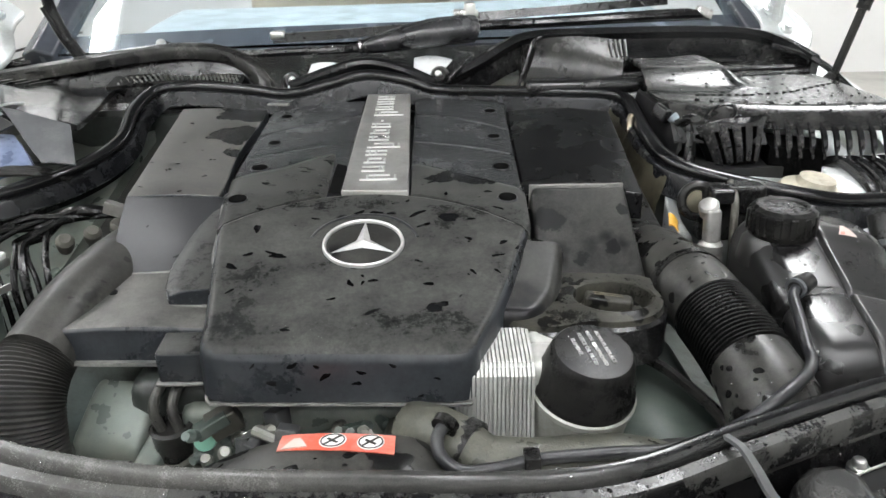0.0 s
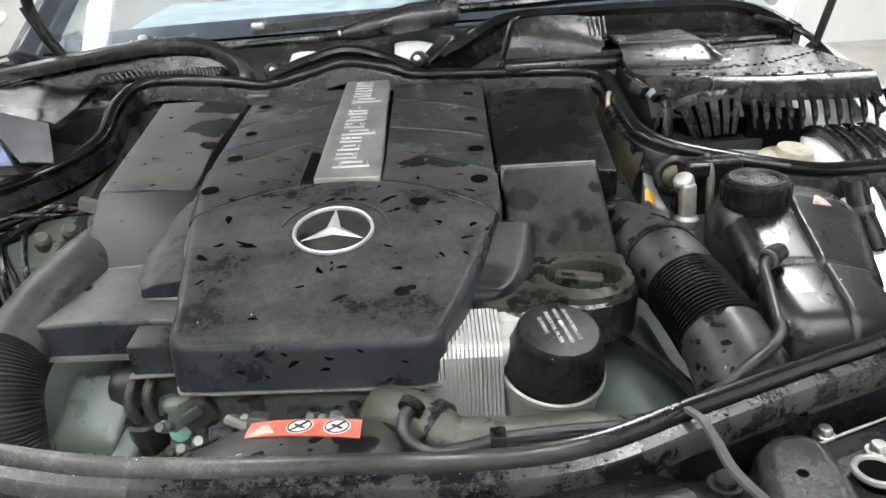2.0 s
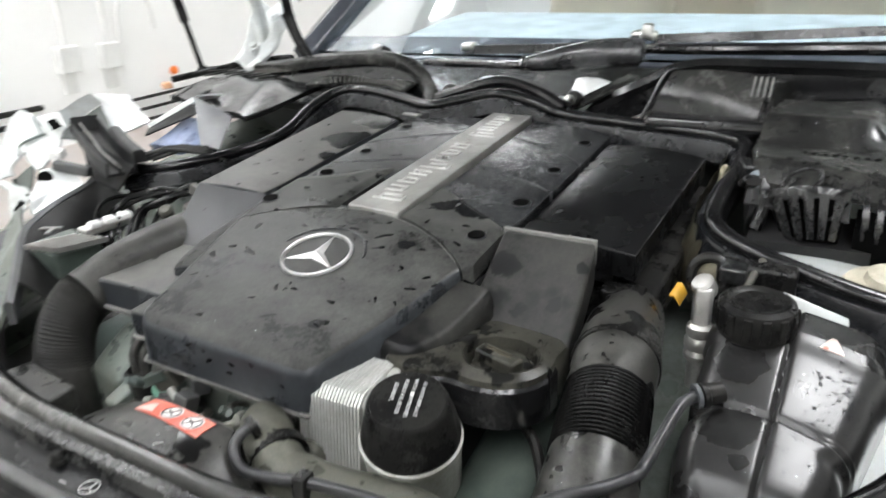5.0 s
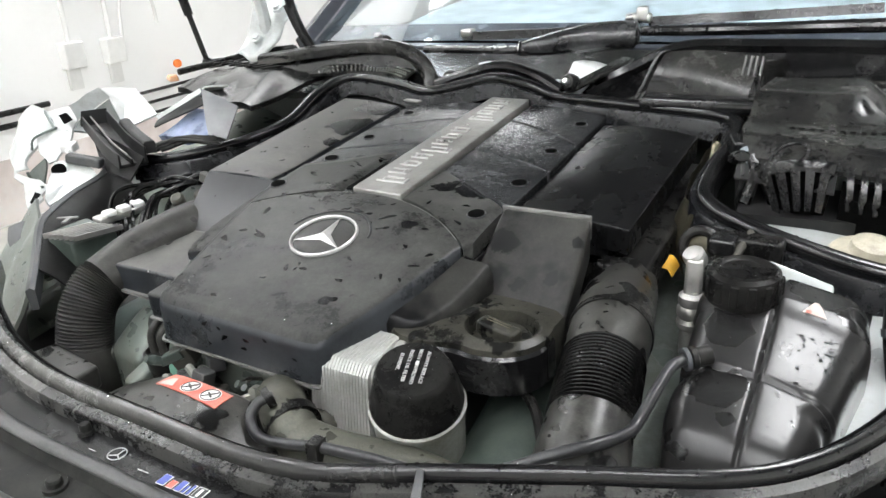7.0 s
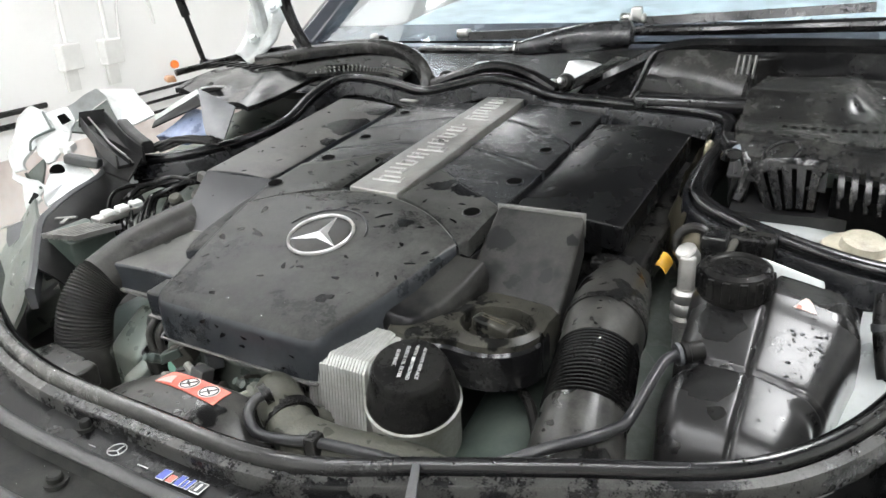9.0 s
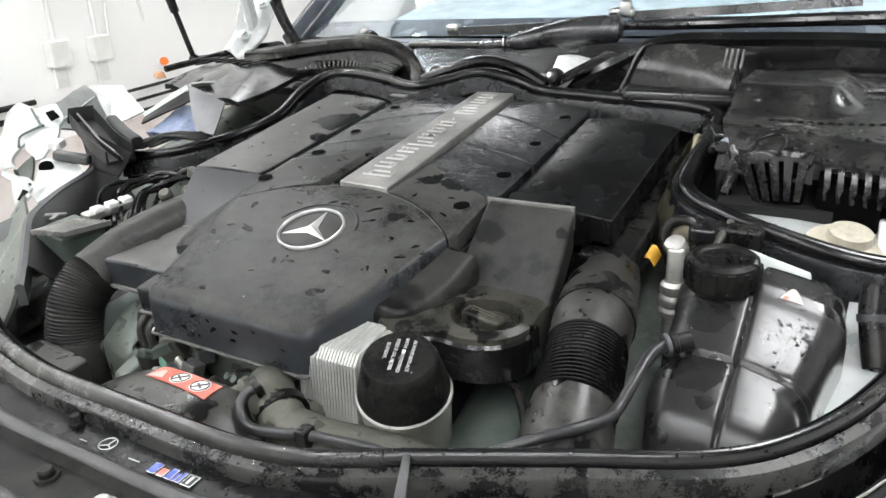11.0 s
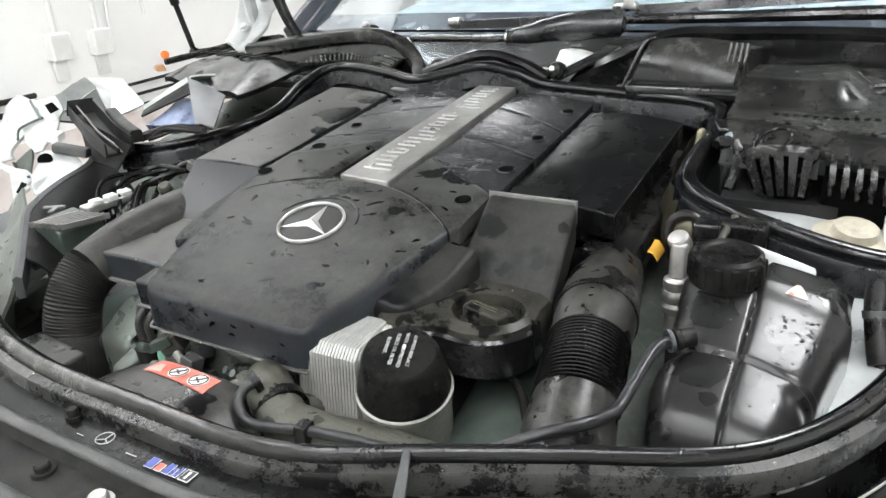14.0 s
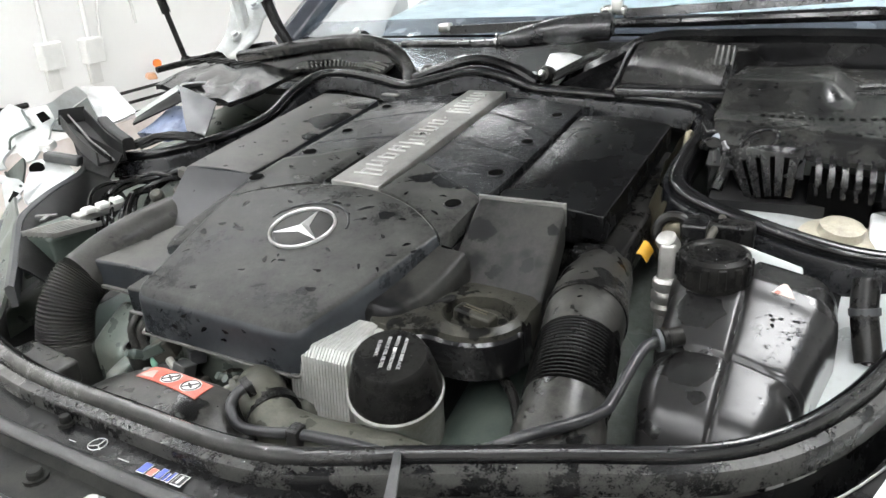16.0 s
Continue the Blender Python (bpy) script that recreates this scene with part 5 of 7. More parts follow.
# ---- oil filler ----
of = thing("oil_filler", (0.26, 0.77, 0.92), "dusty black oil filler housing with a sunken cap", "oil filler")
tongue = [(0.150, 0.735), (0.165, 0.712), (0.20, 0.706), (0.235, 0.716), (0.262, 0.713), (0.290, 0.718), (0.312, 0.734), (0.324, 0.760), (0.322, 0.79), (0.312, 0.825), (0.19, 0.832), (0.158, 0.78)]
hole = [(0.270 + 0.041 * math.cos(a), 0.766 + 0.037 * math.sin(a)) for a in np.linspace(-2.6, -2.6 + 2 * math.pi, 37)[:-1]]
bm = bmesh.new()
dense = [Vector((p.x, p.y)) for p in spline([(*p, 0) for p in tongue] + [(*tongue[0], 0)], 3)[:-1]]
start = min(range(len(dense)), key=lambda k: (dense[k] - Vector(hole[0])).length)
dense = dense[start:] + dense[:start]
rings = []
for sc, z in ((1.0, 0.915), (1.0, 0.956), (0.965, 0.9625)):
    rings.append([bm.verts.new((0.268 + (p.x - 0.268) * sc, 0.766 + (p.y - 0.766) * sc, z + 0.03 * (p.y - 0.766))) for p in dense])
m_ = [min(range(36), key=lambda k: math.hypot(hole[k][0] - p.x, hole[k][1] - p.y)) for p in dense]
for sc, z in ((1.08, 0.9665), (1.0, 0.9655), (0.93, 0.952), (0.92, 0.944)):
    rings.append([bm.verts.new((0.270 + (hole[k][0] - 0.270) * sc, 0.766 + (hole[k][1] - 0.766) * sc, z)) for k in m_])
for r0, r1 in zip(rings, rings[1:]):
    for k in range(len(dense)):
        q = (r0[k], r0[(k + 1) % len(dense)], r1[(k + 1) % len(dense)], r1[k])
        bm.faces.new(q)
bm.faces.new(rings[-1])
bmesh.ops.remove_doubles(bm, verts=bm.verts[:], dist=0.0002)
part("platform", bm, M_DISH, of)
front_edge = [p for p in dense if p.y < 0.78]
front_edge.sort(key=lambda p: p.x)
part("front_wall", sweep(bmesh.new(), [Vector((p.x, p.y - 0.0012, 0.934 + 0.03 * (p.y - 0.766))) for p in front_edge[1:-1]], [(-0.002, -0.02), (0.003, -0.02), (0.003, 0.02), (0.0, 0.0235), (-0.002, 0.022)]), M_WETBLK, of)
cp = part("oil_cap", lathe([(0.033, -0.004), (0.034, 0.004), (0.031, 0.007), (0.01, 0.008)], (0.270, 0.766, 0.945), (0.02, -0.05, 1), 32), M_DISH, of)
part("grip", box((0.050, 0.020, 0.020), (0.266, 0.766, 0.956), (0, 4, -12)), M_DISH, cp, bevel=0.004)
for dy in (-0.002, 0.0025):
    part("print", box((0.030, 0.0007, 0.0006), (0.266, 0.768 + dy, 0.9664), (0, 4, -12)), M_BRASS, cp, "faded yellow line")
part("under_lip", tube([(0.175, 0.712, 0.935), (0.23, 0.718, 0.93), (0.28, 0.722, 0.92), (0.31, 0.745, 0.918)], 0.008, 10, 6), M_WETBLK, of)
part("bracket", tube([(0.30, 0.75, 0.905), (0.33, 0.72, 0.895), (0.36, 0.66, 0.88), (0.37, 0.60, 0.85)], 0.006, 8, 6), M_CAPBLK, of)
sc_ = thing("engine_side_casting", (0.30, 0.72, 0.8), "smooth grey-green casting below the hose", "casting")
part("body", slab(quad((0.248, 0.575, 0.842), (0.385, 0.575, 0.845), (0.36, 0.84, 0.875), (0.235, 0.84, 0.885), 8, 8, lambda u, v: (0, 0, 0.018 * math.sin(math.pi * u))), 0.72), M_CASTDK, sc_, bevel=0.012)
part("plug", box((0.085, 0.045, 0.04), (0.322, 0.60, 0.872), (0, 6, 14)), M_BLKMAT, sc_, "black moulded plug", bevel=0.008)

# ---- oil filter and cooler ----
oc = thing("oil_cooler", (0.13, 0.66, 0.87), "bright finned aluminium oil cooler beside the filter", "oil cooler")
for k in range(19):
    x = 0.098 + 0.0039 * k
    pr = [(0.622, 0.866), (0.6285, 0.952), (0.638, 0.962), (0.695, 0.968), (0.71, 0.955), (0.712, 0.87)]
    bm = bmesh.new()
    lo = [bm.verts.new((x, y, z)) for y, z in pr]
    hi = [bm.verts.new((x + 0.0029, y, z)) for y, z in pr]
    bm.faces.new(lo), bm.faces.new(hi[::-1])
    for i in range(6):
        bm.faces.new((lo[i], lo[(i + 1) % 6], hi[(i + 1) % 6], hi[i]))
    part("plate", bm, M_COOLER, oc)
part("core", box((0.073, 0.078, 0.088), (0.1345, 0.6715, 0.912), (-3, 0, 0)), M_COOLER, oc)
part("neck", box((0.05, 0.07, 0.09), (0.182, 0.668, 0.915), (0, 8, 0)), M_COOLER, oc, bevel=0.014, seg=3)
part("top_boss", box((0.04, 0.03, 0.03), (0.185, 0.69, 0.948), (0, 18, 10)), M_COOLER, oc, bevel=0.008)
ft = thing("oil_filter", (0.232, 0.635, 0.85), "black oil filter cap on a cast aluminium housing", "oil filter")
FC = Vector((0.233, 0.644, 0.0))
part("housing", lathe([(0.045, 0.80), (0.047, 0.890), (0.0480, 0.915), (0.0505, 0.918), (0.0505, 0.923), (0.046, 0.926)], FC, (0, 0, 1), 40), M_HOUSING, ft, "dirty cast metal housing")
cap = part("cap", lathe([(0.0475, 0.922), (0.0485, 0.926), (0.0480, 0.931), (0.0445, 0.934), (0.0425, 0.950), (0.0415, 0.957), (0.0398, 0.965), (0.0375, 0.970), (0.0355, 0.9722), (0.02, 0.9732)], FC, (0, 0, 1), 84, wave=lambda a, k: (math.cos(math.pi / 14) / math.cos((a + math.pi / 14) % (math.pi / 7) - math.pi / 14) * 1.045 if 3 <= k <= 4 else 1)), M_FCAP, ft)
for k, words in enumerate(("ALWAYS REPLACE", "WITH     APPROVED", "FLEECE OIL FILTER", "ELEMENT.")):
    m = pose(FC.x, FC.y, 0.9737) @ pose(0, 0, 0, 0, 0, -74) @ pose(-0.002 if k < 3 else -0.006, 0.0120 - 0.0088 * k, 0)
    text_on("lettering", words, m, 0.0052, M_PRINT, cap)
m = pose(FC.x, FC.y, 0.9737) @ pose(0, 0, 0, 0, 0, -74)
bm = bmesh.new()
bmesh.ops.create_cube(bm, size=1, matrix=m @ Matrix.Translation((-0.0066, 0.0032, 0)) @ Matrix.Diagonal((0.0052, 0.0034, 0.0006, 1)))
part("mark", bm, M_WHITE, cap)

def nudge(ob, d):
    for c in ob.children_recursive:
        if c.data:
            c.data.transform(Matrix.Translation(d))


nudge(of, (-0.004, -0.018, 0.010))
nudge(ft, (-0.009, -0.012, 0.003))
FC = FC + Vector((-0.009, -0.012, 0.003))
tilt = Matrix.Translation((0.223, 0.631, 0.976)) @ pose(0, 0, 0, 14, 6, 0) @ Matrix.Translation((-0.223, -0.631, -0.976))
for c in ft.children_recursive:
    c.data.transform(tilt)


# ---- intake hoses ----
def ribbed(t0, t1, r, amp, count):
    def f(t):
        return r + amp * math.sin((t - t0) / (t1 - t0) * count * 2 * math.pi)
    return f


def hose_thing(name_label, line_a, ra_, line_b, rb, ribs, line_c, rc_, rubber=M_CORR, skin=M_HOSE):
    t = thing("intake_hose", line_b[0], name_label, "hose", "intake hoses")
    part("upper_pipe", tube(line_a, ra_, 28, 8), skin, t)
    part("bellows", tube(line_b, ribbed(0, 1, rb, 0.0021 if skin is M_HOSE else 0.0013, ribs), 36, int(ribs * 8 / max(1, len(line_b) - 1))), rubber, t, "ribbed rubber bellows")
    part("lower_pipe", tube(line_c, rc_, 28, 8), M_HOSE if skin is M_HOSE else M_CORRDUST, t)
    return t


hr = hose_thing("dusty black intake hose with ribbed bellows",
                [(0.330, 1.0, 0.935), (0.345, 0.93, 0.948), (0.357, 0.86, 0.955), (0.370, 0.79, 0.955), (0.376, 0.752, 0.951)], lambda t: interp(t, [(0, 0.036), (0.3, 0.042), (0.6, 0.045), (1, 0.042)]),
                [(0.376, 0.755, 0.951), (0.383, 0.715, 0.943), (0.390, 0.675, 0.932)], 0.0415, 17,
                [(0.389, 0.680, 0.934), (0.396, 0.63, 0.912), (0.400, 0.585, 0.87), (0.398, 0.56, 0.81), (0.39, 0.55, 0.74)], lambda t: interp(t, [(0, 0.041), (0.3, 0.046), (1, 0.046)]))
part("clamp", lathe([(0.0465, -0.005), (0.0465, 0.005)], (0.366, 0.81, 0.955), (0.17, -1, 0.0), 32), M_CAPBLK, hr)
hose_thing("dusty grey-black intake hose with ribbed bellows",
                [(-0.282, 0.96, 0.965), (-0.288, 0.90, 0.970), (-0.297, 0.83, 0.968), (-0.308, 0.76, 0.958), (-0.318, 0.700, 0.939)], lambda t: interp(t, [(0, 0.036), (0.4, 0.0385), (1, 0.0365)]),
                [(-0.3175, 0.703, 0.941), (-0.320, 0.690, 0.932), (-0.321, 0.677, 0.919), (-0.321, 0.666, 0.902), (-0.3205, 0.658, 0.880), (-0.319, 0.652, 0.858)], 0.0365, 27,
                [(-0.3195, 0.653, 0.862), (-0.317, 0.649, 0.848), (-0.313, 0.646, 0.83), (-0.305, 0.640, 0.78), (-0.30, 0.63, 0.68)], lambda t: interp(t, [(0, 0.0365), (0.2, 0.038), (1, 0.040)]), M_CORRDUST, M_HOSEDUST)

# ---- expansion tank ----
tk = thing("expansion_tank", (0.53, 0.80, 0.85), "glossy black coolant expansion tank beaded with water", "expansion tank")
TX0, TX1, TY0, TY1, TSX, TSY = 0.448, 0.614, 0.668, 0.925, 0.522, 0.762


def tank_x0(y):
    return TX0 + interp(y, [(0.668, 0.010), (0.72, 0.0), (0.90, 0.0), (0.925, 0.006)]) + 0.008 * math.exp(-((y - TSY) / 0.010) ** 2)


def tank_x1(y):
    return TX1 - interp(y, [(0.668, 0.042), (0.76, 0.020), (0.85, 0.0), (0.925, 0.006)]) - 0.006 * math.exp(-((y - TSY + 0.02) / 0.010) ** 2)


def tank_z(x, y):
    base = interp(y, [(0.66, 0.932), (0.70, 0.948), (0.76, 0.968), (0.80, 0.982), (0.86, 1.003), (0.93, 1.006)])
    base -= 0.22 * max(0, x - 0.526) + 0.06 * max(0, 0.526 - x)
    g = 0.0045 * math.exp(-((x - TSX - 0.02 * (y - 0.76)) / 0.0022) ** 2) + 0.0045 * math.exp(-((y - TSY + 0.10 * (x - 0.52)) / 0.0022) ** 2)
    if x > TSX:
        g -= 0.004 / (1 + math.exp(-(y - 0.846 + 0.1 * (x - 0.52)) / 0.004))
    # each quarter swells a little towards its middle
    su = (x - TX0) / (TSX - TX0) if x < TSX else (x - TSX) / (TX1 - TSX)
    sv = (y - TY0) / (TSY - TY0) if y < TSY else (y - TSY) / (TY1 - TSY)
    swell = 0.005 * math.sin(math.pi * min(1, max(0, su))) ** 0.3 * math.sin(math.pi * min(1, max(0, sv))) ** 0.3
    drop, R = 0.0, 0.026
    for d in (x - tank_x0(y), tank_x1(y) - x, y - TY0, TY1 - y):
        if d < R:
            q = R - max(0, d)
            drop += R - math.sqrt(max(0, R * R - q * q))
    return base + swell - g - drop


rows = []
for i in range(151):
    v = i / 150
    y = TY0 + (TY1 - TY0) * (0.5 - 0.5 * math.cos(math.pi * v) if v < 0 else v)
    row = []
    for j in range(121):
        u = 0.5 - 0.5 * math.cos(math.pi * j / 120)
        x = tank_x0(y) + (tank_x1(y) - tank_x0(y)) * (0.6 * u + 0.4 * j / 120)
        row.append((x, y, tank_z(x, y)))
    rows.append(row)
part("body", slab(rows, 0.80), M_GLOSS, tk, sharp=60)
part("neck", lathe([(0.046, -0.03), (0.042, -0.005), (0.034, 0.004), (0.034, 0.02)], (0.488, 0.866, 0.994), (0, -0.05, 1), 32), M_GLOSS, tk)
tc = part("cap", lathe([(0.0365, -0.004), (0.0375, 0.0), (0.0375, 0.022), (0.036, 0.027), (0.031, 0.030), (0.024, 0.0295), (0.022, 0.028), (0.01, 0.028)], (0.488, 0.866, 1.003), (0, -0.05, 1), 72), M_FCAP, tk, "black ridged screw cap")
for k in range(14):
    a = k * 2 * math.pi / 14 + 0.15
    part("grip", box((0.0046, 0.0088, 0.024), (0.488 + 0.0373 * math.cos(a), 0.8655 + 0.0373 * math.sin(a), 1.0145), (0, 0, math.degrees(a))), M_FCAP, tc, bevel=0.0016)
lb = part("label", slab([[(x, y, tank_z(x, y) + 0.0012) for x in xs] for y, xs in ((0.848, (0.548, 0.559, 0.570)), (0.857, (0.553, 0.5595, 0.566)), (0.866, (0.5575, 0.5595, 0.5615)))], -0.001), M_FADED, tk, "small white warning sticker")
part("print", lathe([(0.0026, 0), (0.0026, 0.0006)], (0.5535, 0.8495, tank_z(0.5535, 0.8495) + 0.0014), (0, -0.2, 1), 14), M_RED, lb)
nip = part("nipple", lathe([(0.010, -0.012), (0.010, 0.002), (0.0115, 0.003), (0.0115, 0.008), (0.008, 0.009), (0.008, 0.014)], (0.468, 0.756, 0.981), (-0.8, -0.6, -0.1), 16), M_CAPBLK, tk)
part("clip", lathe([(0.0115, -0.002), (0.0115, 0.002)], (0.4585, 0.749, 0.98), (-0.8, -0.6, -0.1), 16), M_PIPE, nip)

# thin overflow hose from the tank round the front of the engine
oh = thing("coolant_hose", (0.2, 0.56, 0.92), "thin grey coolant hose along the engine front", "hose")
part("hose", tube([(0.460, 0.750, 0.981), (0.449, 0.733, 0.978), (0.443, 0.700, 0.968), (0.437, 0.665, 0.955), (0.432, 0.646, 0.954), (0.414, 0.616, 0.957), (0.384, 0.590, 0.954), (0.345, 0.572, 0.938), (0.29, 0.564, 0.918), (0.22, 0.562, 0.915), (0.165, 0.553, 0.917), (0.13, 0.545, 0.915), (0.100, 0.540, 0.917), (0.083, 0.548, 0.928), (0.082, 0.562, 0.938), (0.092, 0.575, 0.942)], 0.0056, 12, 8), M_HOSE2, oh)
part("clip", box((0.014, 0.018, 0.026), (0.160, 0.552, 0.912)), M_CAPBLK, oh, "black hose clip", bevel=0.002)
part("end_clamp", lathe([(0.0115, -0.004), (0.0115, 0.004)], (0.088, 0.571, 0.941), (0.6, 1, 0.4), 16), M_CAPBLK, oh)
th = thing("thermostat_housing", (0.10, 0.60, 0.88), "dirty cast thermostat housing and radiator hose", "thermostat")
part("outlet", tube([(0.060, 0.618, 0.905), (0.085, 0.592, 0.912), (0.115, 0.575, 0.902), (0.15, 0.57, 0.88)], lambda t: interp(t, [(0, 0.027), (0.5, 0.028), (0.7, 0.025), (1, 0.03)]), 20, 6), M_THERM, th)
part("top_hose", tube([(0.12, 0.572, 0.898), (0.17, 0.575, 0.892), (0.24, 0.59, 0.885), (0.32, 0.60, 0.86)], 0.026, 18, 6), M_THERM, th, "dusty brown-grey hose")
part("clamp", lathe([(0.030, -0.006), (0.030, 0.006)], (0.105, 0.582, 0.906), (0.8, -0.5, -0.2), 24), M_CAPBLK, th)
part("body", box((0.10, 0.05, 0.06), (0.08, 0.635, 0.87)), M_THERM, th, bevel=0.015)

# ---- fan shroud with the red warning label ----
fsd = thing("fan_shroud", (0, 0.55, 0.9), "dusty black arched fan shroud with a red warning label", "fan shroud")


def shroud(x, y):
    return 0.936 - 0.6 * max(0, -x - 0.04) ** 1.5 - 0.9 * (x - 0.015) ** 2 - 2.2 * max(0, abs(x + 0.02) - 0.13) ** 1.5 - 4.0 * (y - 0.545) ** 2 - 2.2 * max(0, x - 0.05) ** 1.5


rows = [[(-0.20 + 0.39 * j / 24, y, shroud(-0.20 + 0.39 * j / 24, y)) for j in range(25)] for y in (0.50, 0.51, 0.52, 0.53, 0.54, 0.55, 0.56, 0.57, 0.575)]
part("hood", slab(rows, lambda p: p[2] - 0.03), M_HOSE, fsd, bevel=0.004)
part("left_arm", slab(quad((-0.30, 0.555, 0.905), (-0.18, 0.52, 0.91), (-0.18, 0.575, 0.91), (-0.30, 0.60, 0.90), 4, 3), -0.03), M_HOSE, fsd, bevel=0.005)
rows = [[(-0.052 + 0.098 * j / 12, y + 0.006 - 0.13 * (-0.052 + 0.098 * j / 12), shroud(-0.052 + 0.098 * j / 12, y + 0.006 - 0.13 * (-0.052 + 0.098 * j / 12)) + 0.0014) for j in range(13)] for y in (0.538, 0.547, 0.556, 0.565)]
lab = part("warning_label", slab(rows, -0.001), M_RED, fsd, "faded red warning label with two white signs")
for x in (-0.006, 0.026):
    y = 0.557 - 0.13 * x
    n = Vector((1.8 * (x - 0.015), 8.0 * (y - 0.545), 1))
    s = part("sign", lathe([(0.0115, 0), (0.0115, 0.0005)], (x, y, shroud(x, y) + 0.0016), n, 24), M_WHITE, lab, "white round sign")
    part("ring", sweep(bmesh.new(), [Vector((x + 0.0098 * math.cos(a), y + 0.0098 * math.sin(a), shroud(x + 0.0098 * math.cos(a), y + 0.0098 * math.sin(a)) + 0.0024)) for a in np.linspace(0, 2 * math.pi, 25)], circle(0.0007, 6)), M_BLACK, lab)
    part("bar", box((0.018, 0.0018, 0.0006), (x, y, shroud(x, y) + 0.0026), (0, 0, 42)), M_BLACK, lab)
    part("figure", box((0.011, 0.0022, 0.0006), (x, y - 0.001, shroud(x, y) + 0.0027), (0, 0, -35)), M_BLACK, lab)
part("sign", slab([[(x, y, shroud(x, y) + 0.0022) for x in np.linspace(-0.049 + 0.6 * (y - 0.550), -0.026 - 0.5 * (y - 0.550), 5)] for y in (0.551, 0.556, 0.561, 0.566)], -0.0008), M_FADED, lab, "faded pale sign")

# ---- refrigerant valve and pipes ----
vl = thing("refrigerant_valve", (0.428, 0.925, 0.93), "bright steel refrigerant pipe fitting with a cap", "valve")
part("fitting", lathe([(0.011, 0.89), (0.011, 0.922), (0.015, 0.926), (0.0160, 0.932), (0.0135, 0.937), (0.0162, 0.941), (0.0162, 0.949), (0.0135, 0.953), (0.0155, 0.957), (0.0150, 0.965), (0.011, 0.969)], (0.428, 0.920, 0), (0, 0, 1), 24), M_ALU, vl)
part("stem", box((0.020, 0.016, 0.044), (0.428, 0.923, 0.988), (-6, 0, 8)), M_ALU, vl, bevel=0.005, seg=3)
part("cap", lathe([(0.011, -0.016), (0.0128, -0.012), (0.0128, 0.002), (0.0105, 0.005), (0.005, 0.006)], (0.424, 0.930, 1.011), (-0.35, -0.45, 0.85), 22), M_ALU, vl)
part("ring", sweep(bmesh.new(), [Vector((0.424 + 0.021 * math.cos(a), 0.972 + 0.006 * math.sin(a), 1.004 + 0.020 * math.sin(a))) for a in np.linspace(0, 2 * math.pi, 29)], circle(0.0062, 10), up=(0, 1, 0.2)), M_CAPBLK, vl, "black rubber ring")
part("socket", lathe([(0.017, -0.012), (0.018, 0.0), (0.012, 0.003)], (0.424, 0.976, 1.004), (0, -1, 0.3), 20), M_BROWN, vl)
part("pipe", tube([(0.462, 0.93, 0.90), (0.460, 0.935, 0.98), (0.468, 0.96, 1.01), (0.475, 1.0, 1.02)], 0.005, 10, 6), M_ALU2, vl)
wpg = thing("wiring_plug", (0.43, 1.16, 1.07), "black wiring plug wrapped in grimy blue tape", "connector")
part("plug_body", box((0.026, 0.030, 0.022), (0.428, 1.166, 1.080), (18, 10, 30)), M_WETBLK, wpg, bevel=0.004)
part("tape", tube([(0.436, 1.152, 1.078), (0.442, 1.147, 1.072), (0.450, 1.140, 1.064)], 0.0085, 12, 5), M_TAPE, wpg, "grimy blue tape")
part("tongue", tube([(0.436, 1.105, 1.078), (0.441, 1.090, 1.088), (0.446, 1.076, 1.090)], lambda t: 0.0125 - 0.003 * t * t, 16, 6, sy=0.55), M_WETBLK, wpg, "rounded black rubber tongue")
part("cable", tube([(0.448, 1.142, 1.072), (0.456, 1.130, 1.060), (0.455, 1.115, 1.040), (0.45, 1.10, 1.02)], 0.008, 10, 5), M_CORR, wpg)
alone("yellow_tag", slab(quad((0.384, 0.955, 0.979), (0.397, 0.953, 0.969), (0.401, 0.972, 0.977), (0.388, 0.975, 0.988), 4, 4, lambda u, v: (0, 0, 0.004 * math.sin(3 * u))), -0.002), M_YELLOW, "bent yellow plastic tag on a pipe", "tag")
lp = thing("fuel_line", (0.385, 1.15, 0.95), "dirty brass pipe bent beside the engine", "pipe")
part("pipe", tube([(0.386, 1.13, 0.96), (0.387, 1.17, 1.00), (0.388, 1.205, 1.045), (0.389, 1.213, 1.062), (0.392, 1.218, 1.066)], 0.0048, 10, 8), M_BRASS, lp)
part("nut", lathe([(0.010, -0.01), (0.010, 0.01)], (0.387, 1.180, 1.012), (0, 0.6, 1), 6), M_BRASS, lp)
for dx, y in ((-0.017, 0.898), (0.045, 0.905)):
    bl = thing("brake_line", (0.655 + dx, y, 0.9), "thick black cable with a ribbed sleeve", "cable", "wing cables")
    part("sleeve", tube([(0.650 + dx, y + 0.02, 1.0), (0.652 + dx, y, 0.97), (0.662 + dx, y - 0.03, 0.93)], 0.014, 12, 6), M_CAPBLK, bl)
    part("cable", tube([(0.660 + dx, y - 0.025, 0.935), (0.67 + dx, y - 0.05, 0.90), (0.67 + dx, y - 0.07, 0.84)], 0.010, 12, 6), M_WETBLK, bl)
    part("collar", lathe([(0.0155, -0.004), (0.0155, 0.004)], (0.652 + dx, y + 0.002, 0.972), (0.2, -0.4, -1), 16), M_PIPE, bl)
alone("fluid_reservoir", lathe([(0.05, -0.06), (0.056, -0.02), (0.054, 0.008), (0.044, 0.024), (0.026, 0.030), (0.024, 0.040), (0.010, 0.042)], (0.600, 1.03, 0.978), (0.1, -0.15, 1), 32), M_CREAM, "translucent cream fluid reservoir under the cover", "reservoir")
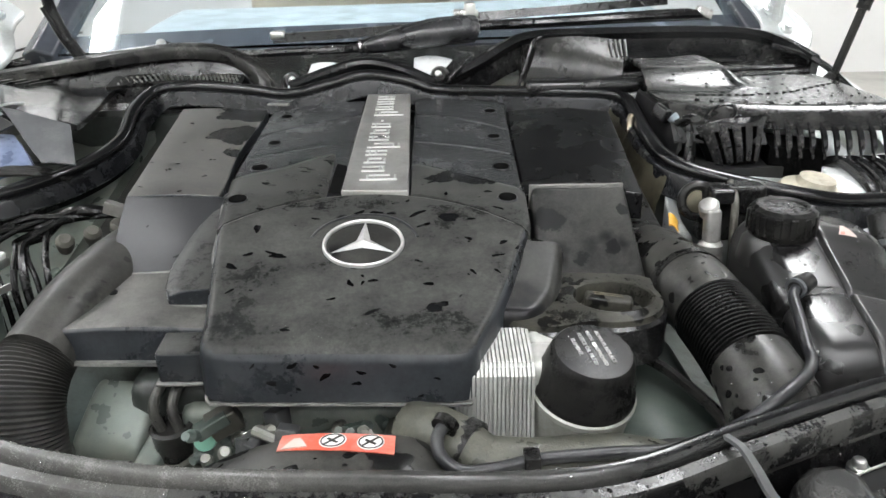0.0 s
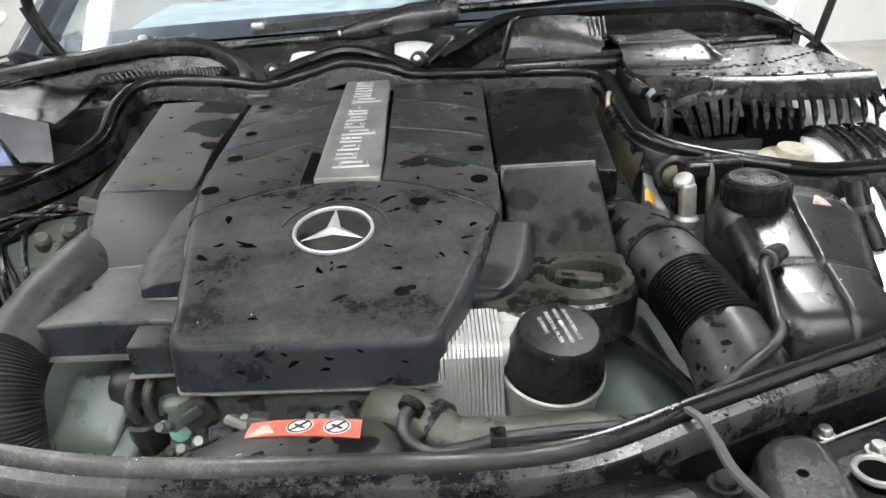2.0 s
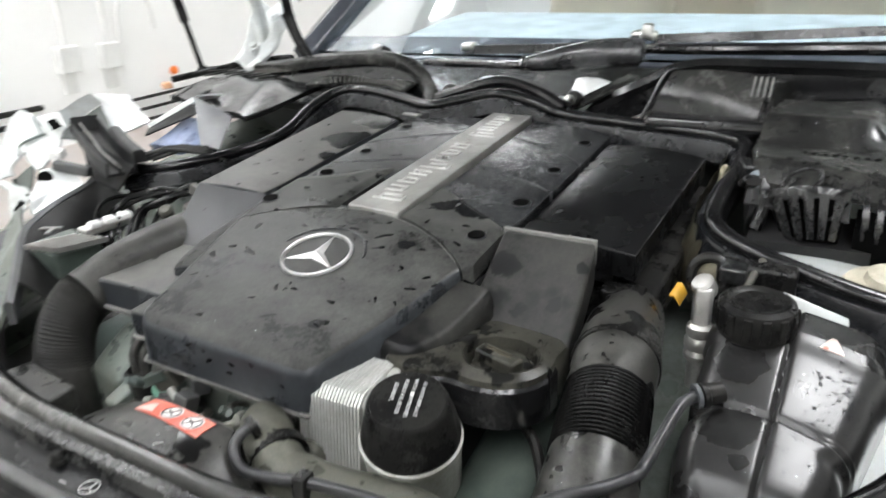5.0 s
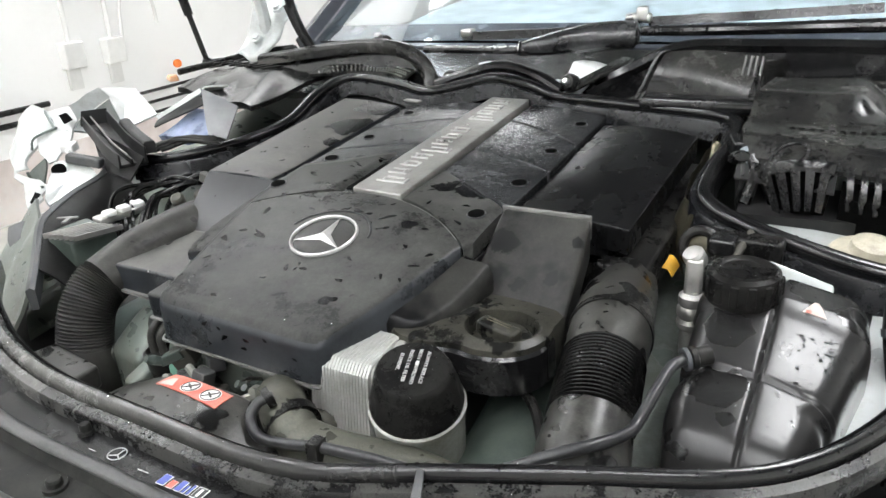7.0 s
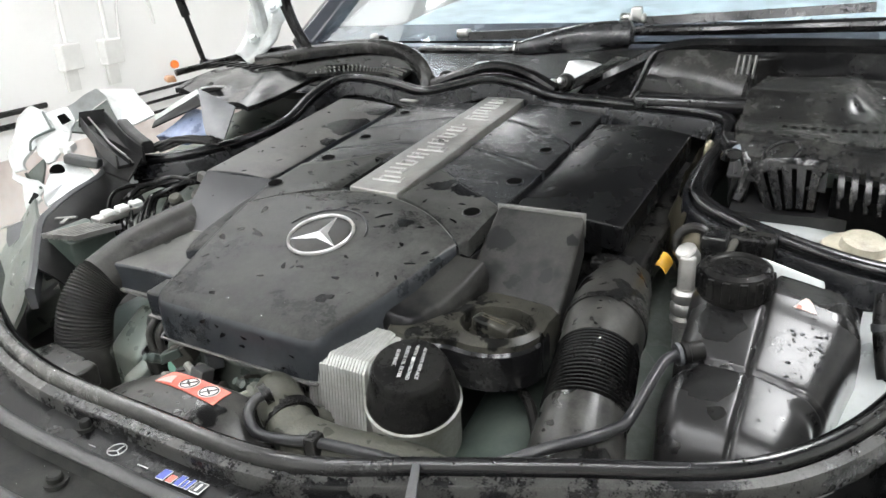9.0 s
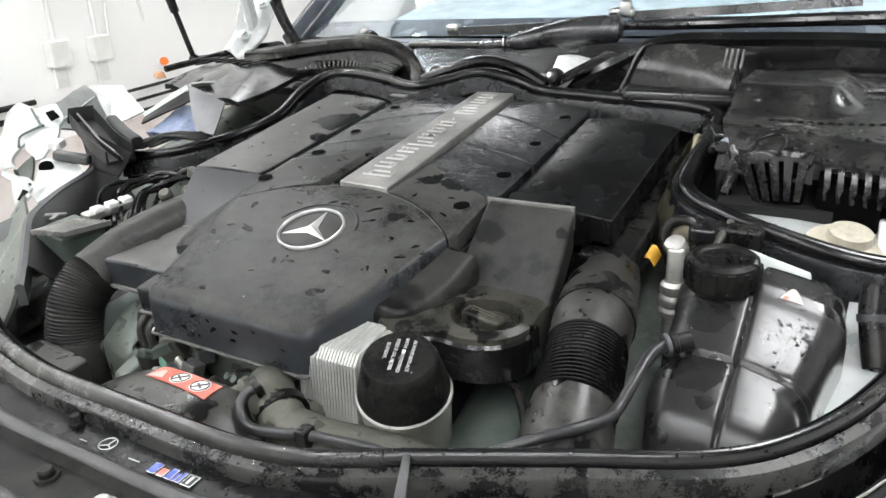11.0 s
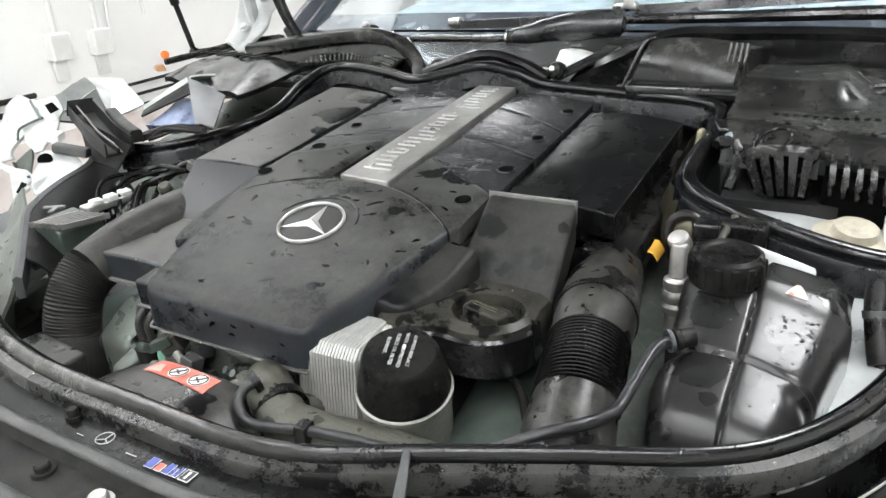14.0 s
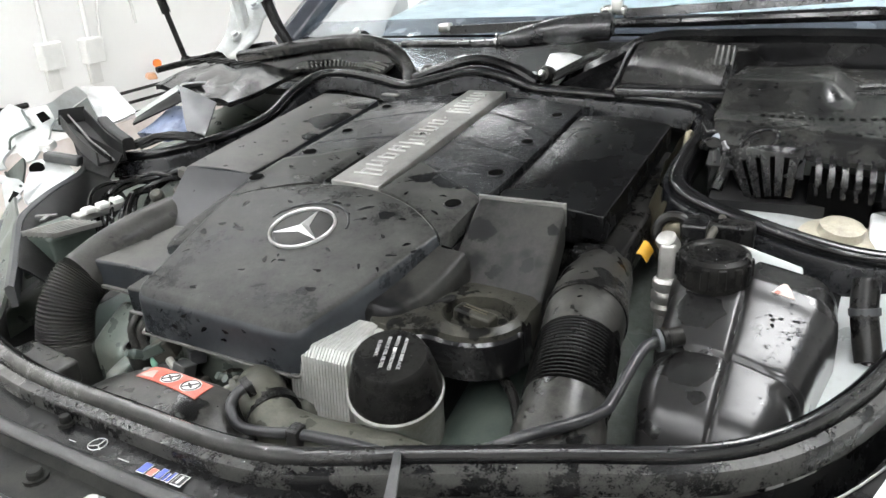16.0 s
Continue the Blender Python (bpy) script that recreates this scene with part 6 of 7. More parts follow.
for k in range(4):
    c = tube([(0.64 + 0.022 * k, 1.09, 1.02), (0.655 + 0.022 * k, 1.06, 1.028), (0.675 + 0.022 * k, 1.02, 1.005), (0.68 + 0.024 * k, 0.99, 0.97)], 0.009, 10, 6)
    tagged(link("wiring_cable", c, M_WETBLK), "shiny black wiring cable under the cover", "cable", "wing cables")

hs = thing("heat_shield", (0.375, 1.17, 0.95), "crumpled glossy brown heat shield hanging beside the air filter", "heat shield")
rows = []
for y in np.linspace(1.035, 1.325, 40):
    tx, tz = interp(y, [(1.035, 0.402), (1.07, 0.380), (1.15, 0.373), (1.24, 0.377), (1.325, 0.377)]), interp(y, [(1.035, 1.018), (1.07, 1.030), (1.15, 1.042), (1.24, 1.054), (1.325, 1.066)])
    row = []
    for k in np.linspace(0.0, 1.0, 12):
        p = Vector((tx - 0.010 * (1 - k) - 0.006 * math.sin(math.pi * k), y, 0.940 + (tz - 0.940) * k))
        row.append(p + noise.noise_vector(p * 34) * 0.0045 + noise.noise_vector(p * 100) * 0.002)
    rows.append(row)
part("sheet", slab(rows, lambda p: p[2] - 0.003), M_BROWN, hs)
part("wing_liner", slab(quad((0.622, 0.80, 0.905), (0.672, 0.83, 0.905), (0.700, 0.985, 0.955), (0.600, 0.975, 0.962), 5, 6, lambda u, v: (0, 0, -0.015 * math.sin(math.pi * u))), -0.006), M_BLKMAT, car, "black plastic liner beside the tank")
ps = thing("pressure_sensor", (0.47, 0.985, 0.95), "black sensor block behind the pipe fitting", "sensor")
part("body", box((0.085, 0.03, 0.075), (0.472, 0.985, 0.985)), M_CAPBLK, ps, bevel=0.006)
part("plug", box((0.03, 0.03, 0.02), (0.45, 0.965, 1.015)), M_WETBLK, ps, bevel=0.004)
part("panel_strip", slab(quad((0.410, 0.990, 0.955), (0.428, 0.985, 0.950), (0.426, 1.055, 0.998), (0.408, 1.055, 1.010), 3, 6, lambda u, v: (-0.01 * math.sin(math.pi * v), 0, 0)), -0.05), M_PAINT, car, "pale painted panel edge", bevel=0.003)
part("wing_panel", slab(quad((0.500, 0.94, 0.93), (0.572, 0.94, 0.93), (0.572, 0.966, 0.985), (0.500, 0.966, 1.005), 4, 4), -0.05), M_PAINT, car, "bright pale painted inner wing", bevel=0.003)

# shelf whitened to show the strong light on it
part("wing_shelf", slab(quad((0.632, 1.004, 0.990), (0.80, 0.99, 0.990), (0.80, 1.13, 1.036), (0.632, 1.08, 1.018), 6, 5, lambda u, v: (0, 0, 0.006 * math.sin(math.pi * v))), -0.015), M_PAINT_LIT, car, "pale painted shelf of the wing, strong light put into its colour", bevel=0.003)

# ---- crossmember details ----
for at, r, ma, lb in (((0.428, 0.539, 0.913), 0.006, M_STEEL, "bright washer bolt on the crossmember"), ((0.460, 0.516, 0.912), 0.0065, M_STEEL, "bright round bolt on the crossmember"),
                      ((0.323, 0.474, 0.923), 0.009, M_CROSSD, "dusty black plug on the crossmember"), ((-0.007, 0.394, 0.928), 0.0075, M_CROSSD, "dusty black plug on the crossmember"),
                      ((-0.031, 0.449, 0.9435), 0.0055, M_CROSSD, "small dusty stud on the crossmember"), ((0.073, 0.388, 0.927), 0.0085, M_PLATE, "pale round bolt on the crossmember")):
    bolt("panel_bolt", at, r, ma, lb, group="crossmember bolts")
ck = thing("seal_clip", (0.31, 0.50, 0.93), "twisted grey plastic clip across the front seal", "clip")
part("strap", sweep(bmesh.new(), spline([(0.300, 0.516, 0.966), (0.309, 0.497, 0.966), (0.315, 0.480, 0.958), (0.322, 0.460, 0.946), (0.340, 0.43, 0.935)], 6), lambda t: [(-0.003 - 0.003 * t, -0.0015), (0.003 + 0.003 * t, -0.0015 + 0.004 * t), (0.0025 + 0.003 * t, 0.0015 + 0.004 * t), (-0.0025 - 0.003 * t, 0.0015)]), M_PIPE, ck)
stk = thing("sponsor_sticker", (0.076, 0.432, 0.94), "small printed sticker with a ring mark and coloured bars", "sticker")
P0 = Matrix.Translation((0.077, 0.432, 0.9425)) @ pose(0, 0, 0, 0, 0, 0)


def flat(dx, dy, w, h, material, turn=0, name="bar"):
    bm = bmesh.new()
    bmesh.ops.create_cube(bm, size=1, matrix=P0 @ Matrix.Translation((dx, dy, 0.001)) @ pose(0, 0, 0, 0, 0, turn) @ Matrix.Diagonal((w, h, 0.0005, 1)))
    return part(name, bm, material, stk)


bm = bmesh.new()
sweep(bm, [P0 @ Vector((-0.05 + 0.0085 * math.cos(a), 0.005 + 0.0085 * math.sin(a), 0.0022)) for a in np.linspace(0, 2 * math.pi, 29)], circle(0.0005, 6))
part("ring_mark", bm, M_PRINT, stk)
for k in range(3):
    a = math.pi / 2 + k * 2 * math.pi / 3
    flat(-0.05 + 0.004 * math.cos(a), 0.005 + 0.004 * math.sin(a), 0.008, 0.0010, M_PRINT, math.degrees(a))
flat(-0.05, -0.010, 0.026, 0.0011, M_PRINT)
flat(-0.078, 0.0, 0.009, 0.0006, M_PRINT)
flat(-0.010, -0.001, 0.013, 0.0008, M_PRINT)
for k, (c, h) in enumerate(((M_BLUE, 0.012), (M_RED, 0.0085), (M_BLUE, 0.012), (M_BLUE, 0.009), (M_BLUE, 0.012))):
    wd = (0.0082, 0.0064, 0.0058, 0.0024, 0.0024)[k]
    x = (0.0165, 0.027, 0.0362, 0.0428, 0.0478)[k]
    flat(x, -0.001 - (0.012 - h) / 2, wd + 0.0009, h + 0.0009, M_WHITE)
    w = flat(x, -0.001 - (0.012 - h) / 2, wd, h, c)
    w.location.z += 0.0003
flat(0.0575, -0.001, 0.0115, 0.0135, M_WHITE)
w = flat(0.0575, -0.001, 0.0098, 0.0118, M_BLACK)
w.location.z += 0.0003
w = flat(0.0575, -0.001, 0.0024, 0.009, M_WHITE)
w.location.z += 0.0006
hd = thing("headlamp_socket", (0.442, 0.484, 0.90), "black round headlamp adjuster socket with a pale rim", "headlamp")
part("bowl", lathe([(0.010, -0.03), (0.0145, -0.02), (0.0145, 0.006)], (0.442, 0.484, 0.914), (0, 0, 1), 28), M_VOID, hd)
part("rim", sweep(bmesh.new(), [Vector((0.442 + 0.0165 * math.cos(a), 0.484 + 0.0165 * math.sin(a), 0.920)) for a in np.linspace(0, 2 * math.pi, 33)], circle(0.0028, 8)), M_PLATE, hd, "pale rim")
lb_ = part("latch_cover", prism([(0.326, 0.36), (0.404, 0.36), (0.414, 0.47), (0.416, 0.508), (0.402, 0.528), (0.372, 0.524), (0.352, 0.505), (0.338, 0.46)], 0.895, 0.938, taper=0.16), M_PANEL, car, "raised rounded boss over the bonnet latch", bevel=0.012, seg=4)
part("hole", lathe([(0.0045, 0.0), (0.0045, 0.0006)], (0.374, 0.464, 0.938), (0, 0, 1), 16), M_VOID, lb_)

# ---- crushed left corner ----
def plate(points, thick, dent=0.004, cuts=3, seed=1.0):
    """A dented sheet of metal with those corners."""
    bm = bmesh.new()
    vs = [bm.verts.new(p) for p in points]
    c = bm.verts.new(sum((Vector(p) for p in points), Vector()) / len(points))
    fs_ = [bm.faces.new((a, b_, c)) for a, b_ in zip(vs, vs[1:] + vs[:1])]
    bmesh.ops.subdivide_edges(bm, edges=bm.edges[:], cuts=cuts, use_grid_fill=True)
    bmesh.ops.recalc_face_normals(bm, faces=bm.faces[:])
    bm.normal_update()
    for v in bm.verts:
        v.co += noise.noise_vector(v.co * 14 + Vector((seed, seed, 0))) * dent
    ext = bmesh.ops.solidify(bm, geom=bm.faces[:], thickness=thick)
    return bm


lw = thing("crushed_wing", (-0.8, 1.1, 0.85), "crumpled pale silver wing and headlamp panel", "wing")
part("fold_top", plate([(-0.923, 1.082, 1.042), (-0.986, 1.263, 1.066), (-0.971, 1.276, 1.042), (-0.904, 1.10, 1.012)], 0.004, 0.006, seed=1), M_PAINT, lw, sharp=25)
# pale sheet on its shaded side: the shade is put in as green-grey
part("fold_inner", plate([(-0.904, 1.10, 1.010), (-0.971, 1.276, 1.040), (-0.872, 1.222, 0.988), (-0.847, 1.177, 0.99)], 0.004, 0.004, seed=2), M_RAIL, lw, "inside of the fold, its shade painted green-grey", sharp=25)
part("fold_side", plate([(-0.971, 1.276, 1.043), (-1.061, 1.327, 1.050), (-1.013, 1.386, 1.041), (-0.866, 1.313, 1.003), (-0.872, 1.222, 0.990)], 0.004, 0.004, seed=3), M_PAINT, lw, sharp=25)
part("holed_panel", plate([(-0.759, 0.959, 0.992), (-0.729, 1.004, 0.993), (-0.669, 0.978, 0.984), (-0.641, 0.962, 0.981), (-0.624, 0.851, 0.965), (-0.646, 0.86, 0.975)], 0.005, 0.005, seed=6), M_PAINT, lw, "pale panel with a round hole", sharp=25)
part("hole", lathe([(0.013, -0.002), (0.013, 0.003), (0.008, 0.0035)], (-0.714, 0.938, 0.990), (0.4, -0.45, 0.8), 18), M_VOID, lw)
part("outer_skin", plate([(-0.64, 0.832, 0.974), (-0.551, 0.774, 0.968), (-0.483, 0.709, 0.944), (-0.40, 0.634, 0.929), (-0.42, 0.60, 0.86), (-0.60, 0.70, 0.86), (-0.70, 0.80, 0.90)], 0.005, 0.012, seed=9), M_PUMP, lw, sharp=25)
part("torn_sheet", plate([(-0.919, 1.08, 1.054), (-0.862, 1.09, 1.067), (-0.819, 1.07, 1.044), (-0.815, 1.05, 1.029), (-0.858, 1.05, 1.032)], 0.004, 0.005, seed=4), M_PAINT, lw, sharp=25)
part("slot", plate([(-0.853, 1.06, 1.054), (-0.831, 1.062, 1.061), (-0.805, 1.054, 1.051), (-0.826, 1.049, 1.042)], 0.003, 0.0, seed=4), M_VOID, lw)
part("torn_sheet", plate([(-0.931, 1.09, 1.051), (-0.873, 1.06, 1.029), (-0.929, 1.05, 1.006), (-0.917, 1.03, 0.984), (-0.903, 1.0, 0.948), (-0.963, 1.01, 0.944), (-1.048, 1.06, 0.989), (-1.056, 1.1, 1.029), (-1.024, 1.12, 1.054)], 0.004, 0.022, seed=5), M_PAINT, lw, sharp=25)
part("torn_sheet", plate([(-0.915, 1.04, 1.007), (-0.856, 1.05, 1.03), (-0.822, 1.06, 1.036), (-0.799, 1.03, 1.01), (-0.798, 1.0, 0.986), (-0.818, 0.99, 0.978), (-0.859, 1.01, 0.987)], 0.004, 0.018, seed=7), M_PAINT, lw, sharp=25)
# shade of this inner sheet painted with the same green-grey
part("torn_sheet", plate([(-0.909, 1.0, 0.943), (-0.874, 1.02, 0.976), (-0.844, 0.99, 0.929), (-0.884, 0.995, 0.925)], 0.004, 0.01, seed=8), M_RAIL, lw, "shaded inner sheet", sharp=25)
part("torn_sheet", plate([(-0.921, 0.98, 0.953), (-0.754, 0.93, 0.955), (-0.669, 0.87, 0.96), (-0.672, 0.85, 0.952), (-0.725, 0.87, 0.945)], 0.004, 0.012, seed=18), M_PAINT, lw, sharp=25)
part("slot", plate([(-0.711, 0.866, 0.95), (-0.744, 0.9, 0.957), (-0.713, 0.89, 0.96), (-0.677, 0.862, 0.96), (-0.667, 0.846, 0.958)], 0.003, 0.003, seed=4), M_VOID, lw)
for edge_line in ([(-0.919, 1.08, 1.054), (-0.858, 1.05, 1.032), (-0.856, 1.05, 1.03), (-0.915, 1.04, 1.007), (-0.917, 1.03, 0.984)], [(-0.903, 1.0, 0.948), (-0.884, 0.995, 0.925), (-0.754, 0.93, 0.955)]):
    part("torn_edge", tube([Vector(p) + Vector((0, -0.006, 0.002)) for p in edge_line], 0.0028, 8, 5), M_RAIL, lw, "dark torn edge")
part("lower_sheet", plate([(-0.671, 0.8, 0.938), (-0.616, 0.81, 0.95), (-0.573, 0.78, 0.939), (-0.506, 0.72, 0.916), (-0.607, 0.74, 0.88)], 0.004, 0.015, seed=19), M_GREY, lw, "scuffed grey lower panel", sharp=25)
be = thing("bent_wing_edge", (-0.5, 0.75, 0.9), "bent dark flange of the crushed wing", "wing edge")
LEDGE = [(-0.673, 1.006, 0.979), (-0.641, 0.961, 0.978), (-0.608, 0.882, 0.977), (-0.567, 0.813, 0.976), (-0.533, 0.767, 0.974), (-0.491, 0.728, 0.963), (-0.43, 0.677, 0.952), (-0.376, 0.631, 0.945)]
part("flange", sweep(bmesh.new(), spline(LEDGE, 5), [(-0.005, -0.03), (0.004, -0.03), (0.006, 0.0), (0.0, 0.004), (-0.006, 0.0)]), M_PIPE, be)
rows = []
for p in spline(LEDGE[:7], 5):
    rows.append([p + Vector(d) for d in ((0.004, 0.0, -0.001), (0.026, 0.006, -0.010), (0.058, 0.016, -0.034), (0.082, 0.020, -0.075), (0.090, 0.02, -0.13))])
part("inner_wall", slab(rows, lambda p: p[2] - 0.004), M_INNER, be, "smooth black inner wall")
part("inner_wall", slab(quad((-0.676, 1.0, 0.978), (-0.545, 0.955, 0.985), (-0.535, 0.985, 1.020), (-0.80, 1.085, 1.030), 10, 8, lambda u, v: (0, 0, -0.012 * math.sin(math.pi * u) * math.sin(math.pi * v))), -0.004), M_INNER, be, "smooth black inner wall")
part("liner", plate([(-0.551, 0.785, 0.962), (-0.525, 0.79, 0.961), (-0.483, 0.78, 0.943), (-0.444, 0.75, 0.921), (-0.477, 0.72, 0.906), (-0.533, 0.76, 0.933)], 0.006, 0.006, seed=23), M_PUMP, be, "grey-green inner panel", sharp=25)
bp = thing("broken_headlamp_bracket", (-0.7, 1.05, 0.98), "broken black plastic headlamp bracket", "bracket")
CH = spline([(-0.800, 1.100, 1.046), (-0.72, 1.058, 1.037), (-0.64, 1.014, 1.030), (-0.556, 0.978, 1.022)], 6)
part("channel", sweep(bmesh.new(), CH, [(-0.025, 0.012), (-0.022, 0.012), (-0.021, -0.014), (0.021, -0.014), (0.022, 0.006), (0.025, 0.006), (0.026, -0.020), (-0.026, -0.020)]), M_BLKMAT, bp, bevel=0.0012)
part("worn_edge", sweep(bmesh.new(), [p + Vector((0.010, -0.0175, 0.0065)) for p in CH], [(-0.0016, -0.001), (0.0016, -0.001), (0.0014, 0.001), (-0.0014, 0.001)]), M_SEAM, bp, "pale worn edge of the channel")
part("inner_rib", sweep(bmesh.new(), [p + Vector((0.004, -0.006, -0.008)) for p in CH[2:]], [(-0.002, -0.006), (0.002, -0.006), (0.0014, 0.004), (-0.0014, 0.004)]), M_WETBLK, bp)
part("end_plate", slab(quad((-0.826, 1.082, 1.034), (-0.790, 1.118, 1.034), (-0.788, 1.122, 1.062), (-0.824, 1.088, 1.060), 3, 3), -0.006), M_BLKMAT, bp, bevel=0.002)
part("rail_bar", sweep(bmesh.new(), spline([(-0.70, 1.09, 1.042), (-0.62, 1.045, 1.036), (-0.545, 1.01, 1.030)], 6), [(-0.011, -0.012), (0.011, -0.012), (0.011, 0.008), (0.007, 0.012), (-0.007, 0.012), (-0.011, 0.008)]), M_BLKMAT, bp, bevel=0.002)
part("clip", box((0.026, 0.024, 0.016), (-0.765, 1.005, 1.012), (10, 0, 20)), M_WHITE, bp, "white plastic clip", bevel=0.003)
part("clip", box((0.012, 0.012, 0.03), (-0.758, 0.998, 0.995)), M_WHITE, bp, bevel=0.002)
part("arm", box((0.07, 0.02, 0.018), (-0.70, 0.985, 0.997), (0, 10, 20)), M_PIPE, bp, bevel=0.004)
ws = thing("fluid_bag", (-0.57, 1.12, 1.0), "creased blue fluid bag beneath bent grey metal", "bag")
part("bag", plate([(-0.632, 1.11, 1.022), (-0.60, 1.17, 1.06), (-0.54, 1.17, 1.07), (-0.50, 1.125, 1.03), (-0.56, 1.10, 1.02)], 0.02, 0.014, seed=13), M_BLUEBAG, ws)
bg = thing("bent_grey_panel", (-0.5, 1.12, 1.03), "bent grey metal plate beside the seal", "panel")
part("plate", plate([(-0.553, 1.157, 1.105), (-0.448, 1.143, 1.083), (-0.419, 1.072, 1.039), (-0.47, 1.079, 1.042)], 0.003, 0.004, seed=14), M_GREY, bg, sharp=25)
part("strip", plate([(-0.696, 1.163, 1.042), (-0.568, 1.17, 1.103), (-0.552, 1.156, 1.098), (-0.677, 1.152, 1.036)], 0.004, 0.002, seed=15), M_PAINT, bg, "bare pale folded edge")
part("flap", plate([(-0.677, 1.150, 1.034), (-0.552, 1.154, 1.094), (-0.528, 1.147, 1.082), (-0.666, 1.131, 1.026)], 0.004, 0.002, seed=16), M_BLKMAT, bg)
part("side_sheet", plate([(-0.70, 1.18, 1.03), (-0.58, 1.19, 1.10), (-0.56, 1.24, 1.10), (-0.68, 1.24, 1.05)], 0.004, 0.008, seed=17), M_PAINT, bg, "dented pale sheet")
for k in range(4):
    tagged(link("wiring_loom", tube([(-0.60 + 0.01 * k, 1.03 + 0.008 * k, 1.01), (-0.56 + 0.012 * k, 1.07 + 0.01 * k, 1.025 + 0.005 * math.sin(k)), (-0.49, 1.10 + 0.008 * k, 1.02), (-0.45, 1.13, 1.0)], 0.0042, 8, 6), M_CAPBLK), "black taped wiring loom beside the seal", "cable", "left looms")
lc = thing("cowl_cover", (-0.7, 1.45, 1.06), "glossy wet black wing cover", "cover")
rows = quad((-0.66, 1.20, 1.095), (-0.462, 1.19, 1.072), (-0.515, 1.50, 1.074), (-0.83, 1.55, 1.088), 16, 12, lambda u, v: (0, 0, 0.012 * math.sin(math.pi * v) * math.sin(math.pi * u) + 0.003 * math.sin(16 * u + 5 * v)))
part("panel", slab(rows, -0.01), M_WETBLK, lc)
part("edge", tube([(-0.93, 1.455, 1.070), (-0.90, 1.56, 1.078), (-0.86, 1.66, 1.088), (-0.78, 1.72, 1.095)], 0.008, 8, 6), M_CAPBLK, lc)
for k in range(7):
    part("louvre", box((0.005, 0.05, 0.005), (-0.78 + 0.024 * k, 1.46, 1.098 - 0.001 * k), (0, 0, -25)), M_CAPBLK, lc)
ecu = thing("control_unit", (-0.45, 0.78, 0.90), "finned grey control unit with a white connector block", "control unit")
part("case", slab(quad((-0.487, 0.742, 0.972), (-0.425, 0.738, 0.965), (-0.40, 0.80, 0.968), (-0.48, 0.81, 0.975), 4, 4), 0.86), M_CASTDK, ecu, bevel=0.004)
for k in range(7):
    part("fin", box((0.0022, 0.07, 0.008), (-0.454 + 0.009 * k, 0.757 + 0.002 * k, 0.975), (0, 0, -22)), M_ALU, ecu)
part("connector", box((0.026, 0.085, 0.012), (-0.452, 0.852, 0.970), (0, 0, -8)), M_ALU, ecu, "white connector block", bevel=0.003)
for k in range(3):
    part("pin_block", box((0.017, 0.019, 0.010), (-0.448 + 0.002 * k, 0.828 + 0.026 * k, 0.979), (0, 4 * k, -8)), M_WHITE, ecu, bevel=0.003)
hk = part("hook", box((0.034, 0.008, 0.003), (-0.513, 0.80, 0.972), (0, 0, 30)), M_SEAM, ecu, bevel=0.001)
part("hook_tip", box((0.008, 0.022, 0.003), (-0.503, 0.79, 0.972), (0, 0, 30)), M_SEAM, hk, bevel=0.001)
random.seed(8)
for k in range(8):
    o = 0.011 * k
    q = lambda a: random.uniform(-a, a)
    pts = [(-0.448 + o, 0.822 + 0.5 * o, 0.90), (-0.458 + o, 0.832 + 0.5 * o, 0.952), (-0.474 + o + q(0.01), 0.862 + 0.6 * o, 0.982 + q(0.006)), (-0.478 + 1.2 * o + q(0.012), 0.90 + 0.5 * o, 0.992 + q(0.008)), (-0.44 + o + q(0.01), 0.945 + 0.3 * o, 0.998 + q(0.008)), (-0.385 + 0.6 * o, 0.965 + q(0.012), 1.006 + q(0.006)), (-0.33 + 0.3 * o, 0.99, 0.995)]
    tagged(link("wiring_loom", tube(pts, (0.0034, 0.0042, 0.0052)[k % 3], 8, 6), M_CORR), "black corrugated wiring loom beside the hose", "cable", "left looms")
for k in range(3):
    c = lathe([(0.008, -0.014), (0.011, -0.004), (0.011, 0.005), (0.007, 0.010)], (-0.365 + 0.022 * k, 0.895 + 0.028 * k, 0.99), (0.3, -0.5, 0.8), 14)
    tagged(link("hose_fitting", c, M_ALU2), "dirty metal hose fitting", "fitting", "left fittings")
alone("turn_signal", prism([(-0.985, 1.46), (-0.945, 1.435), (-0.93, 1.455), (-0.96, 1.48)], 1.048, 1.062, taper=0.3), M_AMBER, "cracked orange turn signal lens", "lamp", bevel=0.004)
alone("orange_lens", lathe([(0.024, -0.01), (0.022, 0.006), (0.012, 0.012)], (-2.93, 3.28, 0.72), (1, -0.3, 0.2), 20), M_ORANGE, "round orange reflector by the wall", "reflector")
alone("engine_rear_gap_pipe", tube([(-0.462, 1.30, 0.99), (-0.460, 1.350, 1.022), (-0.452, 1.395, 1.028), (-0.43, 1.425, 1.028), (-0.38, 1.432, 1.026)], 0.009, 10, 8, sy=0.6), M_PAINT, "pale heater pipe behind the air filter", "pipe")

# ---- water ----
def rained(obs):
    """A search tree over the outer faces of some parts."""
    vs, fs_ = [], []
    for ob in obs:
        o = len(vs)
        vs += [v.co.copy() for v in ob.data.vertices]
        fs_ += [tuple(o + k for k in p.vertices) for p in ob.data.polygons]
    return BVHTree.FromPolygons(vs, fs_)


def kids(ob, *names):
    return [c for c in ob.children if c.name.split(".")[0] in names]


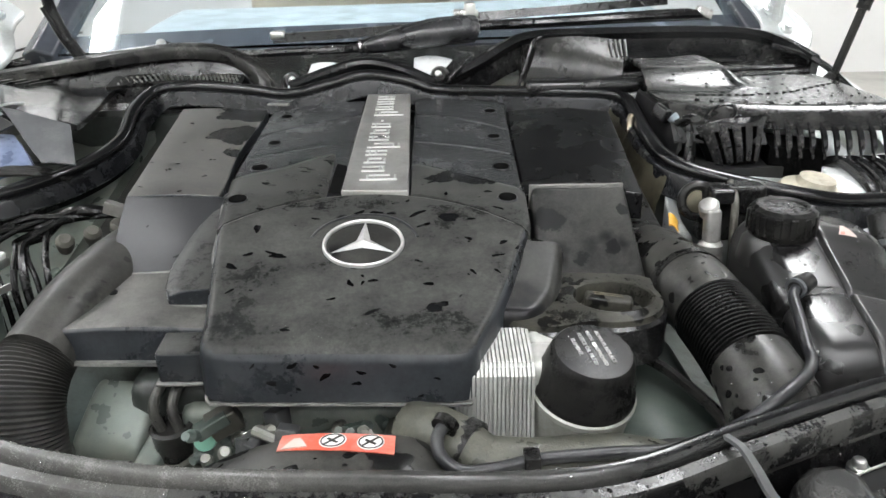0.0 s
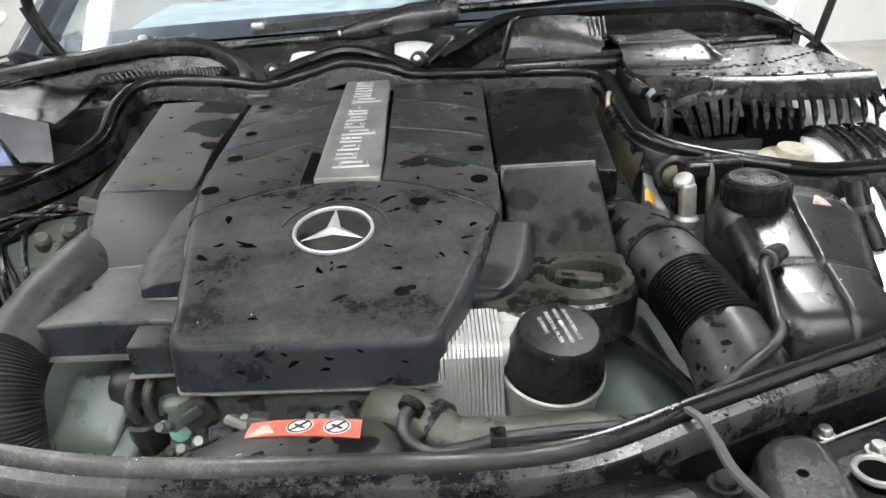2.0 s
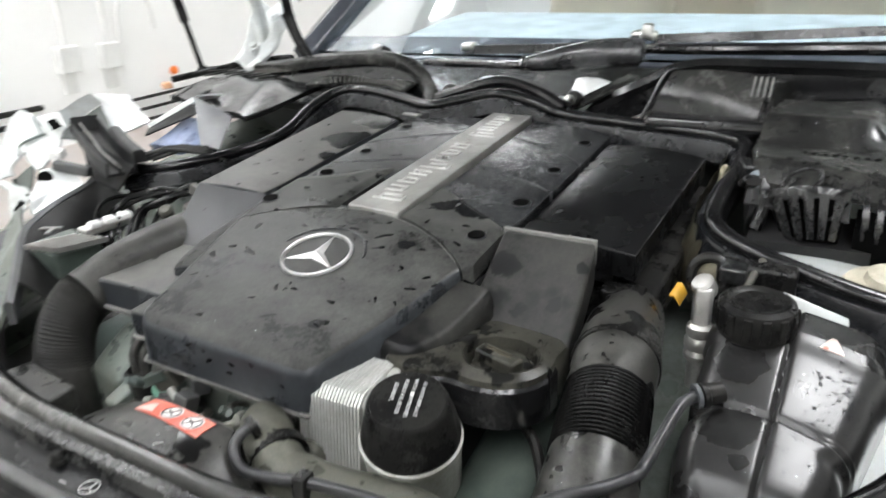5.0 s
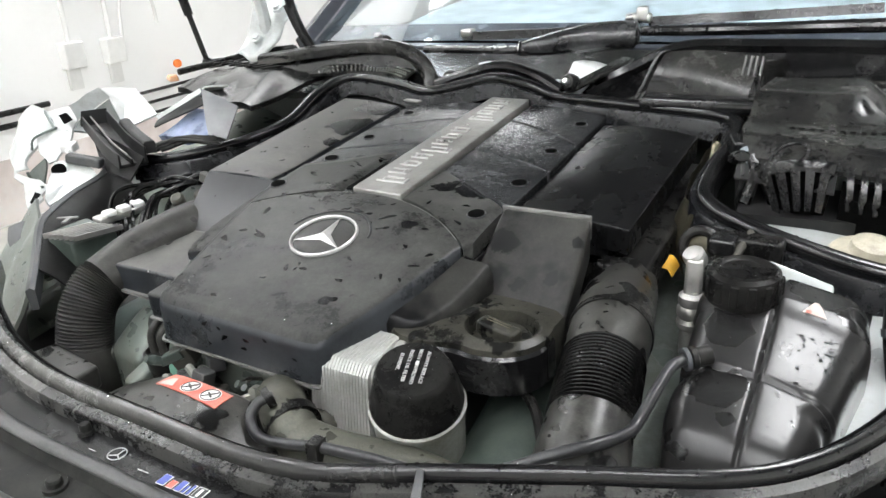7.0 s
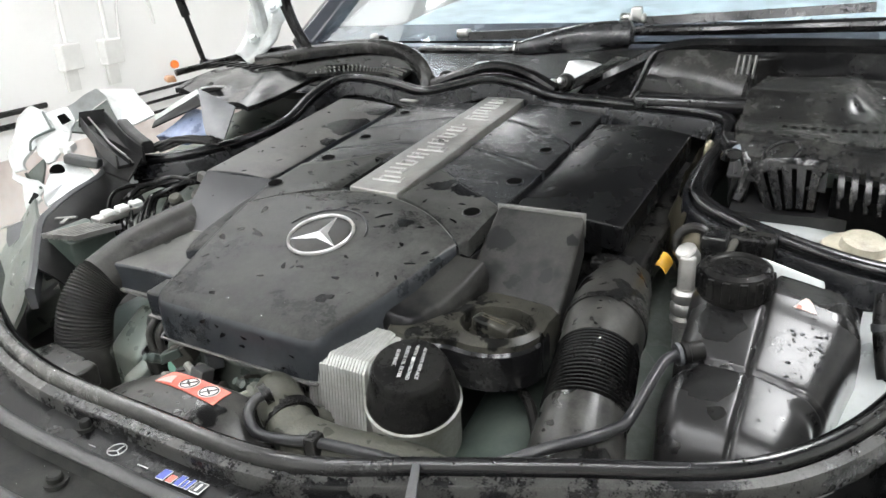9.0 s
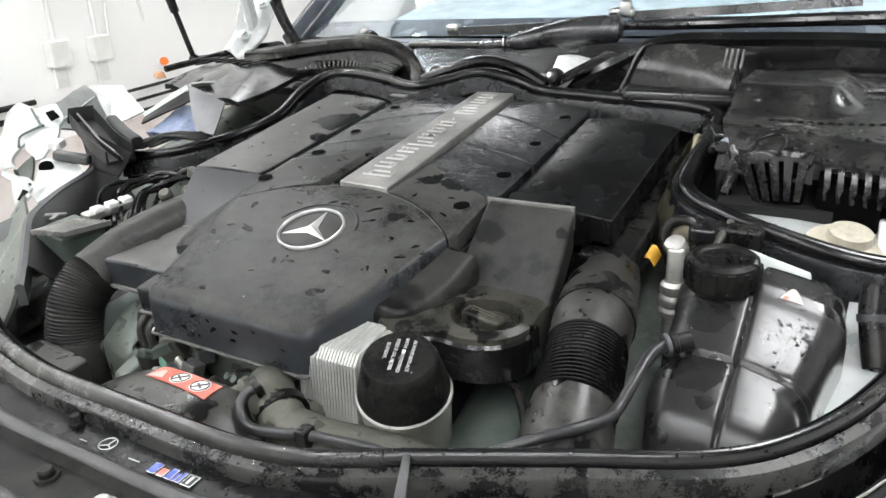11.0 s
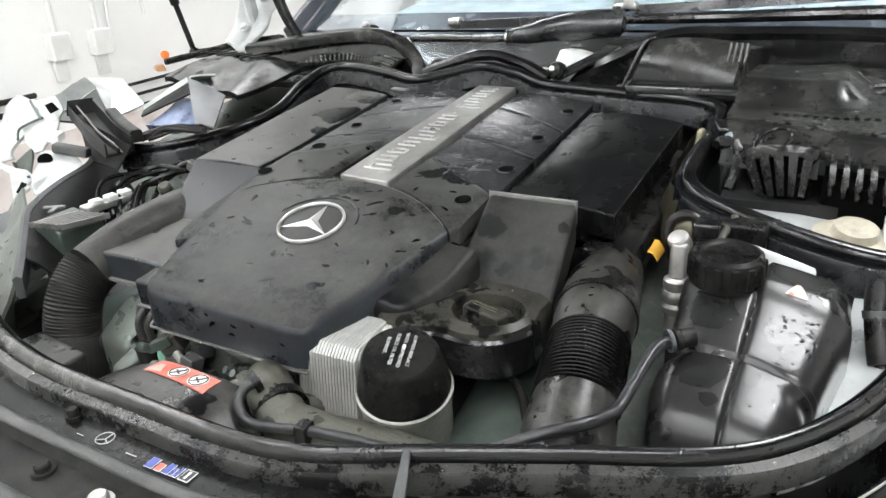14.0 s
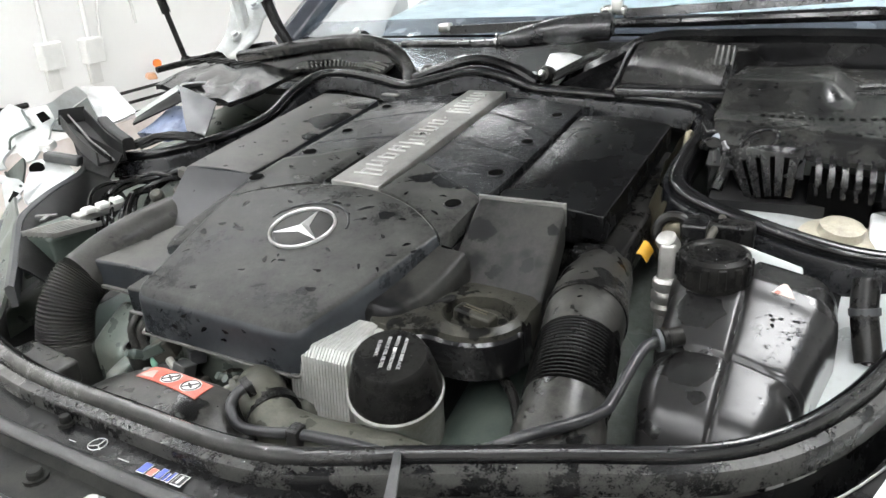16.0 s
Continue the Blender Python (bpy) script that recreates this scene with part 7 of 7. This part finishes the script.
def wetting(name, obs, label, spots, material, flatness=0.5, ragged=0.0, stretch=1.0):
    """Drops or wet marks on parts; spots: (x, y, radius, from the front?)."""
    tree = rained(obs)
    bm = bmesh.new()
    for x, y, r, front in spots:
        p, n, _, _ = tree.ray_cast(Vector((x, 0.3, y)), Vector((0, 1, 0))) if front else tree.ray_cast(Vector((x, y, 1.6)), Vector((0, 0, -1)))
        if p is None:
            continue
        if n.dot(Vector((0, -1, 0.3))) < 0 and front or (n.z < 0 and not front):
            n = -n
        m = Matrix.Translation(p) @ n.to_track_quat("Z", "Y").to_matrix().to_4x4() @ Matrix.Rotation(random.gauss(0.0, 0.6), 4, "Z")
        k = 16 if r > 0.0016 else 10
        a0 = random.random() * 6.28
        ph = random.random() * 6.28
        rr = [r * (1 + ragged * (0.6 * math.sin(2 * 6.2832 * q / k + ph) + 0.5 * math.sin(3 * 6.2832 * q / k + 2 * ph))) for q in range(k)]
        sx_ = stretch * random.uniform(0.8, 1.4)
        outer = [bm.verts.new(m @ Vector((sx_ * rr[q] * math.cos(a0 + 6.2832 * q / k), rr[q] * math.sin(a0 + 6.2832 * q / k), 0.0001))) for q in range(k)]
        inner = [bm.verts.new(m @ Vector((0.7 * sx_ * rr[q] * math.cos(a0 + 6.2832 * q / k), 0.7 * rr[q] * math.sin(a0 + 6.2832 * q / k), 0.0001 + flatness * r * 0.7))) for q in range(k)]
        top = bm.verts.new(m @ Vector((0, 0, 0.0001 + flatness * r)))
        for q in range(k):
            bm.faces.new((outer[q], outer[(q + 1) % k], inner[(q + 1) % k], inner[q]))
            bm.faces.new((inner[q], inner[(q + 1) % k], top))
    return tagged(link(name, bm, material, sharp=180), label, "water", kind="stuff")


random.seed(21)
dome = kids(ec, "front_dome", "front_flap", "rear_panel", "left_flange", "right_flange", "tab")
lids = kids(la, "lid", "snorkel", "front_face")
MARKS = ((-0.128, 0.945, 34), (-0.120, 0.938, 26), (-0.115, 0.825, 34), (-0.084, 0.772, 36), (-0.092, 0.778, 22), (-0.129, 0.755, 34), (-0.023, 0.846, 26), (-0.004, 0.853, 30), (0.015, 0.853, 34),
         (0.033, 0.851, 28), (0.062, 0.850, 36), (0.070, 0.826, 30), (0.155, 0.791, 26), (0.088, 0.690, 32), (0.075, 0.721, 22), (0.019, 0.728, 26), (-0.004, 0.724, 28), (-0.085, 0.985, 20), (-0.02, 0.70, 18), (0.12, 0.74, 20))
spots = [(x, y, 0.0001 * r, False) for x, y, r in MARKS]
spots += [(random.uniform(-0.13, 0.17), random.uniform(0.655, 1.30), random.choice((0.0009, 0.0013, 0.0017, 0.0023)) * random.uniform(0.7, 1.3), False) for _ in range(120)]
FACE_SPOTS = ((-0.049, 0.968, 40), (-0.069, 0.950, 36), (-0.02, 0.957, 40), (0.009, 0.950, 36), (0.013, 0.961, 30), (0.042, 0.968, 26), (-0.027, 0.967, 24), (0.067, 0.937, 22), (-0.085, 0.968, 20), (0.082, 0.955, 22), (-0.045, 0.944, 24))
spots += [(x, z, 0.00006 * r, True) for x, z, r in FACE_SPOTS]
wetting("wet_marks", dome, "dark wet marks on the dusty engine cover", spots, M_FILM, 0.02, 0.35, 2.2)
spots = [(random.uniform(-0.32, -0.16), random.uniform(0.71, 1.30), random.choice((0.0014, 0.002, 0.0032)) * random.uniform(0.7, 1.3), False) for _ in range(26)]
wetting("wet_marks", lids, "dark wet marks on the dusty air filter lid", spots, M_FILM, 0.02, 0.3, 1.5)
# clear beads that catch the light
spots = [(random.gauss(0.575, 0.015), random.gauss(0.805, 0.018), random.choice((0.0006, 0.0009, 0.0012, 0.0019)), False) for _ in range(95)]
spots += [(random.uniform(0.46, 0.61), random.uniform(0.69, 0.91), random.uniform(0.0005, 0.0013), False) for _ in range(190)]
spots += [(0.488 + random.gauss(0, 0.016), 0.866 + random.gauss(0, 0.016), random.uniform(0.0006, 0.0014), False) for _ in range(50)]
wetting("water_drops", kids(tk, "body", "cap"), "clear water drops on the tank", spots, M_DROP, 0.34, 0.1, 1.1)
seal_line = spline(FRONT, 8)
spots = []
for _ in range(620):
    p = seal_line[random.randrange(20, len(seal_line) - 4)]
    spots.append((p.x + random.uniform(-0.008, 0.016), p.y - random.uniform(-0.008, 0.016), random.choice((0.0005, 0.0007, 0.0009, 0.0013)), False))
wetting("water_drops", kids(fs, "bulb", "flat_strip", "inner_lip"), "clear water drops on the front seal", spots, M_DROP, 0.55, 0.1, 1.1)
spots = []
for _ in range(160):
    p = seal_line[random.randrange(0, len(seal_line) - 30)]
    spots.append((p.x + random.uniform(-0.01, 0.03), p.y - random.uniform(0.018, 0.11), random.uniform(0.0004, 0.001), False))
wetting("water_drops", [o for o in car.children if o.name.startswith(("crossmember", "ridge"))], "clear water drops on the front crossmember", spots, M_DROP, 0.5, 0.1, 1.1)
spots = [(random.uniform(0.43, 0.73), random.uniform(1.08, 1.52), random.uniform(0.0008, 0.0026), False) for _ in range(360)]
wetting("water_drops", kids(rc, "panel"), "clear water drops on the wing cover", spots, M_DROP, 0.5, 0.15, 1.2)
spots = [(random.uniform(-0.25, 0.64), random.uniform(1.53, 1.70), random.uniform(0.0012, 0.0034), False) for _ in range(420)]
wetting("water_drops", kids(wp, "arm_root", "arm", "blade") + kids(wq, "blade", "arm"), "clear water drops on the wipers", spots, M_DROP, 0.6, 0.1, 1.1)
spots = [(random.uniform(-0.12, 0.11), random.uniform(0.64, 0.665), random.uniform(0.0006, 0.0016), False) for _ in range(22)]
spots += [(random.uniform(-0.13, 0.12), random.uniform(0.9265, 0.932), random.uniform(0.0008, 0.0016), True) for _ in range(18)]
wetting("water_drops", dome + kids(ec, "front_rim"), "clear water drops along the cover's front edge", spots, M_DROP, 0.6, 0.1, 1.0)
spots = [(random.gauss(0.385, 0.022), random.uniform(0.60, 0.92), random.uniform(0.0006, 0.0016), False) for _ in range(90)]
wetting("water_drops", kids(hr, "upper_pipe", "lower_pipe", "bellows"), "clear water drops on the intake hose", spots, M_DROP, 0.55, 0.1, 1.1)
spots = [(random.uniform(0.16, 0.32), random.uniform(0.71, 0.82), random.uniform(0.0006, 0.0014), False) for _ in range(70)]
wetting("water_drops", kids(of, "platform", "front_wall"), "clear water drops on the oil filler", spots, M_DROP, 0.55, 0.1, 1.1)
spots = [(random.uniform(-0.42, 0.74), random.uniform(0.99, 1.44), random.uniform(0.0007, 0.0018), False) for _ in range(1500)]
spots += [(random.gauss(0.50, 0.012), random.gauss(0.978, 0.006), random.uniform(0.0007, 0.0017), False) for _ in range(60)]
spots += [(random.uniform(0.44, 0.70), random.gauss(0.978, 0.010), random.uniform(0.0006, 0.0013), False) for _ in range(70)]
wetting("water_drops", kids(rs, "strip", "upper_strip", "side_wall"), "clear water drops on the bulkhead seal", spots, M_DROP, 0.55, 0.1, 1.1)
spots = [(FC.x + random.uniform(-0.045, 0.045), FC.y + random.uniform(-0.045, 0.045), random.uniform(0.0005, 0.0012), False) for _ in range(50)]
wetting("water_drops", kids(ft, "cap"), "clear water drops on the oil filter cap", spots, M_DROP, 0.55, 0.1, 1.1)
spots = [(random.uniform(0.24, 0.43), random.uniform(1.35, 1.45), random.uniform(0.0008, 0.002), False) for _ in range(60)]
wetting("water_drops", kids(ab, "shell", "ledge", "back"), "clear water drops on the air box", spots, M_DROP, 0.55, 0.1, 1.1)
